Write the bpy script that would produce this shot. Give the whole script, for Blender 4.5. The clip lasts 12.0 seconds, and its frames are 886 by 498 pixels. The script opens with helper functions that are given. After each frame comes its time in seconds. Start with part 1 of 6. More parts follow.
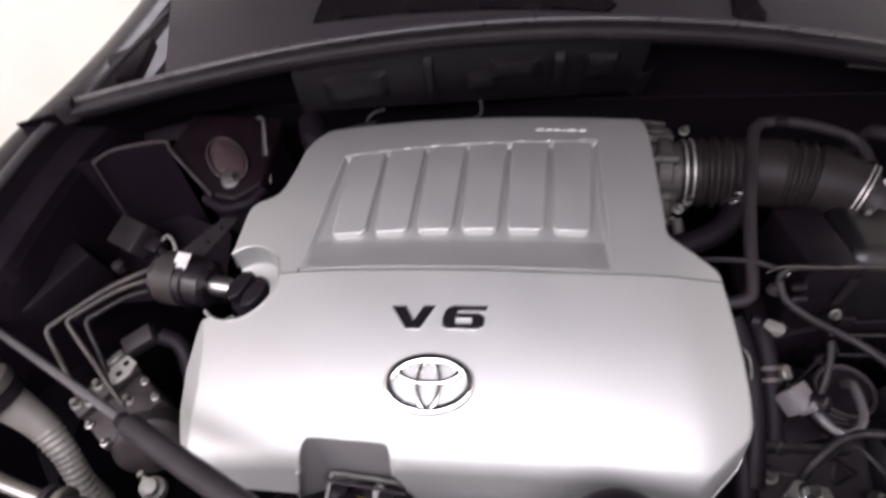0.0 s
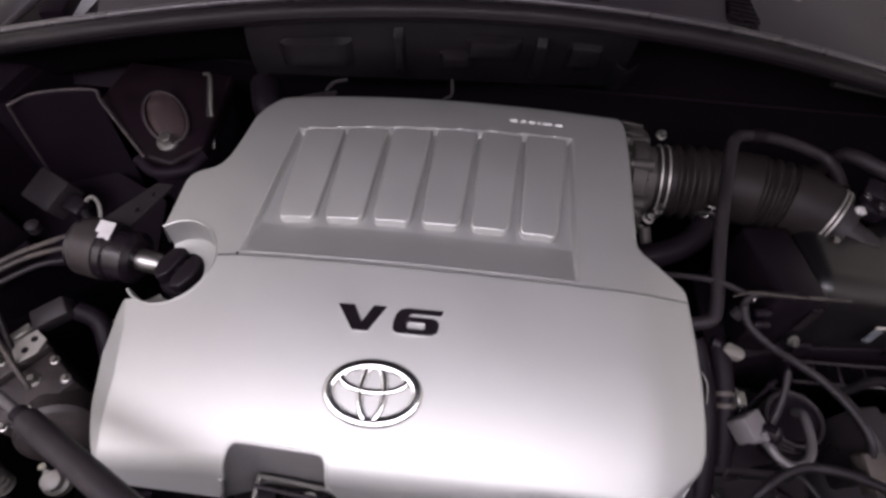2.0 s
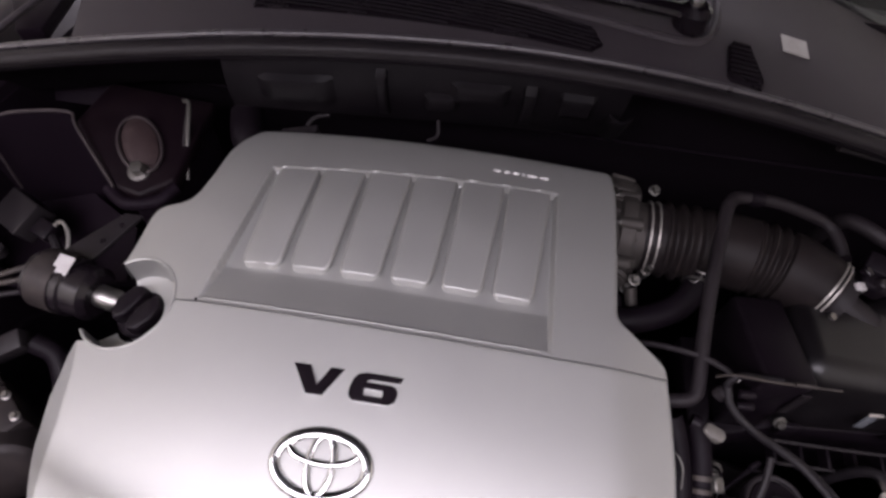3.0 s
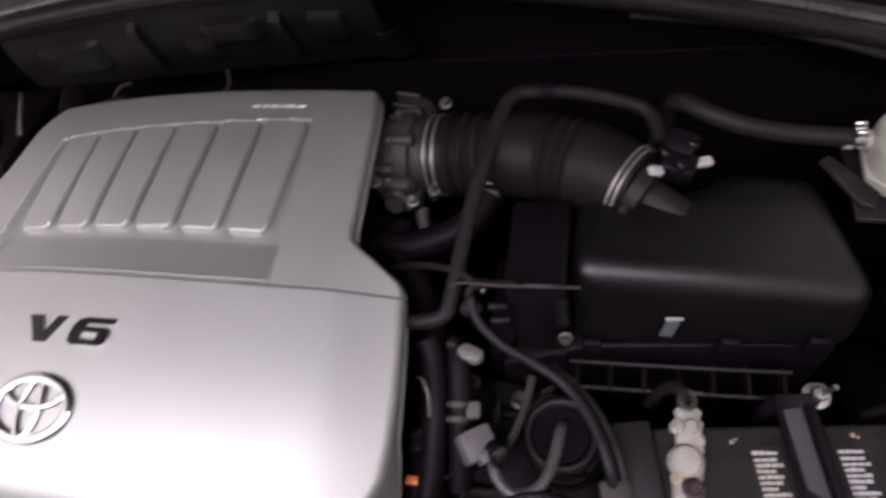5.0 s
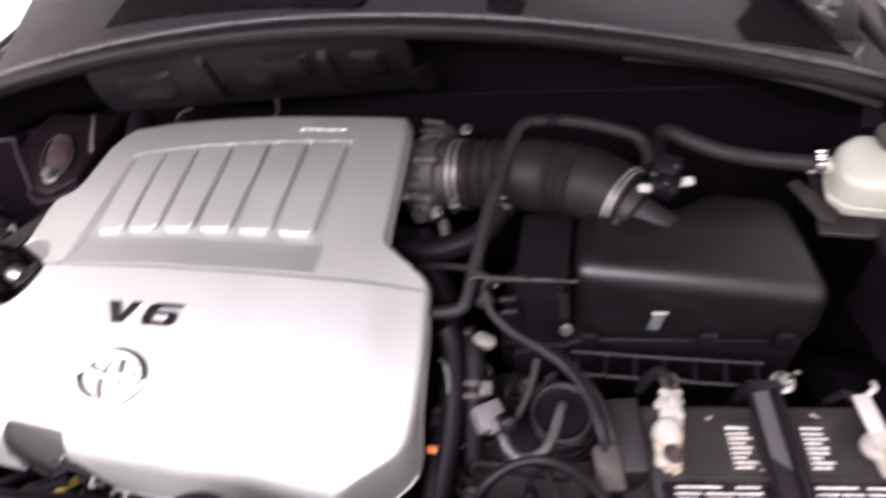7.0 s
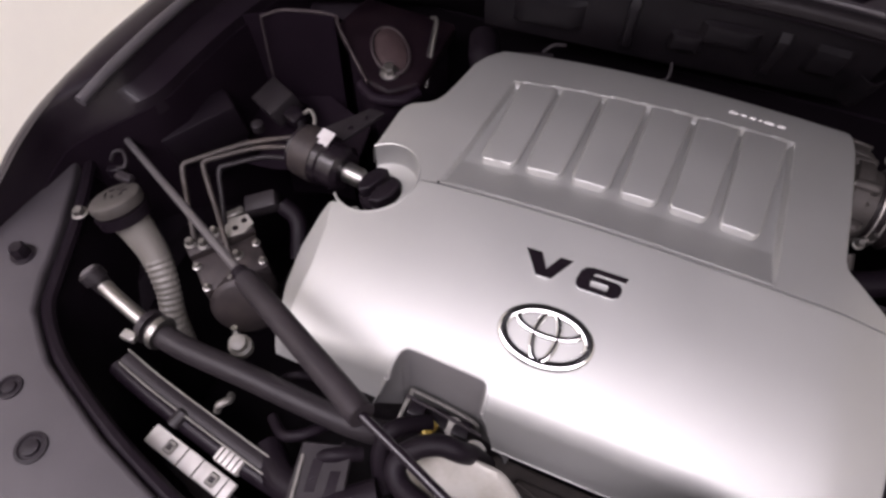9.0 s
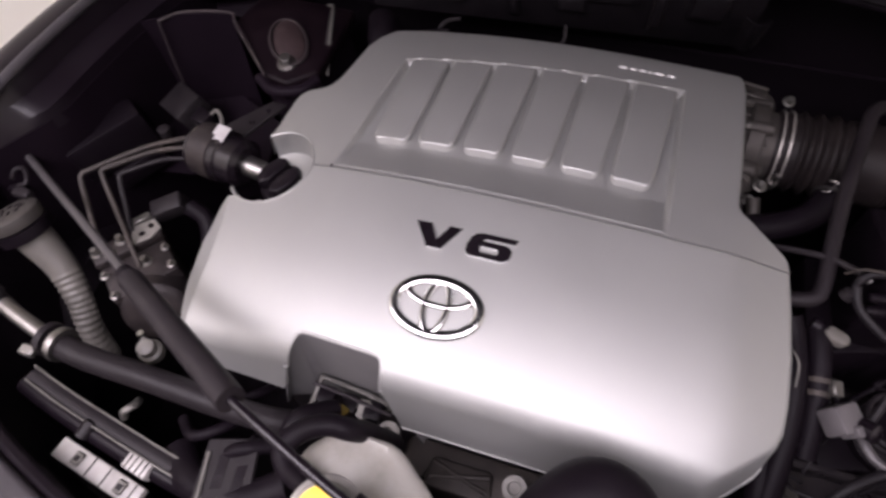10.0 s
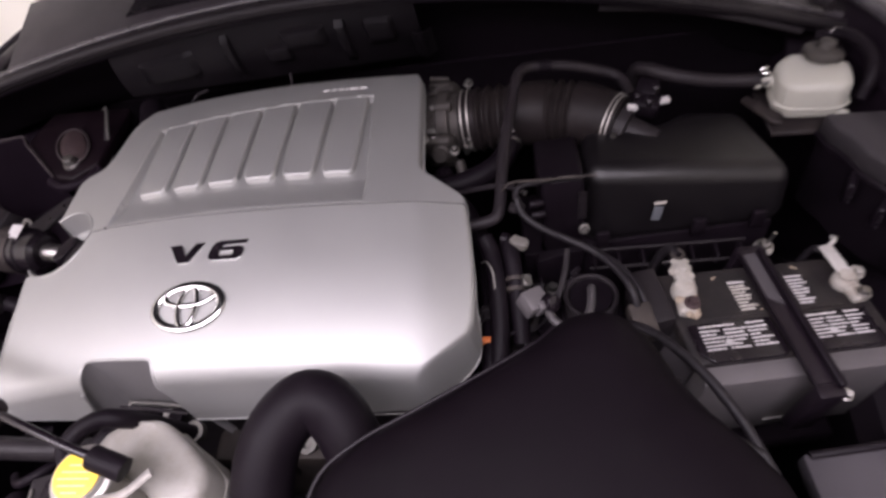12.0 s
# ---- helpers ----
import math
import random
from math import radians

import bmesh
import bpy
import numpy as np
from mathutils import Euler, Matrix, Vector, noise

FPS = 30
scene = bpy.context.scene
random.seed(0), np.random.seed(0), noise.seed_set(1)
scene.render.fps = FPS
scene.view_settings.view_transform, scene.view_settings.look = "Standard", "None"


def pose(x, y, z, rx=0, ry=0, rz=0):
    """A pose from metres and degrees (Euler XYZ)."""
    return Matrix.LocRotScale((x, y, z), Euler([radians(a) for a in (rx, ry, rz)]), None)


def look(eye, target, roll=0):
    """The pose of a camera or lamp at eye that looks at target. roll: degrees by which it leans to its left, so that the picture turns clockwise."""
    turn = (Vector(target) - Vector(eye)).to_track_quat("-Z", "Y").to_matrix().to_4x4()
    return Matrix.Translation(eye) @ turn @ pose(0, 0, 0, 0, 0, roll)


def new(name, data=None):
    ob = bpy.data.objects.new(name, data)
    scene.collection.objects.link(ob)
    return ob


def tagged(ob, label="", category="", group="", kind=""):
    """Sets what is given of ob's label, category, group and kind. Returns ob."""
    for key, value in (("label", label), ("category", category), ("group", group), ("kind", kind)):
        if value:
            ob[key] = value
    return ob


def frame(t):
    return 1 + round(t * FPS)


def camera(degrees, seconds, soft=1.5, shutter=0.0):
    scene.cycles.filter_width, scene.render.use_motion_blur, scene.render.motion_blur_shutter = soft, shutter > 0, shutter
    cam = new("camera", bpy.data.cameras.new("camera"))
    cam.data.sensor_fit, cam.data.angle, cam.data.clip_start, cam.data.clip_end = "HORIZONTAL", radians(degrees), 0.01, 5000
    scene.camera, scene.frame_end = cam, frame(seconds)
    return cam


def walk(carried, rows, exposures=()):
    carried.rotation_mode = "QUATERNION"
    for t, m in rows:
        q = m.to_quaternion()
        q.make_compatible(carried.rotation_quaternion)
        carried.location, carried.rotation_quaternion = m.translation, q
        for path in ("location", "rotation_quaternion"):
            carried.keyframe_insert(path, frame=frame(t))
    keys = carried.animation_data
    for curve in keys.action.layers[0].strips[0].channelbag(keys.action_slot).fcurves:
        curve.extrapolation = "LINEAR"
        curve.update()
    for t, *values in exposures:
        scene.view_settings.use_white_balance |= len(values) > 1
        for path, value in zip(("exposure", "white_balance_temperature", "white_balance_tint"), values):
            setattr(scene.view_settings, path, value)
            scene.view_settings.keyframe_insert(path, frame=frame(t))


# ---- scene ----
cam = camera(74.0, 12.0, soft=2.8, shutter=0.5)
PATH = [
    (0, (0.069, -0.251, 1.466), (-0.167, 0.939, -0.123), -8.4),
    (0.5, (-0.013, -0.259, 1.432), (-0.137, 0.853, -0.225), -1.4),
    (1, (0.004, -0.229, 1.443), (-0.109, 0.905, -0.2), 0.9),
    (1.5, (0.053, -0.213, 1.45), (-0.039, 0.883, -0.221), 0.0),
    (2, (0.056, -0.192, 1.443), (-0.011, 0.916, -0.221), 2.6),
    (2.5, (0.083, -0.126, 1.456), (-0.022, 0.968, -0.215), 3.8),
    (2.7, (0.081, -0.117, 1.455), (-0.021, 0.994, -0.205), 4.2),
    (4.3, (0.283, -0.139, 1.384), (0.011, 0.887, -0.311), -4.2),
    (4.5, (0.329, -0.128, 1.37), (-0.025, 0.881, -0.321), -8.7),
    (5, (0.473, -0.098, 1.348), (-0.023, 0.938, -0.289), -19.3),
    (5.5, (0.562, -0.033, 1.314), (0.031, 1.054, -0.28), -23.0),
    (6, (0.614, -0.006, 1.348), (0.028, 1.086, -0.222), -25.6),
    (6.5, (0.636, -0.098, 1.349), (0.039, 1.068, -0.161), -24.0),
    (7, (0.488, -0.179, 1.409), (-0.045, 0.945, -0.157), -17.9),
    (7.5, (0.283, -0.275, 1.372), (-0.185, 0.81, -0.242), -9.0),
    (7.7, (0.215, -0.266, 1.375), (-0.241, 0.777, -0.27), -9.4),
    (9.3, (-0.021, -0.263, 1.434), (-0.444, 0.747, -0.239), 0.9),
    (9.5, (-0.006, -0.259, 1.435), (-0.424, 0.757, -0.237), 0.1),
    (10, (0.095, -0.245, 1.401), (-0.323, 0.782, -0.263), -5.1),
    (10.5, (0.16, -0.229, 1.392), (-0.279, 0.791, -0.271), -10.9),
    (11, (0.317, -0.247, 1.385), (-0.094, 0.826, -0.252), -15.7),
    (11.5, (0.417, -0.273, 1.367), (-0.049, 0.826, -0.237), -20.6),
    (12, (0.385, -0.367, 1.417), (0.077, 0.89, -0.108), -14.7),
]
EXPO = [(0.0, 0.17, 6200, 23), (1.0, -0.13, 6200, 24), (2.0, -0.38, 6200, 25), (2.5, -0.53, 6250, 26), (4.5, -0.5, 6250, 26), (5.0, -0.37, 6250, 26), (5.5, -0.04, 6250, 25), (6.0, 0.66, 6250, 27), (6.5, 0.96, 6250, 26), (7.0, 0.84, 6300, 24), (7.5, 0.52, 6350, 25), (9.5, -0.34, 6350, 27), (10.0, -0.41, 6350, 28), (10.5, -0.42, 6350, 28), (11.0, -0.39, 6300, 29), (11.5, -0.24, 6300, 28), (12.0, -0.22, 6300, 29)]
walk(cam, [(t, look(eye, target, roll)) for t, eye, target, roll in PATH], EXPO)

# ---- light: a closed white garage, a ceiling light and an added rear fill ----
world = bpy.data.worlds.new("world")
scene.world = world
world.use_nodes = True
world.node_tree.nodes["Background"].inputs[0].default_value = (0.9, 0.95, 1.0, 1)
world.node_tree.nodes["Background"].inputs[1].default_value = 0.012


def area_lamp(name, eye, target, sx, sy, watts, colour):
    data = bpy.data.lights.new(name, "AREA")
    data.shape, data.size, data.size_y, data.energy, data.color = "RECTANGLE", sx, sy, watts, colour
    ob = new(name, data)
    ob.matrix_world = look(eye, target)
    return ob


area_lamp("ceiling_light_glow", (-0.25, -1.00, 2.56), (-0.25, -1.00, 0), 3.0, 1.1, 110, (1.0, 0.98, 0.98))
# Unseen lamp added to brighten the side wall and the cowl.
area_lamp("rear_fill_light", (0.1, 2.6, 2.56), (0.1, 2.6, 0), 2.6, 0.9, 60, (1.0, 0.98, 0.98))


# ---- materials ----
def material(name, colour, rough=0.5, metal=0.0, vary=0.25, scale=40.0, bump=0.1, fine=400.0, dirt=None, dirt_amount=0.0,
             dirt_scale=9.0, coat=0.0, alpha_mix=0.0, sss=0.0, rough_vary=0.12, spec=0.5):
    """Principled surface with blotches and grain, dust or stains on top, in metres of the object's own space."""
    m = bpy.data.materials.new(name)
    m.use_nodes = True
    nt = m.node_tree
    b = nt.nodes["Principled BSDF"]
    geo = nt.nodes.new("ShaderNodeTexCoord")
    n1 = nt.nodes.new("ShaderNodeTexNoise")
    n1.inputs["Scale"].default_value, n1.inputs["Detail"].default_value = scale, 6
    n2 = nt.nodes.new("ShaderNodeTexNoise")
    n2.inputs["Scale"].default_value, n2.inputs["Detail"].default_value = fine, 3
    for n in (n1, n2):
        nt.links.new(geo.outputs["Object"], n.inputs["Vector"])
    ramp = nt.nodes.new("ShaderNodeMix")
    ramp.data_type = "RGBA"
    lo = [c * (1 - vary) for c in colour]
    hi = [min(1.0, c * (1 + vary)) for c in colour]
    ramp.inputs["A"].default_value, ramp.inputs["B"].default_value = (*lo, 1), (*hi, 1)
    nt.links.new(n1.outputs["Fac"], ramp.inputs["Factor"])
    out = ramp.outputs["Result"]
    rng = nt.nodes.new("ShaderNodeMapRange")
    rng.inputs["To Min"].default_value, rng.inputs["To Max"].default_value = max(0.03, rough - rough_vary), min(1.0, rough + rough_vary)
    nt.links.new(n1.outputs["Fac"], rng.inputs["Value"])
    rough_out = rng.outputs["Result"]
    if dirt:
        n3 = nt.nodes.new("ShaderNodeTexNoise")
        n3.inputs["Scale"].default_value, n3.inputs["Detail"].default_value, n3.inputs["Roughness"].default_value = dirt_scale, 8, 0.65
        nt.links.new(geo.outputs["Object"], n3.inputs["Vector"])
        cr = nt.nodes.new("ShaderNodeMapRange")
        cr.inputs["From Min"].default_value, cr.inputs["From Max"].default_value = 0.45, 0.75
        cr.inputs["To Max"].default_value = dirt_amount
        nt.links.new(n3.outputs["Fac"], cr.inputs["Value"])
        dm = nt.nodes.new("ShaderNodeMix")
        dm.data_type = "RGBA"
        dm.inputs["B"].default_value = (*dirt, 1)
        nt.links.new(cr.outputs["Result"], dm.inputs["Factor"])
        nt.links.new(out, dm.inputs["A"])
        out = dm.outputs["Result"]
    nt.links.new(out, b.inputs["Base Color"])
    nt.links.new(rough_out, b.inputs["Roughness"])
    b.inputs["Metallic"].default_value = metal
    b.inputs["Coat Weight"].default_value = coat
    b.inputs["Specular IOR Level"].default_value = spec
    if sss:
        b.inputs["Subsurface Weight"].default_value = sss
        b.inputs["Subsurface Radius"].default_value = (0.02, 0.018, 0.014)
    if bump:
        bp = nt.nodes.new("ShaderNodeBump")
        bp.inputs["Strength"].default_value, bp.inputs["Distance"].default_value = bump, 0.001
        nt.links.new(n2.outputs["Fac"], bp.inputs["Height"])
        nt.links.new(bp.outputs["Normal"], b.inputs["Normal"])
    return m


silver = material("silver_paint", (0.385, 0.385, 0.374), 0.61, 0.86, 0.03, 14, 0.03, 1600, (0.48, 0.48, 0.466), 0.10, 16, rough_vary=0.04)
silver_matt = material("silver_panel", (0.385, 0.385, 0.374), 0.54, 0.86, 0.04, 20, 0.05, 1600, (0.37, 0.37, 0.358), 0.12, 16, rough_vary=0.04)
chrome = material("chrome", (0.70, 0.70, 0.70), 0.20, 1.0, 0.03, 30, 0, 400, rough_vary=0.06)
steel = material("dull_steel", (0.27, 0.26, 0.25), 0.40, 1.0, 0.2, 60, 0.2, 500, (0.14, 0.12, 0.11), 0.5, 40)
cast = material("cast_aluminium", (0.15, 0.145, 0.135), 0.5, 0.85, 0.25, 70, 0.35, 600, (0.08, 0.07, 0.06), 0.6, 30)
cast_dark = material("dirty_cast_metal", (0.0208, 0.0171, 0.0198), 0.6, 0.4, 0.35, 50, 0.4, 500, (0.03, 0.026, 0.023), 0.6, 25, spec=0.2)
gloss_black = material("gloss_black_plastic", (0.0068, 0.0047, 0.0066), 0.25, 0, 0.2, 30, 0.02, 600, spec=0.35)
plastic = material("black_plastic", (0.0056, 0.0038, 0.0056), 0.36, 0, 0.25, 30, 0.15, 1400, (0.0095, 0.0075, 0.009), 0.35, 14, spec=0.12)
plastic_grey = material("grey_black_plastic", (0.0120, 0.0100, 0.0112), 0.42, 0, 0.25, 26, 0.25, 1600, (0.024, 0.021, 0.022), 0.4, 12, spec=0.14)
duct_black = material("matt_duct_plastic", (0.0028, 0.0016, 0.0027), 0.6, 0, 0.25, 30, 0.15, 1400, (0.0052, 0.0038, 0.0048), 0.35, 14, spec=0.05)
cowl_grey = material("cowl_plastic", (0.036, 0.0305, 0.0345), 0.5, 0, 0.2, 18, 0.3, 1500, (0.052, 0.045, 0.049), 0.35, 8, spec=0.2)
insul_grey = material("insulator_sheet", (0.0047, 0.0038, 0.0048), 0.42, 0.0, 0.4, 22, 0.35, 900, (0.012, 0.010, 0.0115), 0.5, 12, spec=0.10)
rubber = material("black_rubber", (0.0050, 0.0033, 0.0051), 0.5, 0, 0.25, 35, 0.25, 900, (0.011, 0.009, 0.0098), 0.4, 18, spec=0.08)
rubber_grey = material("dusty_rubber_hose", (0.0112, 0.0088, 0.0104), 0.52, 0, 0.3, 35, 0.3, 900, (0.024, 0.0200, 0.0215), 0.5, 18, spec=0.18)
hose_brown = material("ribbed_hose_rubber", (0.0092, 0.0070, 0.0073), 0.5, 0, 0.3, 30, 0.3, 900, (0.022, 0.0175, 0.016), 0.5, 14, spec=0.12)
wire = material("wire_sleeve", (0.0074, 0.0060, 0.0075), 0.5, 0, 0.35, 80, 0.3, 900, (0.018, 0.0155, 0.016), 0.4, 40, spec=0.2)
paint = material("dark_body_paint", (0.0083, 0.0054, 0.0083), 0.35, 0.1, 0.2, 20, 0.02, 700, (0.02, 0.018, 0.019), 0.15, 10, coat=0.10, spec=0.2)
paint_in = material("inner_body_paint", (0.0075, 0.0047, 0.0075), 0.48, 0.1, 0.35, 20, 0.15, 500, (0.0070, 0.0046, 0.0062), 0.4, 12, spec=0.05)
maroon = material("dusty_maroon_paint", (0.0052, 0.0027, 0.0042), 0.45, 0.0, 0.4, 25, 0.25, 600, (0.012, 0.0072, 0.0085), 0.55, 24, spec=0.10)
rust = material("rusty_steel", (0.026, 0.0155, 0.0165), 0.6, 0.1, 0.5, 60, 0.6, 500, (0.060, 0.040, 0.040), 0.7, 45, spec=0.3)
white_tank = material("milky_plastic", (0.31, 0.305, 0.265), 0.42, 0, 0.1, 12, 0.1, 500, (0.27, 0.25, 0.21), 0.4, 18, sss=0.12)
white_neck = material("aged_white_plastic", (0.105, 0.098, 0.088), 0.5, 0, 0.15, 20, 0.15, 500, (0.09, 0.08, 0.07), 0.5, 14, sss=0.05)
yellow = material("yellow_label", (0.75, 0.50, 0.02), 0.45, 0, 0.08, 40, 0.05, 500, (0.5, 0.36, 0.1), 0.3, 30)
old_yellow = material("dirty_yellow_plastic", (0.30, 0.21, 0.035), 0.5, 0, 0.15, 40, 0.1, 500, (0.12, 0.09, 0.03), 0.5, 40)
lime = material("lime_tag", (0.45, 0.55, 0.03), 0.45, 0, 0.08, 40, 0.05, 500)
orange = material("orange_tape", (0.60, 0.16, 0.04), 0.5, 0, 0.1, 40, 0.05, 500)
white_label = material("white_print", (0.38, 0.365, 0.365), 0.5, 0, 0.08, 60, 0.02, 500, (0.22, 0.2, 0.19), 0.5, 60)
dim_label = material("faded_print", (0.35, 0.33, 0.30), 0.6, 0, 0.15, 60, 0.02, 500, (0.12, 0.1, 0.08), 0.6, 60)
corroded = material("corroded_lead", (0.25, 0.235, 0.21), 0.8, 0.0, 0.35, 90, 0.9, 450, (0.16, 0.12, 0.085), 0.7, 60)
beige_metal = material("plated_bracket", (0.30, 0.285, 0.265), 0.45, 0.6, 0.15, 40, 0.15, 500, (0.12, 0.11, 0.10), 0.5, 30)
rod_grey = material("grey_rod_paint", (0.060, 0.055, 0.057), 0.45, 0.2, 0.15, 40, 0.1, 700, (0.04, 0.036, 0.035), 0.5, 30)
brown_cast = material("oily_brown_casting", (0.032, 0.027, 0.025), 0.55, 0.3, 0.35, 45, 0.4, 500, (0.075, 0.06, 0.05), 0.6, 25, spec=0.3)
cover_grey = material("grainy_cover_plastic", (0.042, 0.038, 0.042), 0.5, 0, 0.2, 22, 0.3, 1500, (0.045, 0.040, 0.043), 0.4, 9, spec=0.3)
fuse_grey = material("grained_lid_plastic", (0.0235, 0.0205, 0.0225), 0.5, 0, 0.2, 22, 0.3, 1500, (0.034, 0.030, 0.032), 0.4, 9, spec=0.25)
oily_metal = material("oily_dark_aluminium", (0.019, 0.0150, 0.0155), 0.52, 0.3, 0.4, 45, 0.4, 500, (0.045, 0.036, 0.032), 0.6, 28, spec=0.3)
corner_grey = material("grainy_corner_plastic", (0.027, 0.0235, 0.0265), 0.5, 0, 0.25, 14, 0.4, 1500, (0.041, 0.036, 0.039), 0.5, 7, spec=0.3)
worn_grey = material("worn_grey_plastic", (0.085, 0.078, 0.080), 0.5, 0, 0.2, 22, 0.3, 1500, (0.060, 0.053, 0.053), 0.5, 12, spec=0.3)
bright_print = material("bright_print", (0.62, 0.61, 0.60), 0.5, 0, 0.1, 60, 0.05, 500)
pale_strip = material("pale_strip_plastic", (0.34, 0.325, 0.31), 0.45, 0.1, 0.15, 40, 0.15, 500, (0.15, 0.135, 0.12), 0.5, 30)
tank_white = material("yellowed_tank_plastic", (0.27, 0.257, 0.232), 0.45, 0, 0.18, 22, 0.2, 500, (0.13, 0.118, 0.098), 0.65, 26, sss=0.12)
throttle_cast = material("stained_aluminium", (0.046, 0.041, 0.038), 0.58, 0.45, 0.4, 80, 0.5, 600, (0.030, 0.025, 0.022), 0.7, 40, spec=0.3)
tan_crust = material("tan_corrosion", (0.24, 0.195, 0.145), 0.85, 0.0, 0.4, 120, 0.9, 500, (0.09, 0.06, 0.045), 0.7, 70)
slate = material("faded_blue_sticker", (0.072, 0.077, 0.086), 0.45, 0, 0.2, 90, 0.1, 600)
dusty_black = material("dusty_battery_plastic", (0.012, 0.0102, 0.0108), 0.48, 0, 0.3, 30, 0.2, 1200, (0.034, 0.028, 0.025), 0.7, 26, spec=0.22)
lid_plastic = material("satin_black_plastic", (0.0038, 0.0030, 0.0037), 0.38, 0, 0.2, 30, 0.12, 1600, (0.008, 0.0065, 0.0073), 0.35, 14, spec=0.40)
cap_brown = material("dusty_brown_cap", (0.038, 0.034, 0.031), 0.55, 0, 0.25, 50, 0.2, 700, (0.03, 0.026, 0.023), 0.5, 30, spec=0.3)
# Rubber colour lifted so that the lip carries the seal's highlight.
seal_highlight = material("rubber_lip_highlight", (0.040, 0.035, 0.039), 0.30, 0, 0.25, 40, 0.1, 700, spec=0.6)
# Darker grey on the notch walls, holding the shade of the silver there.
notch_shade_grey = material("silver_in_shade", (0.13, 0.125, 0.125), 0.5, 0, 0.12, 30, 0.1, 900, (0.09, 0.085, 0.085), 0.4, 20, spec=0.3)
# Near-black base colour holding the shade under the cowl and fuse box lid.
shade_black = material("shadow_black", (0.0048, 0.0031, 0.0048), 0.9, 0, 0.3, 60, 0.4, 900, (0.0055, 0.004, 0.0055), 0.4, 30, spec=0.04)
# The glint along the tower's edges is put into this lighter colour.
seam_glint = material("seam_edge_glint", (0.050, 0.040, 0.042), 0.42, 0.3, 0.4, 60, 0.3, 600, (0.012, 0.008, 0.009), 0.7, 40, spec=0.4)
blue_print = material("blue_print", (0.25, 0.36, 0.45), 0.5, 0, 0.1, 60, 0.02, 500)
wall_white = material("white_wall_paint", (0.82, 0.80, 0.71), 0.7, 0, 0.03, 3, 0.25, 180, (0.72, 0.69, 0.64), 0.4, 2)
concrete = material("garage_floor", (0.20, 0.195, 0.19), 0.6, 0, 0.12, 4, 0.3, 90, (0.14, 0.135, 0.13), 0.5, 3)
glow_panel = bpy.data.materials.new("lamp_diffuser")
glow_panel.use_nodes = True
gp = glow_panel.node_tree.nodes["Principled BSDF"]
gp.inputs["Emission Color"].default_value, gp.inputs["Emission Strength"].default_value = (1, 0.98, 0.98, 1), 6.0
glass = bpy.data.materials.new("windscreen_glass")
glass.use_nodes = True
gb = glass.node_tree.nodes["Principled BSDF"]
gb.inputs["Transmission Weight"].default_value, gb.inputs["Roughness"].default_value, gb.inputs["IOR"].default_value = 1.0, 0.03, 1.45
gb.inputs["Base Color"].default_value = (0.75, 0.82, 0.80, 1)


# ---- mesh helpers ----
def thing(name, label, category, group="", kind=""):
    return tagged(new(name), label, category, group, kind)


def finish(bm, angle=38):
    bmesh.ops.recalc_face_normals(bm, faces=bm.faces)
    lim = radians(angle)
    for f in bm.faces:
        f.smooth = True
    for e in bm.edges:
        e.smooth = len(e.link_faces) == 2 and e.calc_face_angle(0) < lim
    return bm


def part(name, bm, mat, parent=None, label="", angle=38):
    finish(bm, angle)
    me = bpy.data.meshes.new(name)
    bm.to_mesh(me)
    bm.free()
    me.materials.append(mat)
    ob = new(name, me)
    if parent is not None:
        ob.parent = parent
    if label:
        ob["label"] = label
    return ob


def box(x0, x1, y0, y1, z0, z1, bev=0.003, seg=2, bm=None, m=None):
    b = bmesh.new()
    vs = bmesh.ops.create_cube(b, size=1)["verts"]
    for v in vs:
        v.co = Vector((x0 + (v.co.x + 0.5) * (x1 - x0), y0 + (v.co.y + 0.5) * (y1 - y0), z0 + (v.co.z + 0.5) * (z1 - z0)))
    if bev:
        bmesh.ops.bevel(b, geom=b.edges[:], offset=bev, segments=seg, affect="EDGES", profile=0.5)
    return merged(bm, b, m)


def merged(bm, b, m=None):
    if m is not None:
        bmesh.ops.transform(b, matrix=m, verts=b.verts)
    if bm is None:
        return b
    me = bpy.data.meshes.new("tmp")
    b.to_mesh(me)
    b.free()
    bm.from_mesh(me)
    bpy.data.meshes.remove(me)
    return bm


def prism(poly, z0, z1, bev=0.003, seg=2, bm=None, m=None, zf=None, taper=0.0):
    """A polygon in plan, lifted from z0 to z1 (zf(x, y) adds to the top), with rounded rims."""
    b = bmesh.new()
    cx, cy = sum(p[0] for p in poly) / len(poly), sum(p[1] for p in poly) / len(poly)
    lo = [b.verts.new((x, y, z0)) for x, y in poly]
    hi = [b.verts.new((x + (cx - x) * taper, y + (cy - y) * taper, z1 + (zf(x, y) if zf else 0))) for x, y in poly]
    n = len(poly)
    b.faces.new(lo[::-1]), b.faces.new(hi)
    for i in range(n):
        b.faces.new((lo[i], lo[(i + 1) % n], hi[(i + 1) % n], hi[i]))
    bmesh.ops.recalc_face_normals(b, faces=b.faces)
    if bev:
        es = [e for e in b.edges if e.calc_face_angle(0) > 0.5]
        bmesh.ops.bevel(b, geom=es, offset=bev, segments=seg, affect="EDGES", profile=0.5)
    bmesh.ops.triangulate(b, faces=[f for f in b.faces if len(f.verts) > 4])
    return merged(bm, b, m)


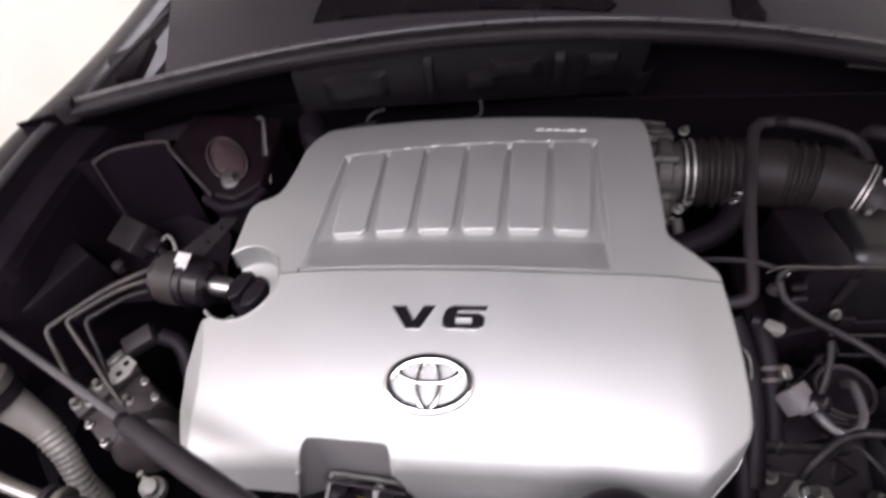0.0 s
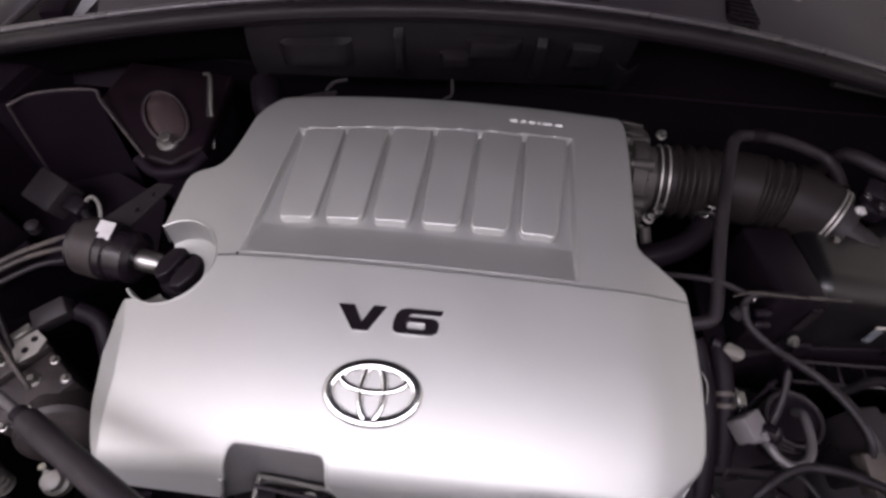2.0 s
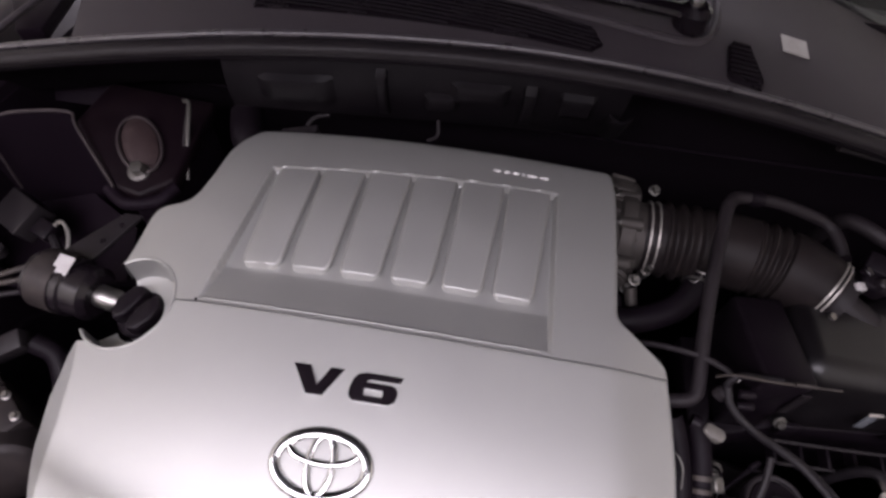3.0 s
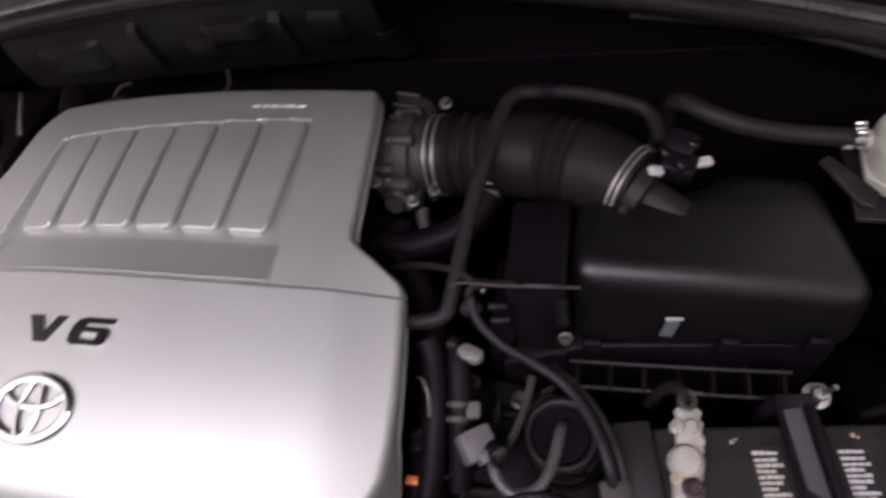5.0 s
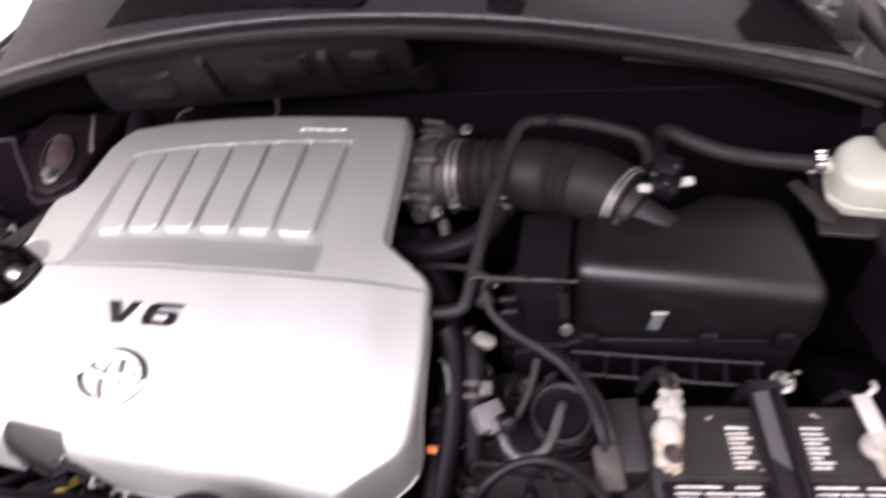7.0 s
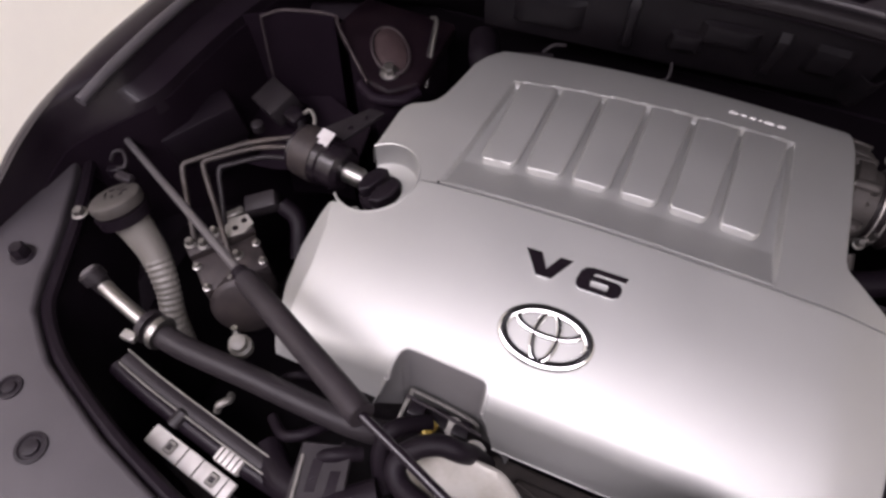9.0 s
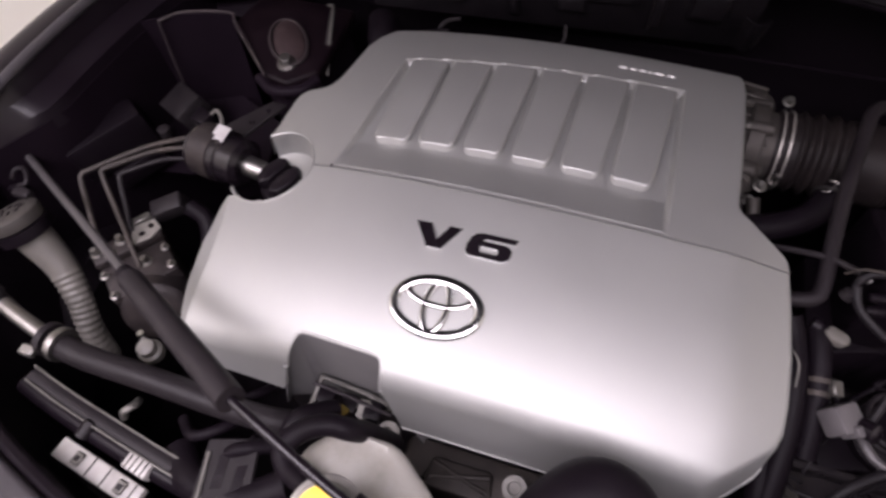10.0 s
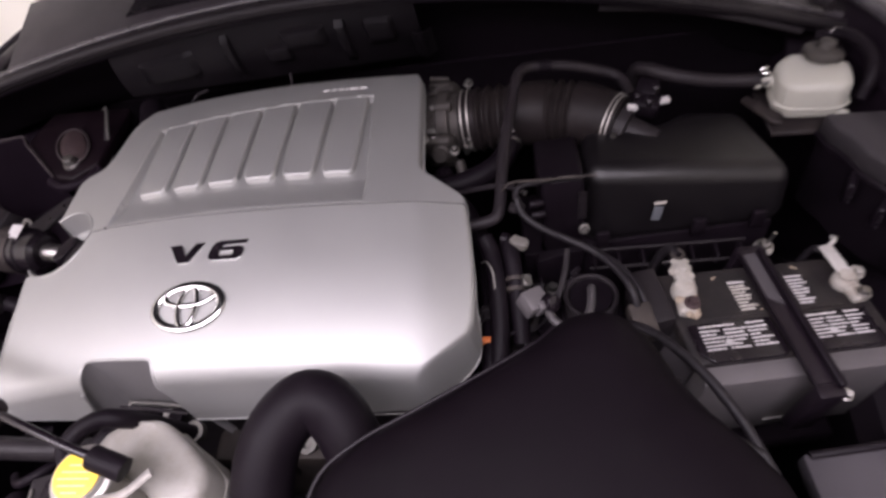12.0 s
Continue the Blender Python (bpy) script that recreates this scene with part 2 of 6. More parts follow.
def spline(pts, sub=8):
    pts = [Vector(p) for p in pts]
    if len(pts) == 2:
        return [pts[0].lerp(pts[1], i / sub) for i in range(sub + 1)]
    ext = [pts[0] * 2 - pts[1]] + pts + [pts[-1] * 2 - pts[-2]]
    out = []
    for i in range(1, len(ext) - 2):
        p0, p1, p2, p3 = ext[i - 1:i + 3]
        for k in range(sub):
            t = k / sub
            out.append(0.5 * (2 * p1 + (p2 - p0) * t + (2 * p0 - 5 * p1 + 4 * p2 - p3) * t * t + (3 * p1 - p0 - 3 * p2 + p3) * t ** 3))
    return out + [pts[-1]]


def tube(pts, r, n=12, sub=8, bm=None, closed=False, flat=1.0):
    """A round bar or hose through points; r a radius or a function of the way from 0 to 1."""
    line = spline(pts, sub) if sub else [Vector(p) for p in pts]
    b = bmesh.new()
    rings, up = [], None
    for i, p in enumerate(line):
        a, c = line[max(0, i - 1)], line[min(len(line) - 1, i + 1)]
        d = (c - a).normalized()
        if up is None:
            up = Vector((0, 0, 1)) if abs(d.z) < 0.9 else Vector((1, 0, 0))
        side = d.cross(up).normalized()
        up = side.cross(d).normalized()
        rr = float(r(i / (len(line) - 1)) if callable(r) else r)
        rings.append([b.verts.new(p + rr * (math.cos(2 * math.pi * k / n) * side + flat * math.sin(2 * math.pi * k / n) * up)) for k in range(n)])
    for r0, r1 in zip(rings, rings[1:]):
        for k in range(n):
            b.faces.new((r0[k], r0[(k + 1) % n], r1[(k + 1) % n], r1[k]))
    b.faces.new(rings[0][::-1]), b.faces.new(rings[-1])
    return merged(bm, b)


def lathe(p0, way, profile, n=28, bm=None):
    """Turned shape: profile of (along, radius) from p0 along way."""
    p0, d = Vector(p0), Vector(way).normalized()
    side = d.cross(Vector((0, 0, 1)) if abs(d.z) < 0.9 else Vector((1, 0, 0))).normalized()
    up = side.cross(d)
    b = bmesh.new()
    rings = []
    for s, r in ((float(s), float(r)) for s, r in profile):
        rings.append([b.verts.new(p0 + d * s + max(r, 1e-5) * (math.cos(2 * math.pi * k / n) * side + math.sin(2 * math.pi * k / n) * up)) for k in range(n)])
    for r0, r1 in zip(rings, rings[1:]):
        for k in range(n):
            b.faces.new((r0[k], r0[(k + 1) % n], r1[(k + 1) % n], r1[k]))
    b.faces.new(rings[0][::-1]), b.faces.new(rings[-1])
    return merged(bm, b)


def sheet(rows, thick=0.003, bm=None):
    """A skin through rows of points, thickened downwards along its normals."""
    b = bmesh.new()
    vs = [[b.verts.new(p) for p in row] for row in rows]
    for r0, r1 in zip(vs, vs[1:]):
        for i in range(len(r0) - 1):
            b.faces.new((r0[i], r0[i + 1], r1[i + 1], r1[i]))
    bmesh.ops.recalc_face_normals(b, faces=b.faces)
    if thick:
        bmesh.ops.solidify(b, geom=b.faces[:], thickness=thick)
    return merged(bm, b)


def hexbolt(p, way, r=0.007, h=0.007, bm=None):
    bm = lathe(p, way, [(0, r * 1.45), (0.0015, r * 1.45), (0.002, r * 1.2)], 20, bm)
    return lathe(Vector(p) + Vector(way).normalized() * 0.0015, way, [(0, r), (h * 0.8, r), (h, r * 0.8)], 6, bm)


def lerp_table(table):
    xs, vs = [p[0] for p in table], [p[1] for p in table]
    return lambda x: float(np.interp(x, xs, vs))


def crust(p, r, seed):
    """A lumpy deposit: a ball flattened and pushed in and out."""
    b = bmesh.new()
    bmesh.ops.create_icosphere(b, subdivisions=3, radius=1.0)
    for v in b.verts:
        c = v.co.copy()
        s = 1 + 0.16 * math.sin(5 * c.x + seed) * math.cos(4 * c.y - seed) + 0.11 * math.sin(9 * c.z + 7 * c.x + 2 * seed) + 0.07 * math.cos(15 * c.y + 11 * c.x + seed)
        v.co = p + Vector((c.x * r * s, c.y * r * 1.1 * s, c.z * r * 0.62 * s))
    return b

# ---- engine cover ----
# the cover's top is lofted over profiles: distance along the car, then (across, height) pairs
COVER_PROFILES = [
    (-0.078, [(-0.29, 0.838), (-0.15, 0.868), (-0.05, 0.879), (0.05, 0.882), (0.15, 0.879), (0.245, 0.868)]),
    (0.0, [(-0.32, 0.858), (-0.20, 0.885), (-0.06, 0.901), (0.03, 0.905), (0.15, 0.903), (0.25, 0.891)]),
    (0.06, [(-0.32, 0.868), (-0.20, 0.895), (-0.064, 0.911), (0.04, 0.916), (0.15, 0.913), (0.25, 0.901)]),
    (0.134, [(-0.30, 0.874), (-0.187, 0.900), (-0.09, 0.911), (0.0, 0.917), (0.10, 0.918), (0.178, 0.915), (0.243, 0.907)]),
    (0.185, [(-0.29, 0.884), (-0.20, 0.906), (-0.162, 0.912), (-0.06, 0.920), (0.06, 0.924), (0.164, 0.921), (0.247, 0.913)]),
    (0.317, [(-0.24, 0.905), (-0.157, 0.924), (-0.075, 0.931), (0.0, 0.935), (0.10, 0.936), (0.17, 0.934), (0.245, 0.926)]),
    (0.376, [(-0.20, 0.915), (-0.12, 0.926), (0.0, 0.933), (0.10, 0.935), (0.17, 0.933), (0.231, 0.928)]),
]
LOFT_X, LOFT_Y = 3, 4


def loft_terms(x, y):
    return [(x / 0.3) ** i * (y / 0.3) ** j for i in range(LOFT_X + 1) for j in range(LOFT_Y + 1) if i + j <= 5]


def loft_fit():
    rows, heights = [], []
    for y, line in COVER_PROFILES:
        fit_x = np.polyfit([p[0] for p in line], [p[1] for p in line], 3)
        for x in np.linspace(line[0][0], line[-1][0], 24):
            rows.append(loft_terms(x, y))
            heights.append(np.polyval(fit_x, x))
    return np.linalg.lstsq(np.array(rows), np.array(heights), rcond=None)[0]


loft = loft_fit()
side_crease = lerp_table([(-0.07, 0.258), (0.0, 0.259), (0.134, 0.243), (0.19, 0.248)])
side_slope = lerp_table([(-0.07, 0.30), (0.0, 0.30), (0.134, 0.15), (0.19, 0.07), (0.22, 0.0)])
side_soft = lerp_table([(-0.07, 0.008), (0.0, 0.010), (0.10, 0.006), (0.134, 0.003)])


def cover_top(x, y):
    """Height of the cover's top, with the flat facet along its outer side."""
    xx = min(x, 0.262)
    z = float(np.dot(loft, loft_terms(xx, y))) - 0.16 * (x - xx)
    w = side_soft(y)
    d = (x - side_crease(y)) / w
    return z - side_slope(y) * w * (math.log1p(math.exp(d)) if d < 30 else d)


cover_left = lerp_table([(-0.09, -0.281), (-0.076, -0.292), (-0.062, -0.300), (-0.05, -0.305), (-0.02, -0.315), (0.03, -0.322), (0.07, -0.317), (0.083, -0.312), (0.086, -0.285), (0.174, -0.275), (0.177, -0.2935), (0.21, -0.290),
                         (0.238, -0.287), (0.247, -0.283), (0.2525, -0.275), (0.257, -0.255), (0.263, -0.245), (0.275, -0.237), (0.30, -0.229), (0.335, -0.221), (0.352, -0.211), (0.365, -0.197), (0.376, -0.182)])
cover_right = lerp_table([(-0.09, 0.246), (-0.080, 0.254), (-0.038, 0.300), (-0.030, 0.3070), (-0.016, 0.3125), (0.01, 0.3145), (0.05, 0.314), (0.10, 0.310), (0.137, 0.3055), (0.147, 0.303), (0.153, 0.298), (0.184, 0.254),
                          (0.190, 0.249), (0.198, 0.247), (0.25, 0.246), (0.34, 0.243), (0.360, 0.240), (0.370, 0.236), (0.376, 0.229)])
seam_shift = lerp_table([(-0.32, 0.0), (-0.187, 0.0), (-0.12, -0.0028), (-0.05, -0.0052), (0.03, -0.0068), (0.11, -0.0072), (0.178, -0.0060), (0.243, -0.0042), (0.31, 0.0005)])
SEAM = 0.1365
pan_low = lambda x: SEAM + seam_shift(x) + 0.0030
pan_high = lambda x: 0.3115 + 0.040 * (x + 0.153)
PAN_Y0 = 0.1395
pan_left = lerp_table([(PAN_Y0, -0.187), (0.312, -0.157)])
pan_right = lerp_table([(PAN_Y0, 0.181), (0.325, 0.175)])
PAN_DEEP = 0.0105
BOWL, BOWL_R = (-0.266, 0.130), 0.053


def panel_drop(x, y):
    if not pan_low(x) <= y <= pan_high(x):
        return 0.0
    side = max(0.0, min(1.0, (x - pan_left(y)) / 0.0035, (pan_right(y) - x) / 0.0035, (pan_high(x) - y) / 0.0014))
    d = y - pan_low(x)
    return -side * (0.0016 * min(1.0, d / 0.003) + (PAN_DEEP - 0.0016) * min(1.0, d / 0.044))


NOSE, NOSE_R, NOSE_OUT = -0.0835, 0.019, 0.0110
facet_x = lerp_table([(-0.067, -0.283), (0.0, -0.284), (0.05, -0.292), (0.09, -0.306), (0.115, -0.322)])


def front_disp(x, y):
    """The flat facet along the cover's outer flank."""
    return -0.55 * max(0.0, facet_x(y) - x)



def shell(y0, y1, ny, nx, left, right, disp, radii, skirt, low, pins=None):
    """A moulded skin between two outlines: rounded towards its rims, with a skirt turned down all round."""
    b = bmesh.new()
    rl, rr, rf, rb = radii
    grid = []
    for j in range(ny + 1):
        y = y0 + (y1 - y0) * j / ny
        lo, hi = left(y), right(y)
        row = []
        y_row, near_seam = y, (1 - abs(y - SEAM) / (y1 - y0)) ** 2
        for i in range(nx + 1):
            u = i / nx
            if pins is None:
                x = lo + (hi - lo) * u
            elif u < 0.15:
                x = lo + (pins[0] - lo) * u / 0.15
            elif u < 0.85:
                x = pins[0] + (pins[1] - pins[0]) * (u - 0.15) / 0.7
            else:
                x = pins[1] + (hi - pins[1]) * (u - 0.85) / 0.15
            y = y_row + seam_shift(x) * near_seam
            z = cover_top(x, y) + disp(x, y)
            for d, r in ((x - lo, rl), (hi - x, rr), (y_row - y0, rf), (y1 - y_row, rb)):
                if r and d < r:
                    z -= r - math.sqrt(max(0.0, r * r - (r - d) ** 2))
            row.append(b.verts.new((x, y, z)))
        grid.append(row)
    for r0, r1 in zip(grid, grid[1:]):
        for i in range(nx):
            b.faces.new((r0[i], r0[i + 1], r1[i + 1], r1[i]))
    loop = grid[0][:] + [r[-1] for r in grid[1:]] + grid[-1][-2::-1] + [r[0] for r in grid[-2:0:-1]]
    cx, cy = 0.0, (y0 + y1) / 2
    prev = loop
    for k in [0.08 * i for i in range(1, 13)] + [1.0]:
        ring = []
        for v in loop:
            out, depth = skirt(v.co.x, v.co.y)
            base = low(v.co.x, v.co.y)
            n = Vector((v.co.x - cx, (v.co.y - cy) * 1.6, 0)).normalized()
            ring.append(b.verts.new((v.co.x + n.x * out * k, v.co.y + n.y * out * k, min(v.co.z, max(base, v.co.z - depth * k)) if depth < 0.02 else v.co.z + (min(base, v.co.z - 0.01) - v.co.z) * k)))
        m = len(loop)
        for i in range(m):
            b.faces.new((prev[i], prev[(i + 1) % m], ring[(i + 1) % m], ring[i]))
        prev = ring
    return b


engine_cover = thing("engine_cover", "silver plastic engine cover with six raised ribs and a V6 badge", "engine cover")


right_low = lerp_table([(-0.07, 0.797), (-0.040, 0.800), (-0.022, 0.808), (0.0, 0.824), (0.02, 0.834), (0.05, 0.846), (0.09, 0.853), (0.137, 0.864)])
right_out = lerp_table([(-0.08, 0.011), (-0.040, 0.009), (-0.02, 0.005), (0.0, 0.001), (0.02, -0.003), (0.137, -0.003)])


def front_low(x, y):
    """The lower rim of the front half: level along the nose, rising along the outer side."""
    return right_low(y) if x > 0.22 else (0.797 if y < -0.03 else 0.80)


def front_skirt(x, y):
    if y > SEAM - 0.008:
        return 0.001, 0.006
    return right_out(y) if x > 0.24 else (0.011 if y < -0.03 else 0.006), 0.08


rear_low = lerp_table([(0.13, 0.872), (0.15, 0.878), (0.185, 0.897), (0.25, 0.906), (0.36, 0.915)])


def rear_skirt(x, y):
    return (0.001, 0.006) if y < SEAM + 0.004 else (0.002, 0.08)


front_bm = shell(NOSE, SEAM - 0.0008, 150, 400, cover_left, cover_right, front_disp, (0.008, 0.006, NOSE_R, 0.0004), front_skirt, front_low)
def cut_bowl(bm):
    bmesh.ops.delete(bm, geom=[f for f in bm.faces if (lambda c: math.hypot(c.x - BOWL[0], c.y - BOWL[1]) < BOWL_R)(f.calc_center_median())], context="FACES")
    return bm


cut_bowl(front_bm)
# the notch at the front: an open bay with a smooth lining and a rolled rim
notch_path = spline([(-0.1505, -0.0825, 0), (-0.1500, -0.0750, 0), (-0.1490, -0.0690, 0), (-0.1470, -0.0615, 0), (-0.1425, -0.0560, 0), (-0.1340, -0.0545, 0), (-0.10, -0.0565, 0), (-0.064, -0.0587, 0),
                     (-0.0550, -0.0605, 0), (-0.0508, -0.0650, 0), (-0.0493, -0.0710, 0), (-0.0488, -0.0760, 0), (-0.0485, -0.0825, 0)], 8)


def in_notch(x, y):
    """Inside the notch's outline, carried on straight past the nose."""
    if y < -0.0825:
        return -0.1505 < x < -0.0485
    inside = False
    for p, q in zip(notch_path, notch_path[1:]):
        if (p.y > y) != (q.y > y) and x < p.x + (y - p.y) / (q.y - p.y) * (q.x - p.x):
            inside = not inside
    return inside


gone = []
for f in front_bm.faces:
    c = f.calc_center_median()
    if c.y > NOSE + 0.0005:
        if -0.155 < c.x < -0.045 and c.y < -0.05 and in_notch(c.x, c.y):
            gone.append(f)
    elif -0.1505 - max(0.0, 0.86 - c.z) * 0.24 < c.x < -0.0485 + max(0.0, 0.86 - c.z) * 0.30:
        gone.append(f)
bmesh.ops.delete(front_bm, geom=gone, context="FACES")


def nose_z(x, y):
    z = cover_top(x, max(y, NOSE))
    d = y - NOSE
    if d < 0:
        return z - NOSE_R + (0.797 - z + NOSE_R) * min(1.0, -d / NOSE_OUT)
    return z - (NOSE_R - math.sqrt(max(0.0, NOSE_R ** 2 - (NOSE_R - d) ** 2)) if d < NOSE_R else 0.0)


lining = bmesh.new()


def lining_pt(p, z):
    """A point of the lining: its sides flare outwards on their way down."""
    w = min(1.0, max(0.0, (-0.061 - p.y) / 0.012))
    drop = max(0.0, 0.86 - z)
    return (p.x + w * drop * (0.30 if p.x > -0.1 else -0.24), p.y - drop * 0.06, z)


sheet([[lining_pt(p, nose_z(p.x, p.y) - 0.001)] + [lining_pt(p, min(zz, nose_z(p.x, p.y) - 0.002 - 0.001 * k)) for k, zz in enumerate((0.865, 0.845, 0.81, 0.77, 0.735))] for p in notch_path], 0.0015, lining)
part("front_shell", front_bm, silver, engine_cover, "smooth silver front half of the cover", 50)
part("notch_lining", lining, notch_shade_grey, engine_cover, "lining of the notch, shade put into its grey", 50)
edge = [(x, NOSE - NOSE_OUT, 0.798) for x in np.linspace(-0.03, 0.246, 12)] + [(cover_right(y) + 0.8 * right_out(y), y - 0.6 * max(0.0, right_out(y)), right_low(y) + 0.001) for y in np.linspace(-0.075, 0.13, 28)]
part("skirt_edge", tube(edge, 0.0010, 6, 0), silver, engine_cover, "thin bright lower edge")
part("rear_edge", tube([(cover_right(y) + 0.0022, y, rear_low(y) + 0.0006) for y in np.linspace(0.19, 0.362, 16)], 0.0011, 6, 0), silver, engine_cover, "thin bright lower edge")
for p in (notch_path[0], notch_path[-1]):
    part("notch_rim", tube([lining_pt(p, z) for z in np.linspace(nose_z(p.x, p.y) - 0.003, 0.80, 8)], 0.0022, 8, 0), silver, engine_cover)
part("notch_rim", tube([(p.x, p.y, nose_z(p.x, p.y) - 0.0012) for p in notch_path], 0.0021, 8, 0), silver, engine_cover)
part("rear_shell", cut_bowl(shell(SEAM + 0.0008, 0.376, 160, 340, lambda y: cover_left(max(y, 0.178)), cover_right, panel_drop, (0.004, 0.004, 0.0, 0.012), rear_skirt, lambda x, y: rear_low(y) if x > 0.15 else 0.85, (-0.178, 0.190))), silver_matt, engine_cover,
     "silver rear half with a sunken panel", 50)
bowl_pts = [(t, BOWL[0] + BOWL_R * math.cos(t), BOWL[1] + BOWL_R * math.sin(t)) for t in np.linspace(radians(-140), radians(119), 60)]
bowl_z = [cover_top(x, y) + front_disp(x, min(y, 0.10)) for t, x, y in bowl_pts]
part("oil_cap_bowl", sheet([[(BOWL[0] + BOWL_R * k * math.cos(t), BOWL[1] + BOWL_R * k * math.sin(t), z + h) for k, h in ((1.0, -0.0012), (0.985, -0.006), (0.97, -0.030), (0.94, -0.0345), (0.85, -0.036), (0.56, -0.037))]
                            for (t, x, y), z in zip(bowl_pts, bowl_z)], 0.0015), silver_matt, engine_cover, "round recess for the oil cap")
part("bowl_rim", tube([(x, y, z - 0.0010) for (t, x, y), z in zip(bowl_pts, bowl_z)], 0.0019, 8, 0), silver_matt, engine_cover)
part("seam_pin", lathe((-0.1885, SEAM + 0.0015, cover_top(-0.1885, SEAM) - 0.001), (0, 0, 1), [(0, 0.0016), (0.0016, 0.0016), (0.002, 0.001)], 12), plastic, engine_cover, "tiny black pin")


def rib_shell(k):
    w0, w1 = 0.326 / 6, 0.322 / 6
    xa, xb = -0.162 + k * w0, -0.151 + k * w1
    y0, y1 = 0.1845, pan_high(-0.124 + 0.054 * k) - 0.0025
    gap = lambda y: 0.0054 - 0.0026 * (y - y0) / (y1 - y0)
    left = lambda y: (xa + (xb - xa) * (y - y0) / (y1 - y0)) + gap(y)
    right = lambda y: (xa + w0 + (xb + w1 - xa - w0) * (y - y0) / (y1 - y0)) - gap(y)
    b = bmesh.new()
    nx, ny = 26, 90
    grid = []
    for j in range(ny + 1):
        u = j / ny
        y = y0 + (y1 - y0) * u ** 1.35
        v = (y - y0) / (y1 - y0)
        corner = 0.014
        inset = corner - math.sqrt(max(0.0, corner ** 2 - (corner - min(corner, y - y0)) ** 2)) if y - y0 < corner else 0
        lo, hi = left(y) + inset * 0.7, right(y) - inset * 0.7
        row = []
        for i in range(nx + 1):
            x = lo + (hi - lo) * i / nx
            h = PAN_DEEP - 0.0008 - 0.0030 * (1 - v) ** 2.2 + 0.0010 * math.sin(math.pi * i / nx)
            h *= 0.10 + 0.90 * min(1.0, (y - y0) / 0.0030)
            r = 0.0017
            d = min(x - lo, hi - x)
            h -= (r - math.sqrt(max(0.0, r * r - (r - d) ** 2))) if d < r else 0
            row.append(b.verts.new((x, y, cover_top(x, y) - PAN_DEEP + h)))
        grid.append(row)
    for r0, r1 in zip(grid, grid[1:]):
        for i in range(nx):
            b.faces.new((r0[i], r0[i + 1], r1[i + 1], r1[i]))
    loop = grid[0][:] + [r[-1] for r in grid[1:]] + grid[-1][-2::-1] + [r[0] for r in grid[-2:0:-1]]
    low = [b.verts.new((v.co.x, v.co.y - (0.0002 if v.co.y < y0 + 0.01 else 0), cover_top(v.co.x, v.co.y) - PAN_DEEP - 0.0015)) for v in loop]
    m = len(loop)
    for i in range(m):
        b.faces.new((loop[i], loop[(i + 1) % m], low[(i + 1) % m], low[i]))
    return b


for k in range(6):
    part("rib", rib_shell(k), silver_matt, engine_cover, "", 50)
for edge_y, x0, x1, r, low in ((pan_high, -0.155, 0.1745, 0.0010, 0.0009), (pan_low, -0.185, 0.179, 0.0010, 0.0012)):
    pts = [(x, edge_y(x) + (0.0012 if edge_y is pan_low else -0.0008), cover_top(x, edge_y(x)) - low) for x in np.linspace(x0, x1, 40)]
    part("panel_lip", tube(pts, r, 8, 0), silver_matt, engine_cover, "thin bright lip along the panel")


def plate_on_cover(loops, lift, thick, m2=None):
    """Flat letters or marks laid on the cover: closed loops in plan, the first the outline, the rest holes."""
    b = bmesh.new()
    edges = []
    for loop in loops:
        vs = [b.verts.new((x, y, cover_top(x, y) + lift)) for x, y in loop]
        edges += [b.edges.new((vs[i], vs[(i + 1) % len(vs)])) for i in range(len(vs))]
    bmesh.ops.triangle_fill(b, use_beauty=True, use_dissolve=False, edges=edges)
    bmesh.ops.recalc_face_normals(b, faces=b.faces)
    if b.faces and sum(f.normal.z for f in b.faces) < 0:
        bmesh.ops.reverse_faces(b, faces=b.faces)
    res = bmesh.ops.extrude_face_region(b, geom=b.faces[:])
    bmesh.ops.translate(b, vec=(0, 0, thick), verts=[v for v in res["geom"] if isinstance(v, bmesh.types.BMVert)])
    return b


def placed(loop, ox, oy, s, grow=0.0):
    out = []
    cx, cy = sum(p[0] for p in loop) / len(loop), sum(p[1] for p in loop) / len(loop)
    for u, v in loop:
        d = math.hypot(u - cx, v - cy) or 1
        out.append((ox + s * (u + grow * (u - cx) / d), oy + s * (v + grow * (v - cy) / d)))
    return out


LETTER_V = [(0, 27), (16, 27), (26, 9), (36, 27), (49, 27), (33, 0), (18, 0)]
SIX_OUT = [(5, 3), (9, 0), (42, 0), (47, 3), (48.5, 8), (48.5, 13), (46, 16.5), (42, 18), (18, 18), (19, 20), (22, 21.5), (50, 21.5), (52, 27), (17, 27), (10, 25), (6, 20), (4, 12), (4, 6)]
SIX_IN = [(18, 5.5), (35, 5.5), (36, 7), (36, 11), (35, 12.5), (18, 12.5), (17, 11), (17, 7)]
for nm, loops, ox in (("letter_v", [LETTER_V], -0.0635), ("letter_six", [SIX_OUT, SIX_IN], -0.0095)):
    base = [placed(l, ox, 0.0555, 0.001, 0.5 if i == 0 else -0.4) for i, l in enumerate(loops)]
    face = [placed(l, ox, 0.0555, 0.001) for l in loops]
    low_part = part(nm, plate_on_cover(base, -0.001, 0.0028), chrome, engine_cover, "bright edged badge letter")
    part("black_face", plate_on_cover(face, 0.0012, 0.0012), gloss_black, low_part, "gloss black face")


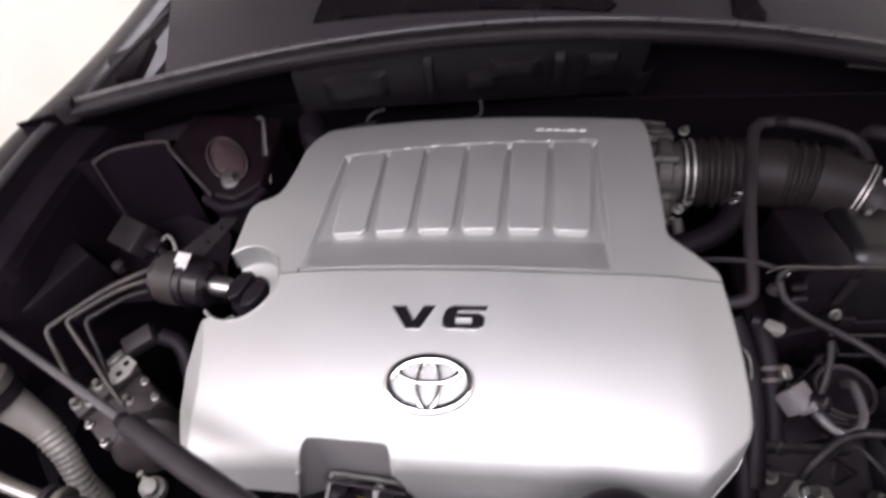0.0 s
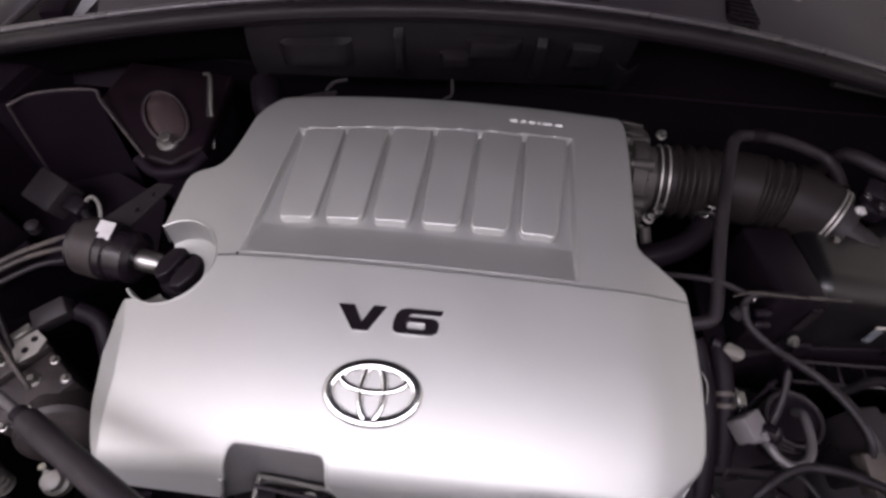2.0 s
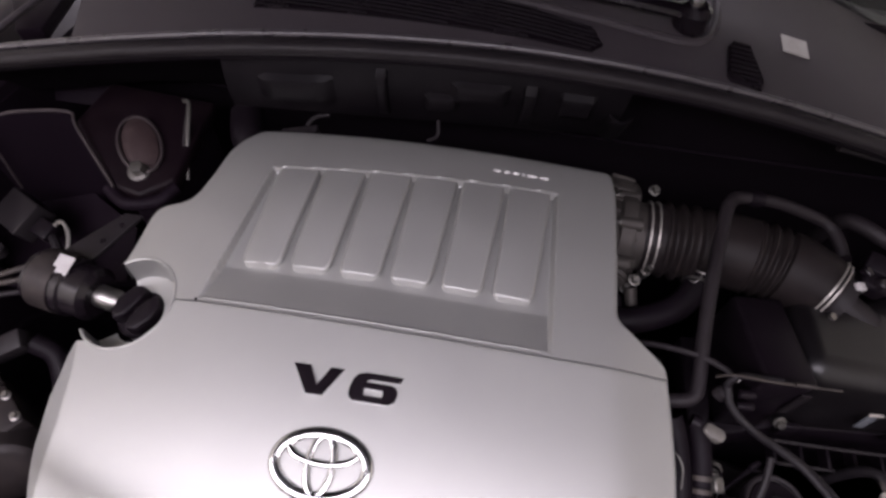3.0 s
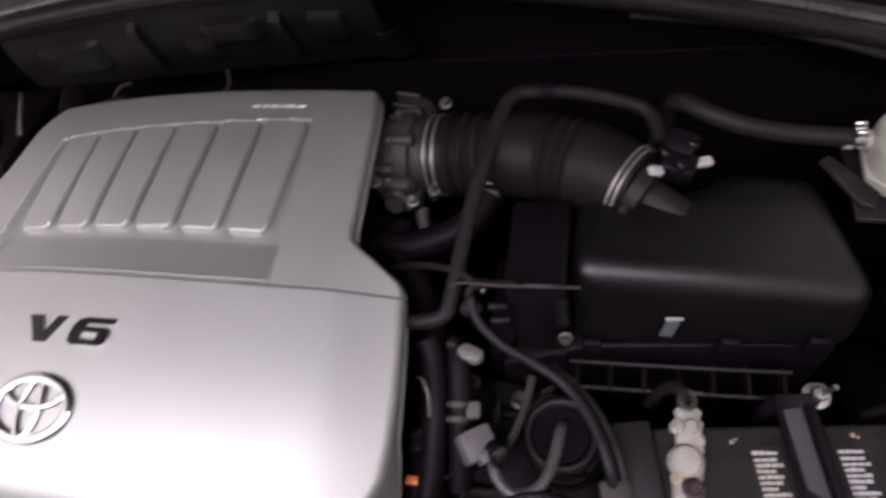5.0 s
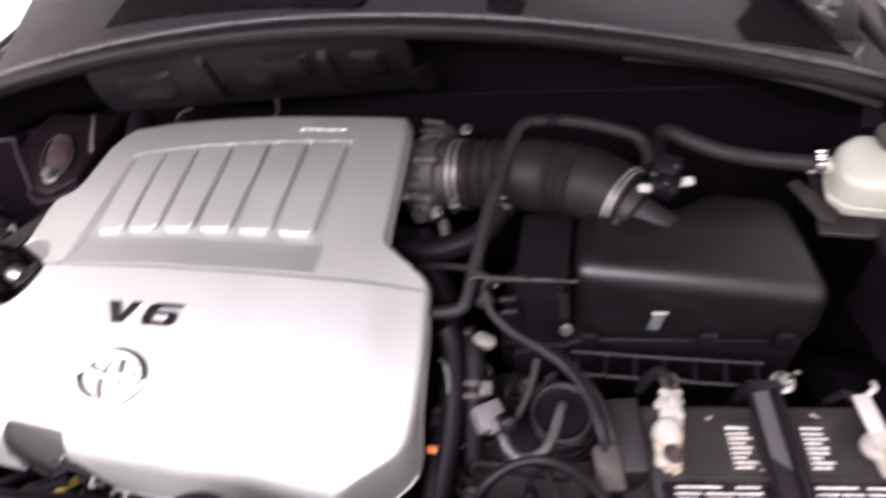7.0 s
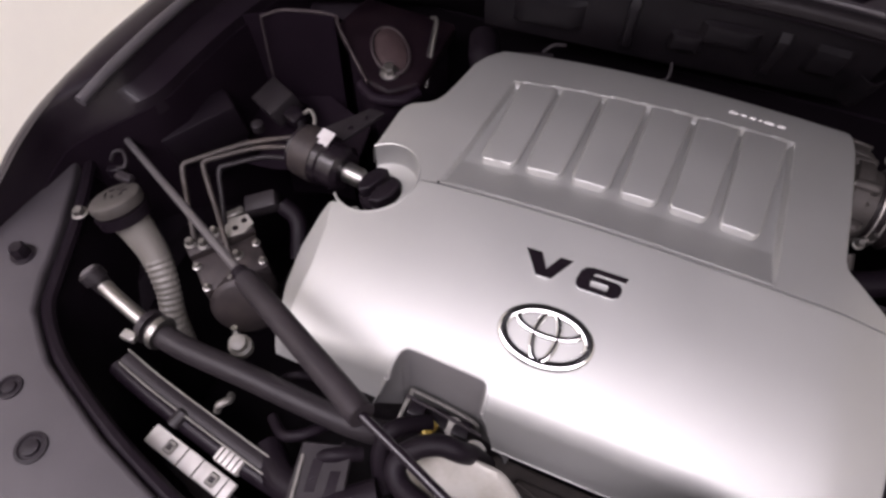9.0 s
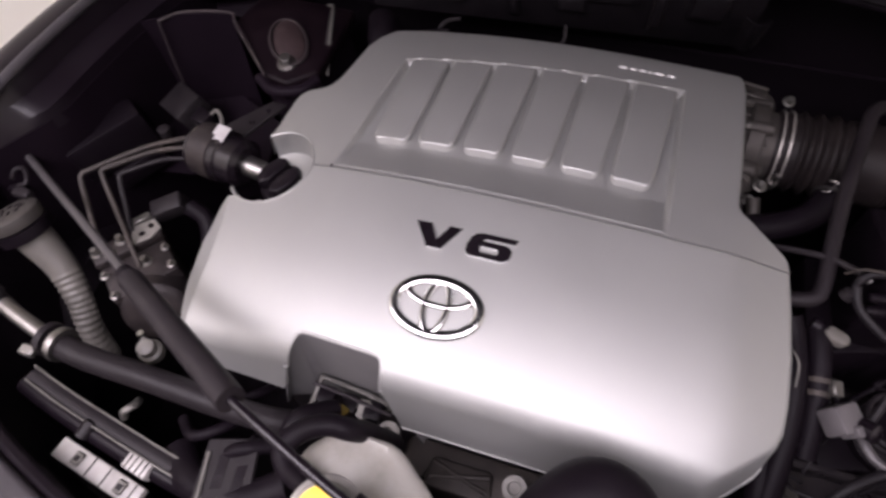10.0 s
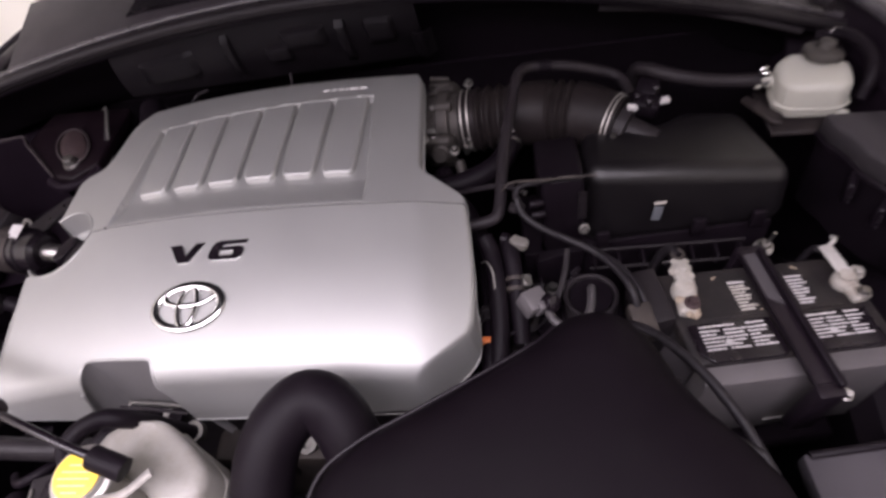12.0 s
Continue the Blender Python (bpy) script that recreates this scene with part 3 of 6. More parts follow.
def oval(cx, cy, a, b2, r, lift, bm=None, flat=0.7, n=64):
    pts = [(cx + a * math.cos(t), cy + b2 * math.sin(t), cover_top(cx + a * math.cos(t), cy + b2 * math.sin(t)) + lift) for t in np.linspace(0, 2 * math.pi, n + 1)]
    return tube(pts, r, 10, 0, bm, flat=flat)


EX, EY = -0.016, -0.004
emblem = part("emblem", oval(EX, EY, 0.0425, 0.0268, 0.0052, 0.0020, flat=0.5), chrome, engine_cover, "oval chrome ring emblem")
part("inner_oval", oval(EX, EY, 0.0115, 0.0250, 0.0031, 0.0024, flat=0.55), chrome, emblem)
part("inner_oval", oval(EX, EY + 0.0125, 0.0310, 0.0120, 0.0031, 0.0024, flat=0.55), chrome, emblem)
for k, (w, g) in enumerate(((0.010, 0), (0.007, 0.013), (0.008, 0.023), (0.003, 0.034), (0.012, 0.040), (0.010, 0.055))):
    x0 = 0.098 + g
    part("small_print_bar", plate_on_cover([[(x0, 0.3405), (x0 + w * 0.9, 0.3405), (x0 + w * 0.9 + 0.001, 0.3440), (x0 + 0.001, 0.3440)]], 0.0002, 0.0006), bright_print, engine_cover)

# ---- oil filler cap in its bowl ----
oil_cap = thing("oil_filler_cap", "black plastic oil filler cap with a turning grip", "oil cap")
cap_p, cap_w = Vector((-0.263, 0.138, 0.816)), Vector((-0.10, -0.08, 1.0))
turn = Matrix.Translation(cap_p) @ cap_w.to_track_quat("Z", "Y").to_matrix().to_4x4() @ pose(0, 0, 0, 0, 0, 24)
part("cap_body", lathe(cap_p, cap_w, [(0, 0.020), (0.018, 0.020), (0.020, 0.0285), (0.030, 0.0295), (0.033, 0.027), (0.034, 0.010)], 36), plastic, oil_cap)
for s in (-1, 1):
    part("grip", prism([(s * 0.003, -0.012), (s * 0.010, -0.024), (s * 0.021, -0.018), (s * 0.025, 0.0), (s * 0.021, 0.018), (s * 0.010, 0.024), (s * 0.003, 0.012)][::s], 0.030, 0.050, 0.003, 3, None, turn), plastic, oil_cap, "raised grip lobe")
part("grip_web", box(-0.020, 0.020, -0.004, 0.004, 0.030, 0.044, 0.002, 2, None, turn), plastic, oil_cap)

# ---- the garage ----
def setting(name, bm, mat, label, category):
    ob = part(name, bm, mat)
    return tagged(ob, label, category, kind="structure")


setting("floor", box(-2.6, 2.9, -3.0, 5.0, -0.1, 0.0, 0), concrete, "grey concrete garage floor", "floor")
setting("wall_west", box(-1.95, -1.8, -3.0, 5.0, 0.0, 2.7, 0), wall_white, "off-white painted garage wall", "wall")
setting("wall_east", box(2.1, 2.25, -3.0, 5.0, 0.0, 2.7, 0), wall_white, "off-white painted garage wall", "wall")
setting("wall_north", box(-1.8, 2.1, 4.85, 5.0, 0.0, 2.7, 0), wall_white, "off-white painted garage wall", "wall")
# Unseen wall, kept grey to cut bounce onto the cover's front.
setting("wall_south", box(-1.8, 2.1, -3.0, -2.85, 0.0, 2.7, 0), concrete, "unseen grey wall closing the garage, toned to cut bounce", "wall")
setting("ceiling", box(-1.95, 2.25, -3.0, 5.0, 2.7, 2.8, 0), wall_white, "white garage ceiling", "ceiling")
# Unseen fixtures: front inferred from highlights, rear added as fill light.
for cx, cy, hx, hy in ((-0.25, -1.00, 1.5, 0.57), (0.1, 2.6, 1.3, 0.47)):
    lamp = thing("ceiling_light", "long white ceiling light, out of view", "ceiling light", "ceiling lights")
    part("frame", box(cx - hx - 0.05, cx + hx + 0.05, cy - hy - 0.04, cy + hy + 0.04, 2.62, 2.699, 0.01), wall_white, lamp)
    part("diffuser", box(cx - hx, cx + hx, cy - hy, cy + hy, 2.60, 2.6199, 0.004), glow_panel, lamp, "glowing diffuser")

# ---- car body round the engine bay ----
car = thing("car", "dark car body with an open engine bay", "car")
part("bay_floor", box(-0.75, 0.95, -0.45, 0.60, 0.30, 0.33, 0.004), plastic, car)
FEND_L = [(-0.55, -0.50, 0.78), (-0.66, -0.30, 0.82), (-0.685, -0.15, 0.85), (-0.685, -0.06, 0.88), (-0.683, 0.0, 0.906), (-0.682, 0.07, 0.922), (-0.68, 0.20, 0.931), (-0.668, 0.35, 0.932), (-0.645, 0.50, 0.924), (-0.632, 0.70, 0.915), (-0.62, 1.0, 0.915)]
FEND_R = [(0.70, -0.50, 0.78), (0.84, -0.30, 0.82), (0.905, -0.12, 0.85), (0.925, 0.0, 0.865), (0.925, 0.12, 0.88), (0.908, 0.25, 0.905), (0.885, 0.36, 0.925), (0.855, 0.48, 0.922), (0.825, 0.60, 0.905), (0.80, 0.70, 0.895), (0.74, 1.0, 0.89)]



def fender(line, s, w):
    rows = []
    w0 = w
    for p in spline(line, 5):
        w = w0 * min(1.0, max(0.14, (p.y - 0.02) / 0.13)) if s > 0 else w0
        prof = [(w, -0.075), (w - 0.004, -0.045), (w * 0.62, -0.030), (w * 0.55, -0.006), (w * 0.42, 0.0), (0.010, 0.002), (0.0, 0.0), (-0.012, -0.006), (-0.035, -0.03), (-0.07, -0.10), (-0.095, -0.22), (-0.10, -0.45)]
        rows.append([(p.x + s * d, p.y, p.z + h) for d, h in prof])
    return sheet(rows, 0.0015)


def inner_wall(line, s, w):
    rows = []
    w0 = w
    for p in spline(line, 4):
        w = w0 * min(1.0, max(0.14, (p.y - 0.02) / 0.13)) if s > 0 else w0
        x = p.x + s * (w - 0.002)
        rows.append([(x, p.y, p.z - 0.06), (x + s * 0.004, p.y, p.z - 0.10), (x + s * 0.008, p.y, p.z - 0.16), (x + s * 0.01, p.y, p.z - 0.40), (x + s * 0.01, p.y, 0.32)])
    return sheet(rows, 0.002)


for line, s, w in ((FEND_L, 1, 0.085), (FEND_R, -1, 0.040)):
    part("fender", fender(line, s, w), paint, car, "dark glossy front wing")
    part("apron", inner_wall(line, s, w), paint_in, car, "dark inner wing")
    pts = [(p.x + s * w * 0.5, p.y, p.z - 0.001) for p in spline(line, 2) if 0.05 < p.y < 0.50]
    part("wing_edge_seal", tube(pts, 0.0075, 10, 3), cover_grey, car, "grey rubber edge strip")
for x in (-0.68, 0.86):
    wheel = part("front_wheel", lathe((x - 0.10, 0.02, 0.34), (1, 0, 0), [(0, 0.20), (0.0, 0.31), (0.02, 0.335), (0.10, 0.34), (0.18, 0.335), (0.20, 0.31), (0.20, 0.20)], 40), rubber, car, "black tyre")
    part("rim", lathe((x - 0.09, 0.02, 0.34), (1, 0, 0), [(0, 0.06), (0, 0.20), (0.18, 0.20), (0.18, 0.06)], 30), cast, wheel)
# Unseen bonnet; its tilt is set to shade the rear of the cover.
part("bonnet", sheet([[(x, 0.66 - 0.97 * v, 1.10 + 0.74 * v + 0.04 * (1 - ((x - 0.1) / 0.8) ** 2)) for v in np.linspace(0, 1, 8)] for x in np.linspace(-0.66, 0.86, 14)], 0.012), paint, car, "open dark bonnet, unseen, shading the bay")
# Unseen front end added to darken reflections in the cover's nose.
part("front_panel", box(-0.19, 0.66, -0.62, -0.40, 0.74, 0.775, 0.008, 2), plastic, car, "unseen black panel closing the car's front")
part("bumper", sheet([[(x, -0.52 - 0.16 * (1 - ((x - 0.1) / 0.85) ** 2), 0.80), (x, -0.60 - 0.16 * (1 - ((x - 0.1) / 0.85) ** 2), 0.74), (x, -0.62 - 0.17 * (1 - ((x - 0.1) / 0.85) ** 2), 0.55), (x, -0.58 - 0.16 * (1 - ((x - 0.1) / 0.85) ** 2), 0.25)] for x in np.linspace(-0.70, 0.90, 20)], 0.004), paint, car, "unseen dark bumper closing the car's front")
part("firewall", sheet([[(x, 0.53, 0.32), (x, 0.53, 0.70), (x, 0.525, 0.80), (x, 0.50, 0.86)] for x in np.linspace(-0.70, 0.93, 12)], 0.004), shade_black, car, "firewall with shade put into its black")

# ---- cowl: seal, panel, vents, windscreen ----
seal_y = lerp_table([(-0.66, 0.350), (-0.5, 0.362), (-0.2, 0.385), (0.1, 0.405), (0.4, 0.42), (0.7, 0.43), (0.9, 0.43)])
seal_fit = np.polyfit([-0.60, -0.55, -0.39, -0.22, -0.03, 0.13, 0.27, 0.34, 0.47, 0.53, 0.64, 0.74, 0.86], [0.966, 0.978, 1.008, 1.033, 1.049, 1.050, 1.036, 1.021, 1.004, 0.987, 0.957, 0.925, 0.886], 4)


def seal_z(x):
    return float(np.polyval(seal_fit, x))


seal_x = np.linspace(-0.555, 0.868, 40)
cowl = thing("cowl", "dark grey plastic cowl panel with vents below the windscreen", "cowl panel")


def cowl_pt(x, d, h):
    return (x, seal_y(x) + d, seal_z(x) + h)


part("front_wall", sheet([[cowl_pt(x, 0.012, -0.012), cowl_pt(x, 0.022, -0.03), cowl_pt(x, 0.045, -0.055), cowl_pt(x, 0.065, -0.085), cowl_pt(x, 0.085, -0.12), (x, 0.515, 0.845)] for x in np.linspace(-0.66, 0.90, 40)], 0.003), shade_black, cowl)


def cowl_rear(x, d):
    """The cowl's top, from the seal's rear edge up towards the glass."""
    return cowl_pt(x, d, -0.004 + 0.10 * (d - 0.02))


part("top_panel", sheet([[cowl_rear(x if x > -0.399 else x - 0.30 * (d - 0.012), d) for d in np.linspace(0.012, 0.24, 10)] for x in np.linspace(-0.405, 0.80, 37)], 0.003), cowl_grey, cowl, "grainy dark grey top panel")
# Added dark sheets that keep light out of the cowl's end gaps.
for x0, x1 in ((-0.64, -0.47), (0.79, 0.84)):
    part("gap_sheet", sheet([[(x, y, z) for y, z in ((0.46, 0.82), (0.50, 0.868), (0.60, 0.872), (0.72, 0.872))] for x in np.linspace(x0, x1, 5)], 0.003), paint_in, cowl, "added dark sheet closing the gap at the cowl's end")
part("rear_tray", sheet([[(x, 0.55, 0.98), (x, 0.62, 0.94), (x, 0.75, 0.95)] for x in np.linspace(-0.46, 0.74, 12)], 0.003), plastic, cowl)
bead = [cowl_rear(x, d) for x, d in ((-0.40, 0.23), (-0.25, 0.165), (-0.10, 0.125), (0.05, 0.10), (0.18, 0.082), (0.26, 0.072), (0.30, 0.074), (0.322, 0.092), (0.334, 0.13), (0.34, 0.23))]
part("trough_rim", tube([(x, y, z + 0.001) for x, y, z in bead], 0.005, 8, 6), cowl_grey, cowl, "raised rim of the wiper trough")
part("wiper_trough", sheet([[cowl_rear(x, d)[:2] + (cowl_rear(x, d)[2] + 0.0045 - 0.004 * (d - dm) / max(0.24 - dm, 0.01),) for d in np.linspace(dm + 0.004, 0.24, 5)]
                            for x, dm in ((-0.40, 0.23), (-0.25, 0.165), (-0.10, 0.125), (0.05, 0.10), (0.18, 0.082), (0.26, 0.072), (0.30, 0.074), (0.318, 0.092))], 0.002), cowl_grey, cowl, "wiper trough")


def cowl_vent(outline, n):
    """A black field in the cowl's top, outlined in (x, depth), with slats running across it."""
    top = lambda x, d, h: (lambda q: (q[0], q[1], q[2] + h))(cowl_rear(x, d))
    b = bmesh.new()
    cen = (sum(p[0] for p in outline) / len(outline), sum(p[1] for p in outline) / len(outline))
    rim = []
    for a in range(len(outline)):
        (xa, da), (xb, db) = outline[a], outline[(a + 1) % len(outline)]
        rim += [(xa + (xb - xa) * k / 8, da + (db - da) * k / 8) for k in range(8)]
    rings = [[b.verts.new(top(x, d, -0.003)) for x, d in rim]]
    for s in (1.0, 0.84, 0.68, 0.52, 0.36, 0.2, 0.06):
        rings.append([b.verts.new(top(cen[0] + (x - cen[0]) * s, cen[1] + (d - cen[1]) * s, 0.0030)) for x, d in rim])
    for r0, r1 in zip(rings, rings[1:]):
        for a in range(len(rim)):
            c = (a + 1) % len(rim)
            b.faces.new((r0[a], r0[c], r1[c], r1[a]))
    b.faces.new(rings[-1])
    vent_base = part("vent", b, gloss_black, cowl, "black slatted vent")
    d0, d1 = min(p[1] for p in outline), max(p[1] for p in outline)
    skew = 0.0 if len(outline) != 6 or outline[0][0] > 0 else -0.155
    rows = [p[1] - skew * (p[0] - cen[0]) for p in outline]
    d0, d1 = min(rows), max(rows)
    for k in range(n):
        v = d0 + (d1 - d0) * (k + 0.5) / n
        hits = []
        for a in range(len(outline)):
            c = (a + 1) % len(outline)
            if (rows[a] - v) * (rows[c] - v) < 0:
                hits.append(outline[a][0] + (outline[c][0] - outline[a][0]) * (v - rows[a]) / (rows[c] - rows[a]))
        if len(hits) >= 2 and max(hits) - min(hits) > 0.012:
            xs = np.linspace(min(hits) + 0.003, max(hits) - 0.003, 6)
            part("slat", tube([top(x, v + skew * (x - cen[0]), 0.0042) for x in np.linspace(xs[0], xs[-1], 16)], 0.0012, 6, 1), rubber, vent_base)


cowl_vent([(-0.192, 0.124), (-0.008, 0.108), (0.184, 0.064), (0.196, 0.040), (0.184, 0.028), (-0.20, 0.060)], 12)
cowl_vent([(0.340, 0.036), (0.344, 0.080), (0.352, 0.092), (0.372, 0.092), (0.384, 0.040), (0.380, 0.024), (0.344, 0.028)], 9)
cowl_vent([(0.622, 0.056), (0.648, 0.108), (0.660, 0.122), (0.704, 0.118), (0.752, 0.040), (0.632, 0.032)], 16)
part("pale_patch", sheet([[cowl_rear(x, d)[:2] + (cowl_rear(x, d)[2] + 0.0025,) for d in np.linspace(0.100, 0.128, 4)] for x in np.linspace(0.416, 0.450, 4)], 0.0015), pale_strip, cowl, "pale rectangular sticker")
seal = thing("cowl_seal", "long black rubber bonnet seal along the cowl", "rubber seal")
part("bead", tube([cowl_pt(x, 0, -0.008) for x in seal_x], 0.0105, 14, 3, flat=0.8), plastic_grey, seal, "rounded rubber bead")
part("ridge", tube([cowl_pt(x, -0.008, -0.012) for x in seal_x], 0.0016, 8, 3), rubber_grey, seal)
part("lip", tube([cowl_pt(x, 0.012, 0.0) for x in seal_x], 0.0042, 10, 3), seal_highlight, seal, "shiny upper lip, lightened for its highlight")
part("foot", tube([cowl_pt(x, 0.004, -0.021) for x in seal_x], 0.006, 8, 3), rubber, seal)
for sx, s in ((-0.558, -1), (0.870, 1)):
    p = cowl_pt(sx, 0, -0.006)
    part("end_block", box(-0.012, 0.016, -0.012, 0.012, -0.014, 0.016, 0.004, 2, None, pose(*p, 0, s * 8, s * -20)), rubber_grey, seal)
# insulated plate hanging below the seal
plate = thing("insulator_plate", "dark grey pressed insulator plate below the cowl", "insulator plate")


def plate_pt(x, h, out=0.0):
    t = (x + 0.225) / 0.465
    low = Vector((x, 0.392 + 0.076 * t, 0.936 - 0.036 * t))
    high = Vector(cowl_pt(x, 0.010, -0.028))
    return low.lerp(high, h) - Vector((0, 0.012 * math.sin(math.pi * h) * 0.4 + out, 0))


part("sheet_metal", sheet([[plate_pt(x, h) for h in np.linspace(0, 1, 8)] for x in np.linspace(-0.228, 0.240, 30)], 0.003), insul_grey, plate)
for x0, x1, h0, h1 in ((0.035, 0.105, 0.50, 0.80), (0.005, 0.045, 0.30, 0.58), (0.16, 0.205, 0.40, 0.82), (0.12, 0.135, 0.10, 0.85), (-0.05, -0.038, 0.08, 0.9), (-0.19, -0.10, 0.25, 0.75)):
    pad = [[plate_pt(x0 + (x1 - x0) * u, h0 + (h1 - h0) * v, 0.0012 + 0.010 * min(1, 7 * min(u, 1 - u, v, 1 - v))) for v in np.linspace(0, 1, 9)] for u in np.linspace(0, 1, 9)]
    part("embossed_pad", sheet(pad, 0.001), insul_grey, plate)
part("flange", tube([plate_pt(x, 0.0) for x in np.linspace(-0.228, 0.240, 10)], 0.003, 8, 3), insul_grey, plate)
part("end_clip", sheet([[plate_pt(0.225 + 0.03 * u, 0.05 + 0.5 * v, 0.014 * math.sin(math.pi * u)) for v in np.linspace(0, 1, 6)] for u in np.linspace(0, 1, 8)], 0.002), insul_grey, plate)
part("wire_hook", tube([plate_pt(0.02, 0.02), (0.022, 0.415, 0.905), (0.010, 0.41, 0.898)], 0.0022, 8, 4), rubber_grey, plate)
# windscreen and wiper
windscreen = thing("windscreen", "curved clear windscreen glass", "windscreen")
part("glass", sheet([[(x, 0.64 + 0.30 * v - 0.02 * (1 - ((x - 0.1) / 0.75) ** 2) * 0, 1.0 + 0.30 * v - 0.02 * ((x - 0.1) / 0.75) ** 2) for v in np.linspace(0, 1, 6)] for x in np.linspace(-0.47, 0.78, 16)], 0.005), glass, windscreen)
part("edge_trim", tube([(x, 0.636, 0.998 - 0.02 * ((x - 0.1) / 0.75) ** 2) for x in np.linspace(-0.47, 0.78, 12)], 0.006, 8, 3), rubber, windscreen)
wiper = thing("wiper_arm", "black wiper arm lying in the cowl trough", "wiper arm")
wp = [cowl_rear(0.295, 0.097), cowl_rear(0.20, 0.099), cowl_rear(0.05, 0.108), cowl_rear(-0.10, 0.128), cowl_rear(-0.25, 0.155)]
part("arm", tube([(x, y, z + 0.020) for x, y, z in wp], lambda t: 0.013 - 0.006 * t, 10, 6, flat=0.6), gloss_black, wiper)
part("pivot", lathe((wp[0][0], wp[0][1], wp[0][2] + 0.005), (0, -0.1, 1), [(0, 0.020), (0.022, 0.019), (0.028, 0.012)], 24), gloss_black, wiper)
part("pivot_nut", hexbolt((wp[0][0], wp[0][1], wp[0][2] + 0.032), (0, -0.1, 1), 0.006, 0.006), steel, wiper, "bright pivot nut")
part("blade", tube([(x, y + 0.03, z + 0.014) for x, y, z in wp[1:]], 0.005, 8, 6), rubber, wiper)

# ---- right end of the cowl: hinge and drain pieces ----
hinge = part("bonnet_hinge", prism([(0.680, 0.560), (0.760, 0.560), (0.750, 0.500), (0.740, 0.448), (0.720, 0.452), (0.702, 0.500)], 0.955, 0.966, 0.003), plastic_grey, car, "dark hinge bracket with a hole")
part("hinge_hole", prism([(0.704, 0.503), (0.722, 0.500), (0.727, 0.472), (0.717, 0.480)], 0.9655, 0.9672, 0.0), gloss_black, hinge)
part("hinge_bolt", hexbolt((0.724, 0.505, 0.966), (0, 0, 1), 0.006, 0.007), cast, hinge)
part("stay_bar", tube([(0.745, 0.640, 0.935), (0.762, 0.557, 0.932), (0.781, 0.483, 0.930), (0.807, 0.414, 0.928)], 0.0085, 12, 4), rubber_grey, hinge, "long grey stay bar")
part("bright_wire", tube([(0.772, 0.515, 0.918), (0.764, 0.485, 0.920), (0.757, 0.470, 0.918), (0.762, 0.455, 0.914), (0.771, 0.446, 0.910)], 0.0016, 6, 5), steel, hinge, "thin bright wire")
hinge_l = part("bonnet_hinge", prism([(-0.57, 0.50), (-0.53, 0.44), (-0.50, 0.45), (-0.51, 0.55)], 0.94, 0.96, 0.003), paint_in, car, "dark hinge bracket")
part("rod", tube([(-0.540, 0.385, 0.972), (-0.520, 0.45, 0.978), (-0.481, 0.579, 0.985)], 0.0045, 10, 4), cowl_grey, hinge_l, "long grey stay bar")

# ---- air cleaner ----
air_box = thing("air_cleaner_box", "black plastic air cleaner box beside the engine", "air cleaner")


lid_poly = [(0.452, 0.172), (0.716, 0.186), (0.688, 0.334), (0.605, 0.332), (0.562, 0.295), (0.455, 0.275)]
lid_low = [(0.452, 0.148), (0.714, 0.168), (0.692, 0.338), (0.602, 0.336), (0.558, 0.300), (0.452, 0.279)]
lid = bmesh.new()
ring0 = [lid.verts.new((x, y, 0.768)) for x, y in lid_low]
ring1 = [lid.verts.new((x, y, 0.894 - 0.145 * (x - 0.452) - 0.15 * (y - 0.172))) for x, y in lid_poly]
lid.faces.new(ring0[::-1]), lid.faces.new(ring1)
for a in range(6):
    lid.faces.new((ring0[a], ring0[(a + 1) % 6], ring1[(a + 1) % 6], ring1[a]))
bmesh.ops.recalc_face_normals(lid, faces=lid.faces)
bmesh.ops.bevel(lid, geom=[e for e in lid.edges if e.calc_face_angle(0) > 0.5], offset=0.024, segments=7, affect="EDGES", profile=0.5)
top_face = max(lid.faces, key=lambda f: f.calc_area() * (f.normal.z > 0.5))
bmesh.ops.inset_region(lid, faces=[top_face], thickness=0.002)
part("lid", lid, lid_plastic, air_box, "smooth satin black lid", 60)
part("side_cover", prism([(0.398, 0.146), (0.451, 0.150), (0.451, 0.272), (0.392, 0.266)], 0.74, 0.906, 0.006, 3, zf=lambda x, y: -0.30 * (y - 0.146)), plastic, air_box, "flat-sided black filter cover")
part("side_step", prism([(0.368, 0.140), (0.452, 0.142), (0.452, 0.26), (0.366, 0.255)], 0.70, 0.775, 0.006, 2), plastic, air_box)
part("lower_case", prism([(0.385, 0.125), (0.47, 0.152), (0.70, 0.172), (0.70, 0.30), (0.40, 0.26)], 0.62, 0.775, 0.006, 2), plastic, air_box)
ledge = lambda dy, z: [(0.455, 0.150 + dy, z + 0.004), (0.56, 0.154 + dy, z), (0.655, 0.159 + dy, z - 0.004)]
part("flange", tube(ledge(-0.018, 0.782), 0.0022, 8, 4), plastic_grey, air_box, "ribbed flange")
part("flange", tube(ledge(-0.040, 0.772), 0.0022, 8, 4), plastic_grey, air_box, "ribbed flange")
for k in range(7):
    t = k / 6
    x = 0.462 + 0.188 * t
    part("flange_rib", box(x - 0.002, x + 0.002, 0.108 + 0.012 * t, 0.136 + 0.012 * t, 0.764 - 0.008 * t, 0.783 - 0.009 * t, 0.001, 1), plastic, air_box)
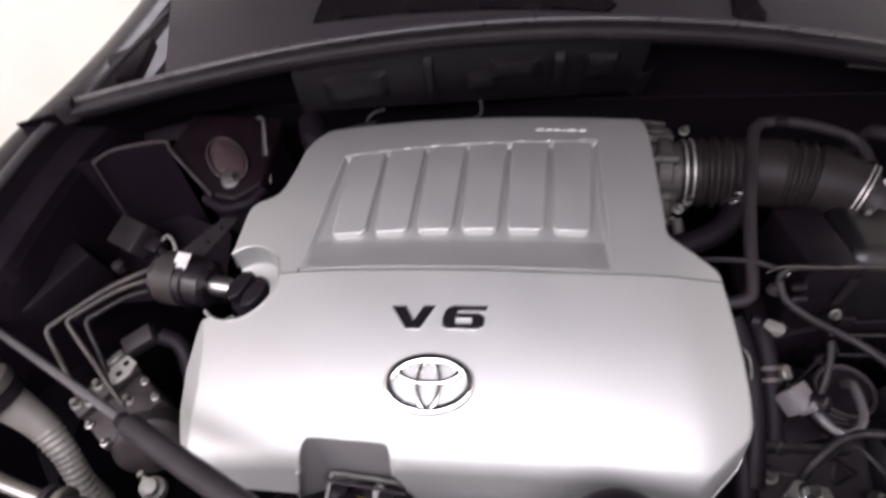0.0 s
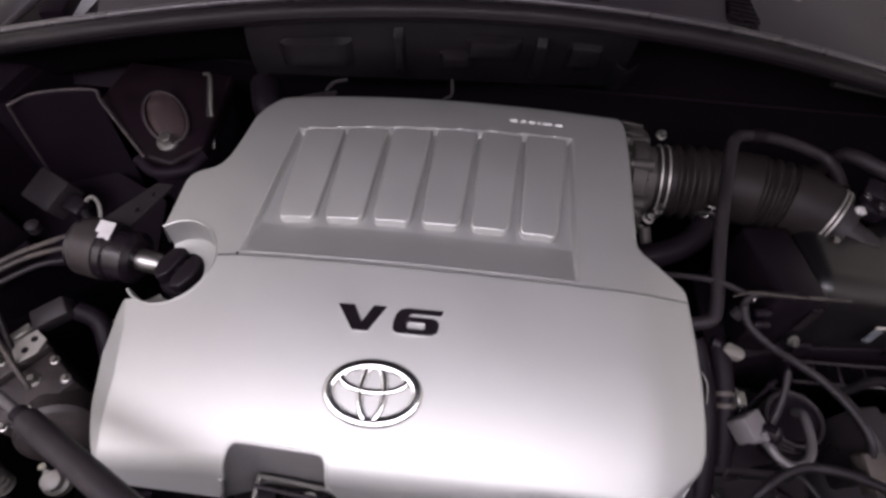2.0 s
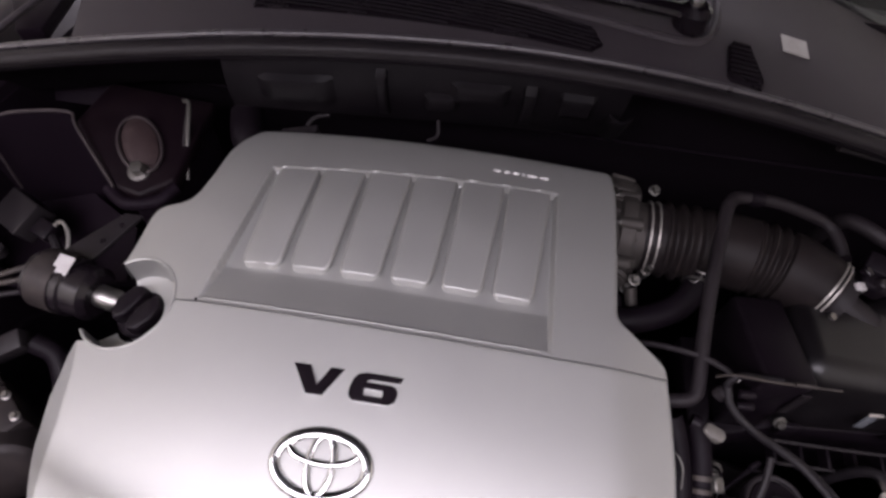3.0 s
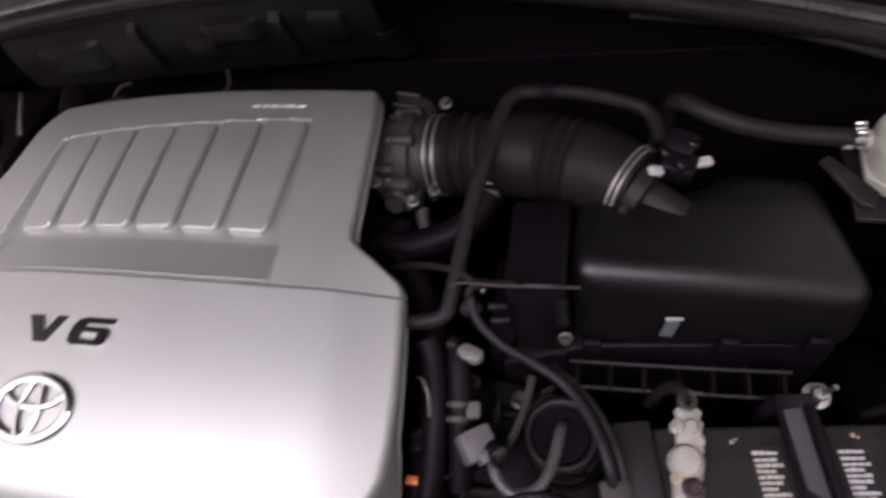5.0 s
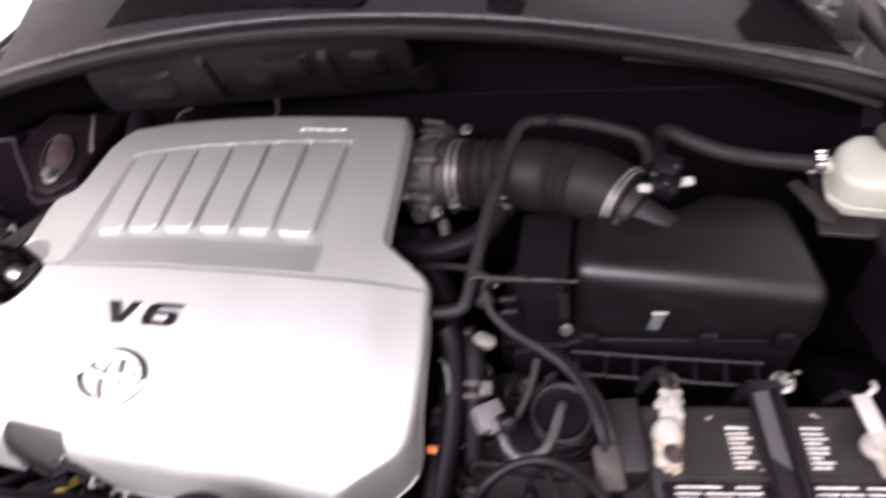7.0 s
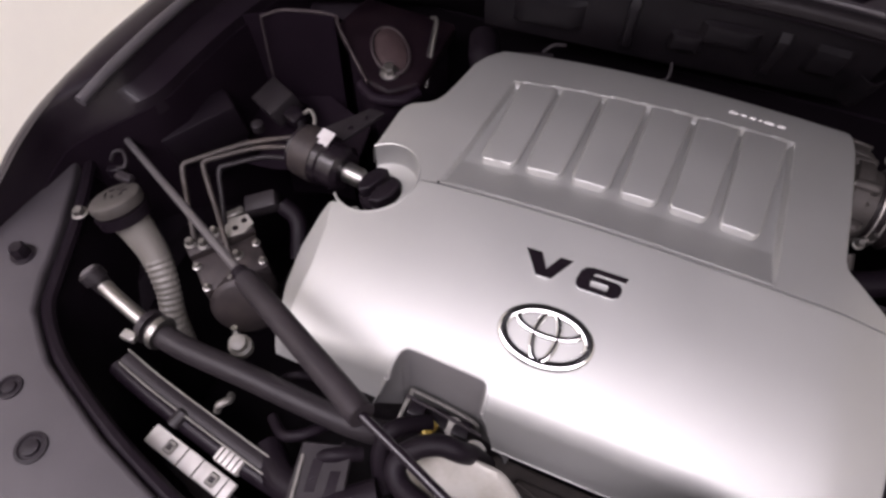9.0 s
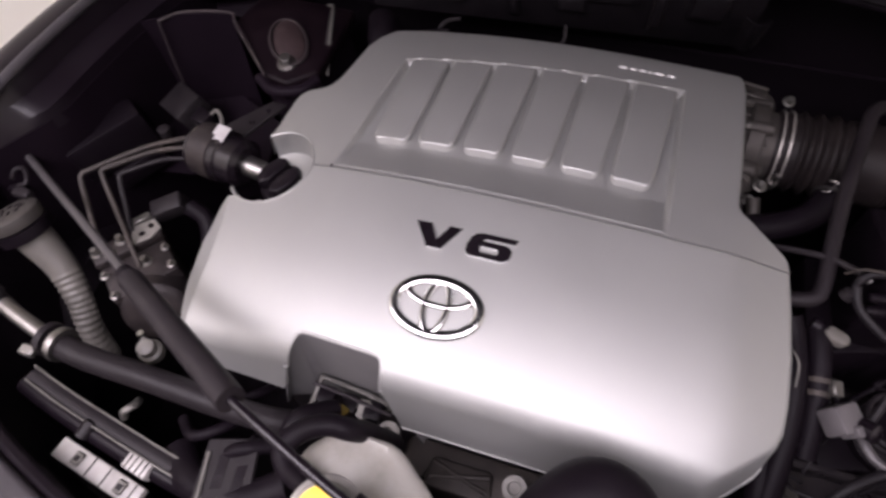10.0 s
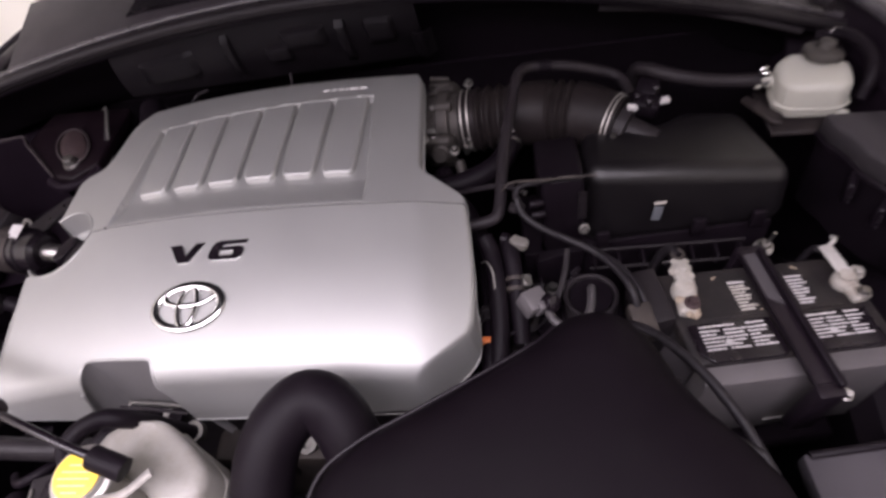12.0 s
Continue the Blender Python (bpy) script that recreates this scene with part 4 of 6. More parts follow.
for x in (0.475, 0.60, 0.675):
    part("clip", box(x - 0.009, x + 0.009, 0.142 + (x - 0.475) * 0.09, 0.150 + (x - 0.475) * 0.09, 0.775, 0.805, 0.003), plastic, air_box, "black spring clip")
part("clip_rod", tube([(0.350, 0.146, 0.898), (0.362, 0.143, 0.914), (0.40, 0.141, 0.916), (0.464, 0.144, 0.914)], 0.0014, 8, 4), brown_cast, air_box, "thin metal clip rod")
part("pale_segment", box(0.545, 0.578, 0.112, 0.116, 0.7735, 0.7765, 0.001, 1), rod_grey, air_box, "short pale length of the flange edge")
part("clip_knuckle", tube([(0.418, 0.142, 0.916), (0.440, 0.143, 0.915)], 0.0022, 8, 2), brown_cast, air_box)
lab = part("label_patch", box(-0.006, 0.006, -0.001, 0.0008, -0.011, 0.010, 0.0004, 1, None, pose(0.543, 0.1545, 0.826, -12, 14, 4)), slate, air_box, "small faded blue sticker")
part("label_print", box(-0.008, 0.007, -0.0012, 0.0006, -0.0015, 0.0015, 0, 1, None, pose(0.546, 0.157, 0.842, -12, 0, 4)), dim_label, lab)
column = part("label_frame", box(-0.0055, 0.0055, -0.0012, 0.001, -0.024, 0.024, 0.0008, 1, None, pose(0.4475, 0.1475, 0.860, 0, 0, 3)), plastic, air_box, "narrow label with a worn outline")
for sx in (-0.005, 0.005):
    part("outline", box(sx - 0.0005, sx + 0.0005, -0.0016, -0.0008, -0.024, 0.024, 0, 1, None, pose(0.4475, 0.1475, 0.860, 0, 0, 3)), plastic_grey, column)
for sz in (-0.024, 0.024):
    part("outline", box(-0.005, 0.005, -0.0016, -0.0008, sz - 0.0005, sz + 0.0005, 0, 1, None, pose(0.4475, 0.1475, 0.860, 0, 0, 3)), plastic_grey, column)
for k, w in enumerate((0.0022, 0.0030, 0.0018, 0.0030, 0.0026, 0.0030)):
    part("print_bar", box(-w, w, -0.0018, -0.0010, -0.0022, 0.0022, 0, 1, None, pose(0.4475, 0.1475, 0.879 - k * 0.0072, 0, 0, 3)), plastic_grey, column)
part("screw", hexbolt((0.450, 0.140, 0.822), (0.1, -0.9, 0.5), 0.0050, 0.006), cast, air_box, "bright screw")

# ---- ribbed intake hose and throttle body ----
hose_a = Vector((0.292, 0.338, 0.858))
hose_line = spline([(0.292, 0.338, 0.858), (0.345, 0.335, 0.862), (0.400, 0.330, 0.866), (0.450, 0.318, 0.868), (0.487, 0.302, 0.867), (0.512, 0.287, 0.866)], 18)
hw = Vector((1.0, -0.08, 0.05))
intake_hose = thing("intake_hose", "thick ribbed rubber intake hose with wire clamps", "intake hose")


def hose_r(s):
    """Radius along the hose, s from 0 to 1: two sets of ribs and a narrowing end."""
    base = 0.0438 + 0.0022 * math.sin(math.pi * s)
    if 0.09 < s < 0.27:
        base += 0.0032 * math.sin((s - 0.09) / 0.06 * 2 * math.pi)
    if 0.47 < s < 0.62:
        base += 0.0028 * math.sin((s - 0.47) / 0.05 * 2 * math.pi) - 0.002
    if s > 0.7:
        base -= 0.022 * (s - 0.7)
    return base


part("ribbed_body", tube([hose_line[0].lerp(p, 1) for p in spline(hose_line, 2)], hose_r, 44, 0), hose_brown, intake_hose, "ribbed brown-black rubber")
for t in (0.02, 0.055, 0.925, 0.965):
    k = t * (len(hose_line) - 1)
    p = hose_line[int(k)].lerp(hose_line[int(k) + 1], k - int(k))
    d = hose_line[min(int(k) + 2, len(hose_line) - 1)] - hose_line[max(int(k) - 1, 0)]
    r = hose_r(t) + 0.0008
    part("wire_clamp", lathe(p, d, [(-0.0010, r - 0.002), (-0.0010, r + 0.0014), (0.0010, r + 0.0014), (0.0010, r - 0.002)], 44), beige_metal, intake_hose, "bright wire clamp")
for p in ((0.300, 0.294, 0.846), (0.497, 0.254, 0.862)):
    part("clamp_screw", lathe(Vector(p) - Vector((0.004, 0, 0.012)), (0.2, -0.1, 1), [(0, 0.004), (0.008, 0.004), (0.008, 0.0065), (0.018, 0.0065), (0.018, 0.004), (0.03, 0.004)], 12), steel, intake_hose, "clamp screw")
part("side_branch", tube([(0.366, 0.318, 0.858), (0.360, 0.284, 0.852), (0.338, 0.255, 0.838), (0.285, 0.232, 0.832), (0.242, 0.236, 0.83), (0.225, 0.25, 0.82)], 0.0160, 14, 6), rubber, intake_hose, "curved side branch")
part("branch_clamp", lathe((0.3605, 0.286, 0.853), (-0.25, -1, -0.25), [(0, 0.0165), (0, 0.0185), (0.003, 0.0185), (0.003, 0.0165)], 26), steel, intake_hose, "bright wire clamp")
for pts in ([(0.349, 0.294, 0.868), (0.357, 0.287, 0.874), (0.369, 0.283, 0.876)], [(0.347, 0.280, 0.864), (0.353, 0.277, 0.868), (0.359, 0.285, 0.874)]):
    part("clamp_ear", tube(pts, 0.0011, 6, 4), steel, intake_hose)
throttle = thing("throttle_body", "cast aluminium throttle body with bolted flanges", "throttle body")
tw = -hw.normalized()
part("bore", lathe(hose_a, tw, [(-0.004, 0.042), (0.012, 0.043), (0.014, 0.050), (0.030, 0.050), (0.034, 0.045), (0.060, 0.044)], 32), throttle_cast, throttle)
part("motor_housing", box(-0.030, 0.018, -0.02, 0.055, -0.03, 0.036, 0.022, 5, None, pose(0.270, 0.358, 0.852, 8, 0, -8)), throttle_cast, throttle)
part("gear_cover", box(-0.022, 0.022, -0.008, 0.012, -0.035, 0.030, 0.008, 3, None, pose(0.258, 0.292, 0.846, 12, 0, -6)), throttle_cast, throttle)
part("sensor", lathe((0.262, 0.284, 0.852), (-0.1, -1, 0.35), [(0, 0.014), (0.012, 0.014), (0.014, 0.010), (0.02, 0.010)], 20), throttle_cast, throttle)
for q in ((0.243, 0.318, 0.880), (0.283, 0.282, 0.822), (0.303, 0.392, 0.886), (0.240, 0.283, 0.878), (0.282, 0.270, 0.862)):
    part("bolt", hexbolt(q, (0.1, -0.35, 1), 0.0050, 0.007), cast, throttle)
for a in range(3):
    q = hose_a + tw * 0.022 + Vector((0, 0.047 * math.cos(a * 1.05 + 0.9), 0.047 * math.sin(a * 1.05 + 0.9)))
    part("flange_boss", lathe(q - tw * 0.012, tw, [(0, 0.006), (0.001, 0.0075), (0.020, 0.0075), (0.026, 0.006)], 12), throttle_cast, throttle)
    part("bolt", hexbolt(q + tw * 0.014, tw, 0.0045, 0.006), cast, throttle)
for a in range(4):
    part("casting_rib", box(-0.018, 0.012, -0.0025, 0.0025, -0.030, 0.040, 0.0015, 1, None, pose(0.262, 0.345 + a * 0.018, 0.862, 8, 4, -8)), throttle_cast, throttle)
part("lever", prism([(0.236, 0.300), (0.252, 0.285), (0.262, 0.292), (0.246, 0.312)], 0.872, 0.876, 0.001, 1), steel, throttle)
for q, r in (((0.262, 0.325, 0.884), 0.020), ((0.252, 0.352, 0.868), 0.022), ((0.266, 0.296, 0.842), 0.019), ((0.262, 0.374, 0.876), 0.017), ((0.250, 0.318, 0.850), 0.023)):
    part("cast_lump", crust(Vector(q), r, q[1] * 70), throttle_cast, throttle)
part("drum", lathe((0.232, 0.306, 0.868), (1, 0, 0.1), [(0, 0.010), (0.03, 0.010), (0.032, 0.006)], 16), cast, throttle)
part("spout", tube([(0.285, 0.275, 0.836), (0.290, 0.258, 0.822), (0.297, 0.248, 0.806)], 0.008, 10, 4), throttle_cast, throttle)
part("plug", box(-0.010, 0.010, -0.008, 0.008, -0.008, 0.008, 0.002, 2, None, pose(0.301, 0.247, 0.826, 20, 15, 30)), throttle_cast, throttle)

# breather pipe over the intake hose
breather = thing("breather_pipe", "bent grey rubber breather pipe over the intake hose", "hose")
part("pipe", tube([(0.292, 0.128, 0.858), (0.318, 0.129, 0.860), (0.338, 0.134, 0.863), (0.345, 0.150, 0.868), (0.350, 0.200, 0.880), (0.358, 0.260, 0.895), (0.375, 0.345, 0.912), (0.384, 0.368, 0.914), (0.400, 0.379, 0.911), (0.45, 0.388, 0.900), (0.505, 0.389, 0.882), (0.524, 0.381, 0.876), (0.532, 0.362, 0.873), (0.535, 0.345, 0.868)], 0.0078, 14, 6), rubber_grey, breather)
part("sleeve", tube([(0.408, 0.3815, 0.909), (0.425, 0.3845, 0.906)], 0.0098, 14, 3), rubber, breather)
part("elbow_end", lathe((0.535, 0.350, 0.852), (0.02, -0.2, 1), [(0, 0.012), (0.016, 0.012), (0.018, 0.010)], 16), plastic, breather)
# air flow sensor between hose and box
sensor = thing("air_flow_sensor", "black air flow sensor with a wired plug on the air box", "sensor")
part("outlet_pipe", lathe((0.508, 0.289, 0.862), (0.86, -0.50, -0.22), [(0, 0.034), (0.014, 0.034), (0.017, 0.021), (0.056, 0.019), (0.058, 0.015)], 32), plastic_grey, sensor)
part("sensor_body", box(-0.017, 0.017, -0.013, 0.013, -0.012, 0.012, 0.005, 3, None, pose(0.548, 0.300, 0.884, 10, 10, -15)), rubber, sensor)
part("plug", box(-0.014, 0.014, -0.012, 0.012, -0.008, 0.014, 0.003, 2, None, pose(0.552, 0.318, 0.892, 20, 0, -25)), rubber, sensor)
for q in ((0.536, 0.304, 0.899), (0.560, 0.312, 0.903), (0.549, 0.290, 0.898)):
    part("plug_key", box(-0.004, 0.004, -0.006, 0.006, -0.006, 0.004, 0.0015, 1, None, pose(*q, 15, 5, 30)), gloss_black, sensor)
part("clear_tab", box(-0.008, 0.006, -0.005, 0.005, -0.003, 0.004, 0.0015, 1, None, pose(0.528, 0.287, 0.892, 10, 25, 20)), white_label, sensor, "bright metal tab")
part("clear_tab", box(-0.008, 0.009, -0.005, 0.005, -0.003, 0.004, 0.0015, 1, None, pose(0.571, 0.304, 0.885, 10, 10, 20)), white_label, sensor, "bright metal tab")

# ---- brake fluid reservoir ----
reservoir = thing("brake_fluid_reservoir", "milky white brake fluid reservoir with a dark cap", "fluid reservoir")
rp = [(0.724, 0.318), (0.740, 0.302), (0.800, 0.296), (0.816, 0.306), (0.826, 0.348), (0.806, 0.378), (0.752, 0.388), (0.728, 0.366)]
part("tank", prism(rp, 0.828, 0.884, 0.011, 3, taper=0.05), white_tank, reservoir, "milky white tank")
part("tank_seam", prism([(0.77 + (x - 0.77) * 1.025, 0.343 + (y - 0.343) * 1.025) for x, y in rp], 0.846, 0.8495, 0.0012, 1), white_tank, reservoir)
part("cap", lathe((0.788, 0.364, 0.876), (0.22, 0.16, 1), [(0, 0.019), (0.008, 0.019), (0.010, 0.026), (0.017, 0.0265), (0.020, 0.023), (0.021, 0.012), (0.030, 0.011), (0.032, 0.008)], 32), cap_brown, reservoir, "dusty brown cap")
part("outlet", lathe((0.728, 0.352, 0.862), (-1, 0.08, 0), [(0, 0.010), (0.022, 0.010)], 16), white_tank, reservoir)
part("foot", box(0.798, 0.815, 0.288, 0.302, 0.822, 0.842, 0.003), white_tank, reservoir)
bracket = thing("reservoir_bracket", "dark steel bracket under the fluid reservoir", "bracket")
part("arm", prism([(0.690, 0.345), (0.700, 0.352), (0.735, 0.305), (0.728, 0.286), (0.716, 0.292)], 0.835, 0.841, 0.001, 1), oily_metal, bracket)
part("shelf", prism([(0.718, 0.285), (0.80, 0.280), (0.83, 0.33), (0.80, 0.385), (0.72, 0.38)], 0.818, 0.825, 0.001, 1), oily_metal, bracket)
brake_hose = thing("brake_fluid_hose", "black rubber hose with a shiny clamp into the reservoir", "hose")
part("hose", tube([(0.716, 0.353, 0.864), (0.66, 0.356, 0.868), (0.615, 0.360, 0.876), (0.582, 0.374, 0.880), (0.562, 0.391, 0.878), (0.550, 0.407, 0.862), (0.546, 0.418, 0.80)], 0.0098, 14, 6), rubber_grey, brake_hose)
part("hose_clamp", lathe((0.711, 0.3535, 0.8640), (1, 0, 0), [(0, 0.0105), (0, 0.0135), (0.010, 0.0135), (0.010, 0.0105)], 24), chrome, brake_hose, "shiny spring clamp")
for d in (-1, 1):
    part("clamp_ear", box(0.709, 0.720, 0.347 + d * 0.006, 0.351 + d * 0.006, 0.876, 0.884, 0.001, 1), chrome, brake_hose)
side_hose = thing("brake_booster_hose", "thick black rubber hose curving along the wing", "hose")
part("hose", tube([(0.795, 0.402, 0.892), (0.815, 0.385, 0.903), (0.830, 0.360, 0.905), (0.836, 0.332, 0.898), (0.831, 0.310, 0.884), (0.822, 0.298, 0.860)], 0.0078, 14, 6), rubber, side_hose)
part("bright_fitting", lathe((0.806, 0.392, 0.902), (1, -0.4, 0.2), [(0, 0.006), (0.012, 0.006)], 10), steel, side_hose)
long_pipe = thing("cable_pipe", "thin dark pipe running below the cowl", "pipe")
part("pipe", tube([(0.50, 0.44, 0.955), (0.60, 0.437, 0.940), (0.70, 0.43, 0.915), (0.78, 0.42, 0.89)], 0.005, 8, 4), plastic_grey, long_pipe)

# ---- fuse box ----
fuse_box = thing("fuse_box", "dark grey lidded fuse box beside the wing", "fuse box")
fp = [(0.772, 0.280), (0.850, 0.276), (0.872, 0.235), (0.872, 0.13), (0.840, 0.126), (0.822, 0.150), (0.812, 0.168), (0.796, 0.196), (0.790, 0.226), (0.778, 0.250)]
part("lid", prism(fp, 0.825, 0.858, 0.006, 3, taper=0.02), fuse_grey, fuse_box, "dark grey lid")
part("lid_rim", prism([(0.825 + (x - 0.825) * 1.04, 0.21 + (y - 0.21) * 1.04) for x, y in fp], 0.816, 0.826, 0.002, 1), plastic, fuse_box)
part("case", prism([(0.825 + (x - 0.825) * 0.93, 0.21 + (y - 0.21) * 0.96) for x, y in fp], 0.70, 0.817, 0.003, 1), shade_black, fuse_box)
for q, a in (((0.796, 0.190), 65), ((0.815, 0.145), 50)):
    part("latch", box(-0.014, 0.014, -0.005, 0.005, -0.02, 0.012, 0.002, 1, None, pose(q[0] - 0.008, q[1], 0.81, 0, 0, a)), plastic, fuse_box)
    for k in range(3):
        part("latch_rib", box(-0.016, 0.016, -0.007, -0.003, -0.018 + k * 0.009, -0.014 + k * 0.009, 0.001, 1, None, pose(q[0] - 0.010, q[1], 0.81, 0, 0, a)), plastic, fuse_box)

# ---- battery ----
BM = pose(0.548, -0.056, 0.8110, 1, 9.8, 10.3)
battery = thing("car_battery", "black car battery with printed labels and corroded terminals", "battery")
BW, BD = 0.240, 0.124


def print_row(x0, x1, y, h, z, rng):
    """One printed line: words of uneven length with gaps between them."""
    b, x = bmesh.new(), x0
    while x < x1 - 0.002:
        w = min(rng.uniform(0.0022, 0.0062), x1 - x)
        box(x, x + w, y, y + h * rng.uniform(0.8, 1.1), z, z + 0.0005, 0, 1, b, BM)
        x += w + rng.uniform(0.0005, 0.0011)
    return b


part("case", box(0.004, BW - 0.004, 0.004, BD - 0.004, -0.185, -0.016, 0.006, 2, None, BM), cover_grey, battery, "dark grey case")
part("lid", box(0, BW, 0, BD, -0.020, 0.0, 0.005, 3, None, BM), dusty_black, battery, "dusty black lid")
part("front_ledge", box(0.004, BW + 0.004, -0.022, 0.004, -0.145, -0.008, 0.003, 2, None, BM), worn_grey, battery, "plain grey front face")
part("lid_rib", box(0.030, 0.205, 0.0535, 0.0555, -0.001, 0.0014, 0.0006, 1, None, BM), dusty_black, battery)
rng = random.Random(41)
for x0, x1 in ((0.014, 0.103), (0.142, 0.218)):
    lb = part("label", prism([(x0 - 0.006, 0.049), (x0 - 0.006, 0.012), (x0 + 0.006, 0.0), (x1 + 0.002, 0.0), (x1 + 0.006, 0.006), (x1 + 0.004, 0.049)], -0.006, 0.003, 0.002, 2, None, BM), gloss_black, battery, "black label plate with white print")
    wide = x1 - x0
    part("heading", print_row(x0 + 0.005, x0 + wide * 0.56, 0.0425, 0.0026, 0.0031, rng), white_label, lb)
    part("heading", print_row(x0 + wide * 0.68, x0 + wide * 0.92, 0.0425, 0.0026, 0.0031, rng), white_label, lb)
    for c in range(3):
        a = x0 + 0.004 + c * (wide - 0.006) / 3
        for r in range(6):
            w = (wide - 0.006) / 3 * (0.90, 0.74, 0.95, 0.82, 0.93, 0.78, 0.52)[(r + 2 * c) % 7]
            part("print_line", print_row(a, a + w, 0.0368 - r * 0.0046, 0.0023, 0.0031, rng), white_label, lb)
    part("pictogram", lathe(BM @ Vector((x0 + wide * 0.36, 0.022, 0.0031)), BM.to_3x3() @ Vector((0, 0, 1)), [(0, 0.0042), (0.0005, 0.0042), (0.0005, 0.0030), (0, 0.0030)], 20), white_label, lb)
for x0, m in ((0.080, dim_label), (0.152, white_label)):
    lb = part("label", box(x0 - 0.003, x0 + 0.026, 0.056, 0.106, 0.0, 0.0010, 0.0004, 1, None, BM), dusty_black, battery, "faded warning label")
    part("heading", print_row(x0, x0 + 0.023, 0.0985, 0.0030, 0.0011, rng), white_label, lb)
    for r in range(8):
        w = (0.020, 0.023, 0.016, 0.023, 0.021, 0.013, 0.022, 0.018)[r]
        part("print_line", print_row(x0, x0 + w, 0.0930 - r * 0.0046, 0.0029, 0.0011, rng), m, lb)
for q, r in (((0.066, 0.110, 0.0), 0.0017), ((0.070, 0.112, 0.0), 0.0012), ((0.170, 0.114, 0.0), 0.0020), ((0.174, 0.112, 0.0), 0.0013), ((0.104, 0.060, 0.0005), 0.0016), ((0.102, 0.066, 0.0005), 0.0013)):
    part("deposit", crust(BM @ Vector(q), r, q[0] * 300), tan_crust, battery, "dry pale deposit")
for k, (x, y) in enumerate(((0.021, 0.092), (0.217, 0.082))):
    post = part("terminal_post", lathe(BM @ Vector((x, y, -0.002)), (0, 0, 1), [(0, 0.013), (0.006, 0.013), (0.006, 0.0095), (0.022, 0.0085)], 24), corroded, battery, "corroded lead terminal")
    cm = BM @ pose(x, y, 0, 0, 0, (-13, 6)[k])
    clampo = thing("battery_clamp", ("pale corroded battery clamp with rusty bolts", "worn metal battery clamp with a pale strap")[k], "battery clamp", "battery clamps")
    if k == 0:
        part("ring", lathe(cm @ Vector((0, 0, 0.002)), (0, 0, 1), [(0, 0.0105), (0, 0.0135), (0.004, 0.0145), (0.012, 0.0140), (0.017, 0.0105)], 24), corroded, clampo)
        part("jaw", box(-0.011, 0.011, -0.034, -0.008, 0.0, 0.013, 0.005, 3, None, cm), corroded, clampo, "crusted tan jaw")
        part("bolt", hexbolt(cm @ Vector((0.003, -0.022, 0.015)), (0.1, 0, 1), 0.0062, 0.007), rust, clampo)
        part("strap", box(-0.009, 0.009, 0.008, 0.044, 0.003, 0.014, 0.004, 3, None, cm), corroded, clampo, "whitish cable lug")
        part("stud_nut", hexbolt(cm @ Vector((0.001, 0.026, 0.013)), (0, 0.1, 1), 0.0065, 0.008), corroded, clampo)
        lumps = random.Random(9)
        for i in range(34):
            v = -0.034 + 0.076 * i / 33
            q = cm @ Vector((lumps.uniform(-0.008, 0.009), v, 0.011 + lumps.uniform(-0.003, 0.003)))
            tan = v < -0.008
            part("tan_crust" if tan else "white_crust", crust(q, lumps.uniform(0.0036, 0.0076), i * 1.7), tan_crust if tan else corroded, clampo, "crumbly corrosion")
        part("cable_eye", tube([cm @ Vector((0.006 * math.cos(t), 0.053 + 0.008 * math.sin(t), 0.010)) for t in np.linspace(0, 2 * math.pi, 17)], 0.0030, 8, 0), brown_cast, clampo, "blackened cable eye")
        part("cable_end", tube([cm @ Vector((0, 0.050, 0.010)), cm @ Vector((-0.006, 0.064, 0.006)), cm @ Vector((-0.012, 0.070, -0.015)), cm @ Vector((-0.014, 0.070, -0.06))], 0.0060, 10, 5), wire, clampo)
    else:
        part("ring", lathe(cm @ Vector((0, 0, 0.002)), (0, 0, 1), [(0, 0.0105), (0, 0.0130), (0.004, 0.0140), (0.010, 0.0136), (0.014, 0.0105)], 24), corroded, clampo)
        part("strap", box(-0.0085, 0.0085, 0.002, 0.048, 0.013, 0.017, 0.0015, 2, None, cm @ pose(0, 0, 0, 4, 0, 0)), pale_strip, clampo, "pale flat strap")
        part("washer", lathe(cm @ Vector((0.014, 0.004, 0.013)), (0.25, -0.2, 1), [(0, 0.009), (0.003, 0.009), (0.0035, 0.0055), (0.009, 0.005), (0.010, 0.003)], 24), beige_metal, clampo, "round pale washer")
        part("jaw", box(-0.009, 0.011, -0.030, -0.008, 0.001, 0.013, 0.004, 3, None, cm), corroded, clampo)
        part("bolt", hexbolt(cm @ Vector((0.004, -0.023, 0.012)), (0.1, 0, 1), 0.0060, 0.007), steel, clampo)
        part("wire_end", tube([cm @ Vector((0.004, 0.044, 0.017)), cm @ Vector((0.014, 0.050, 0.022)), cm @ Vector((0.020, 0.058, 0.016))], 0.0028, 8, 4), pale_strip, clampo)
        part("cable_end", tube([cm @ Vector((-0.002, 0.044, 0.011)), cm @ Vector((-0.004, 0.054, 0.004)), cm @ Vector((-0.004, 0.058, -0.03))], 0.0045, 10, 5), wire, clampo)
holder = thing("battery_hold_down", "black steel battery hold-down bar with a bright bolt", "battery hold-down")
part("bar", box(0.108, 0.138, -0.040, 0.142, 0.0045, 0.0075, 0.001, 2, None, BM), paint, holder)
part("flange", box(0.131, 0.140, -0.048, 0.138, 0.0070, 0.0150, 0.003, 3, None, BM), plastic, holder)
part("flange", box(0.107, 0.111, -0.046, 0.136, 0.0070, 0.0105, 0.0015, 2, None, BM), plastic, holder)
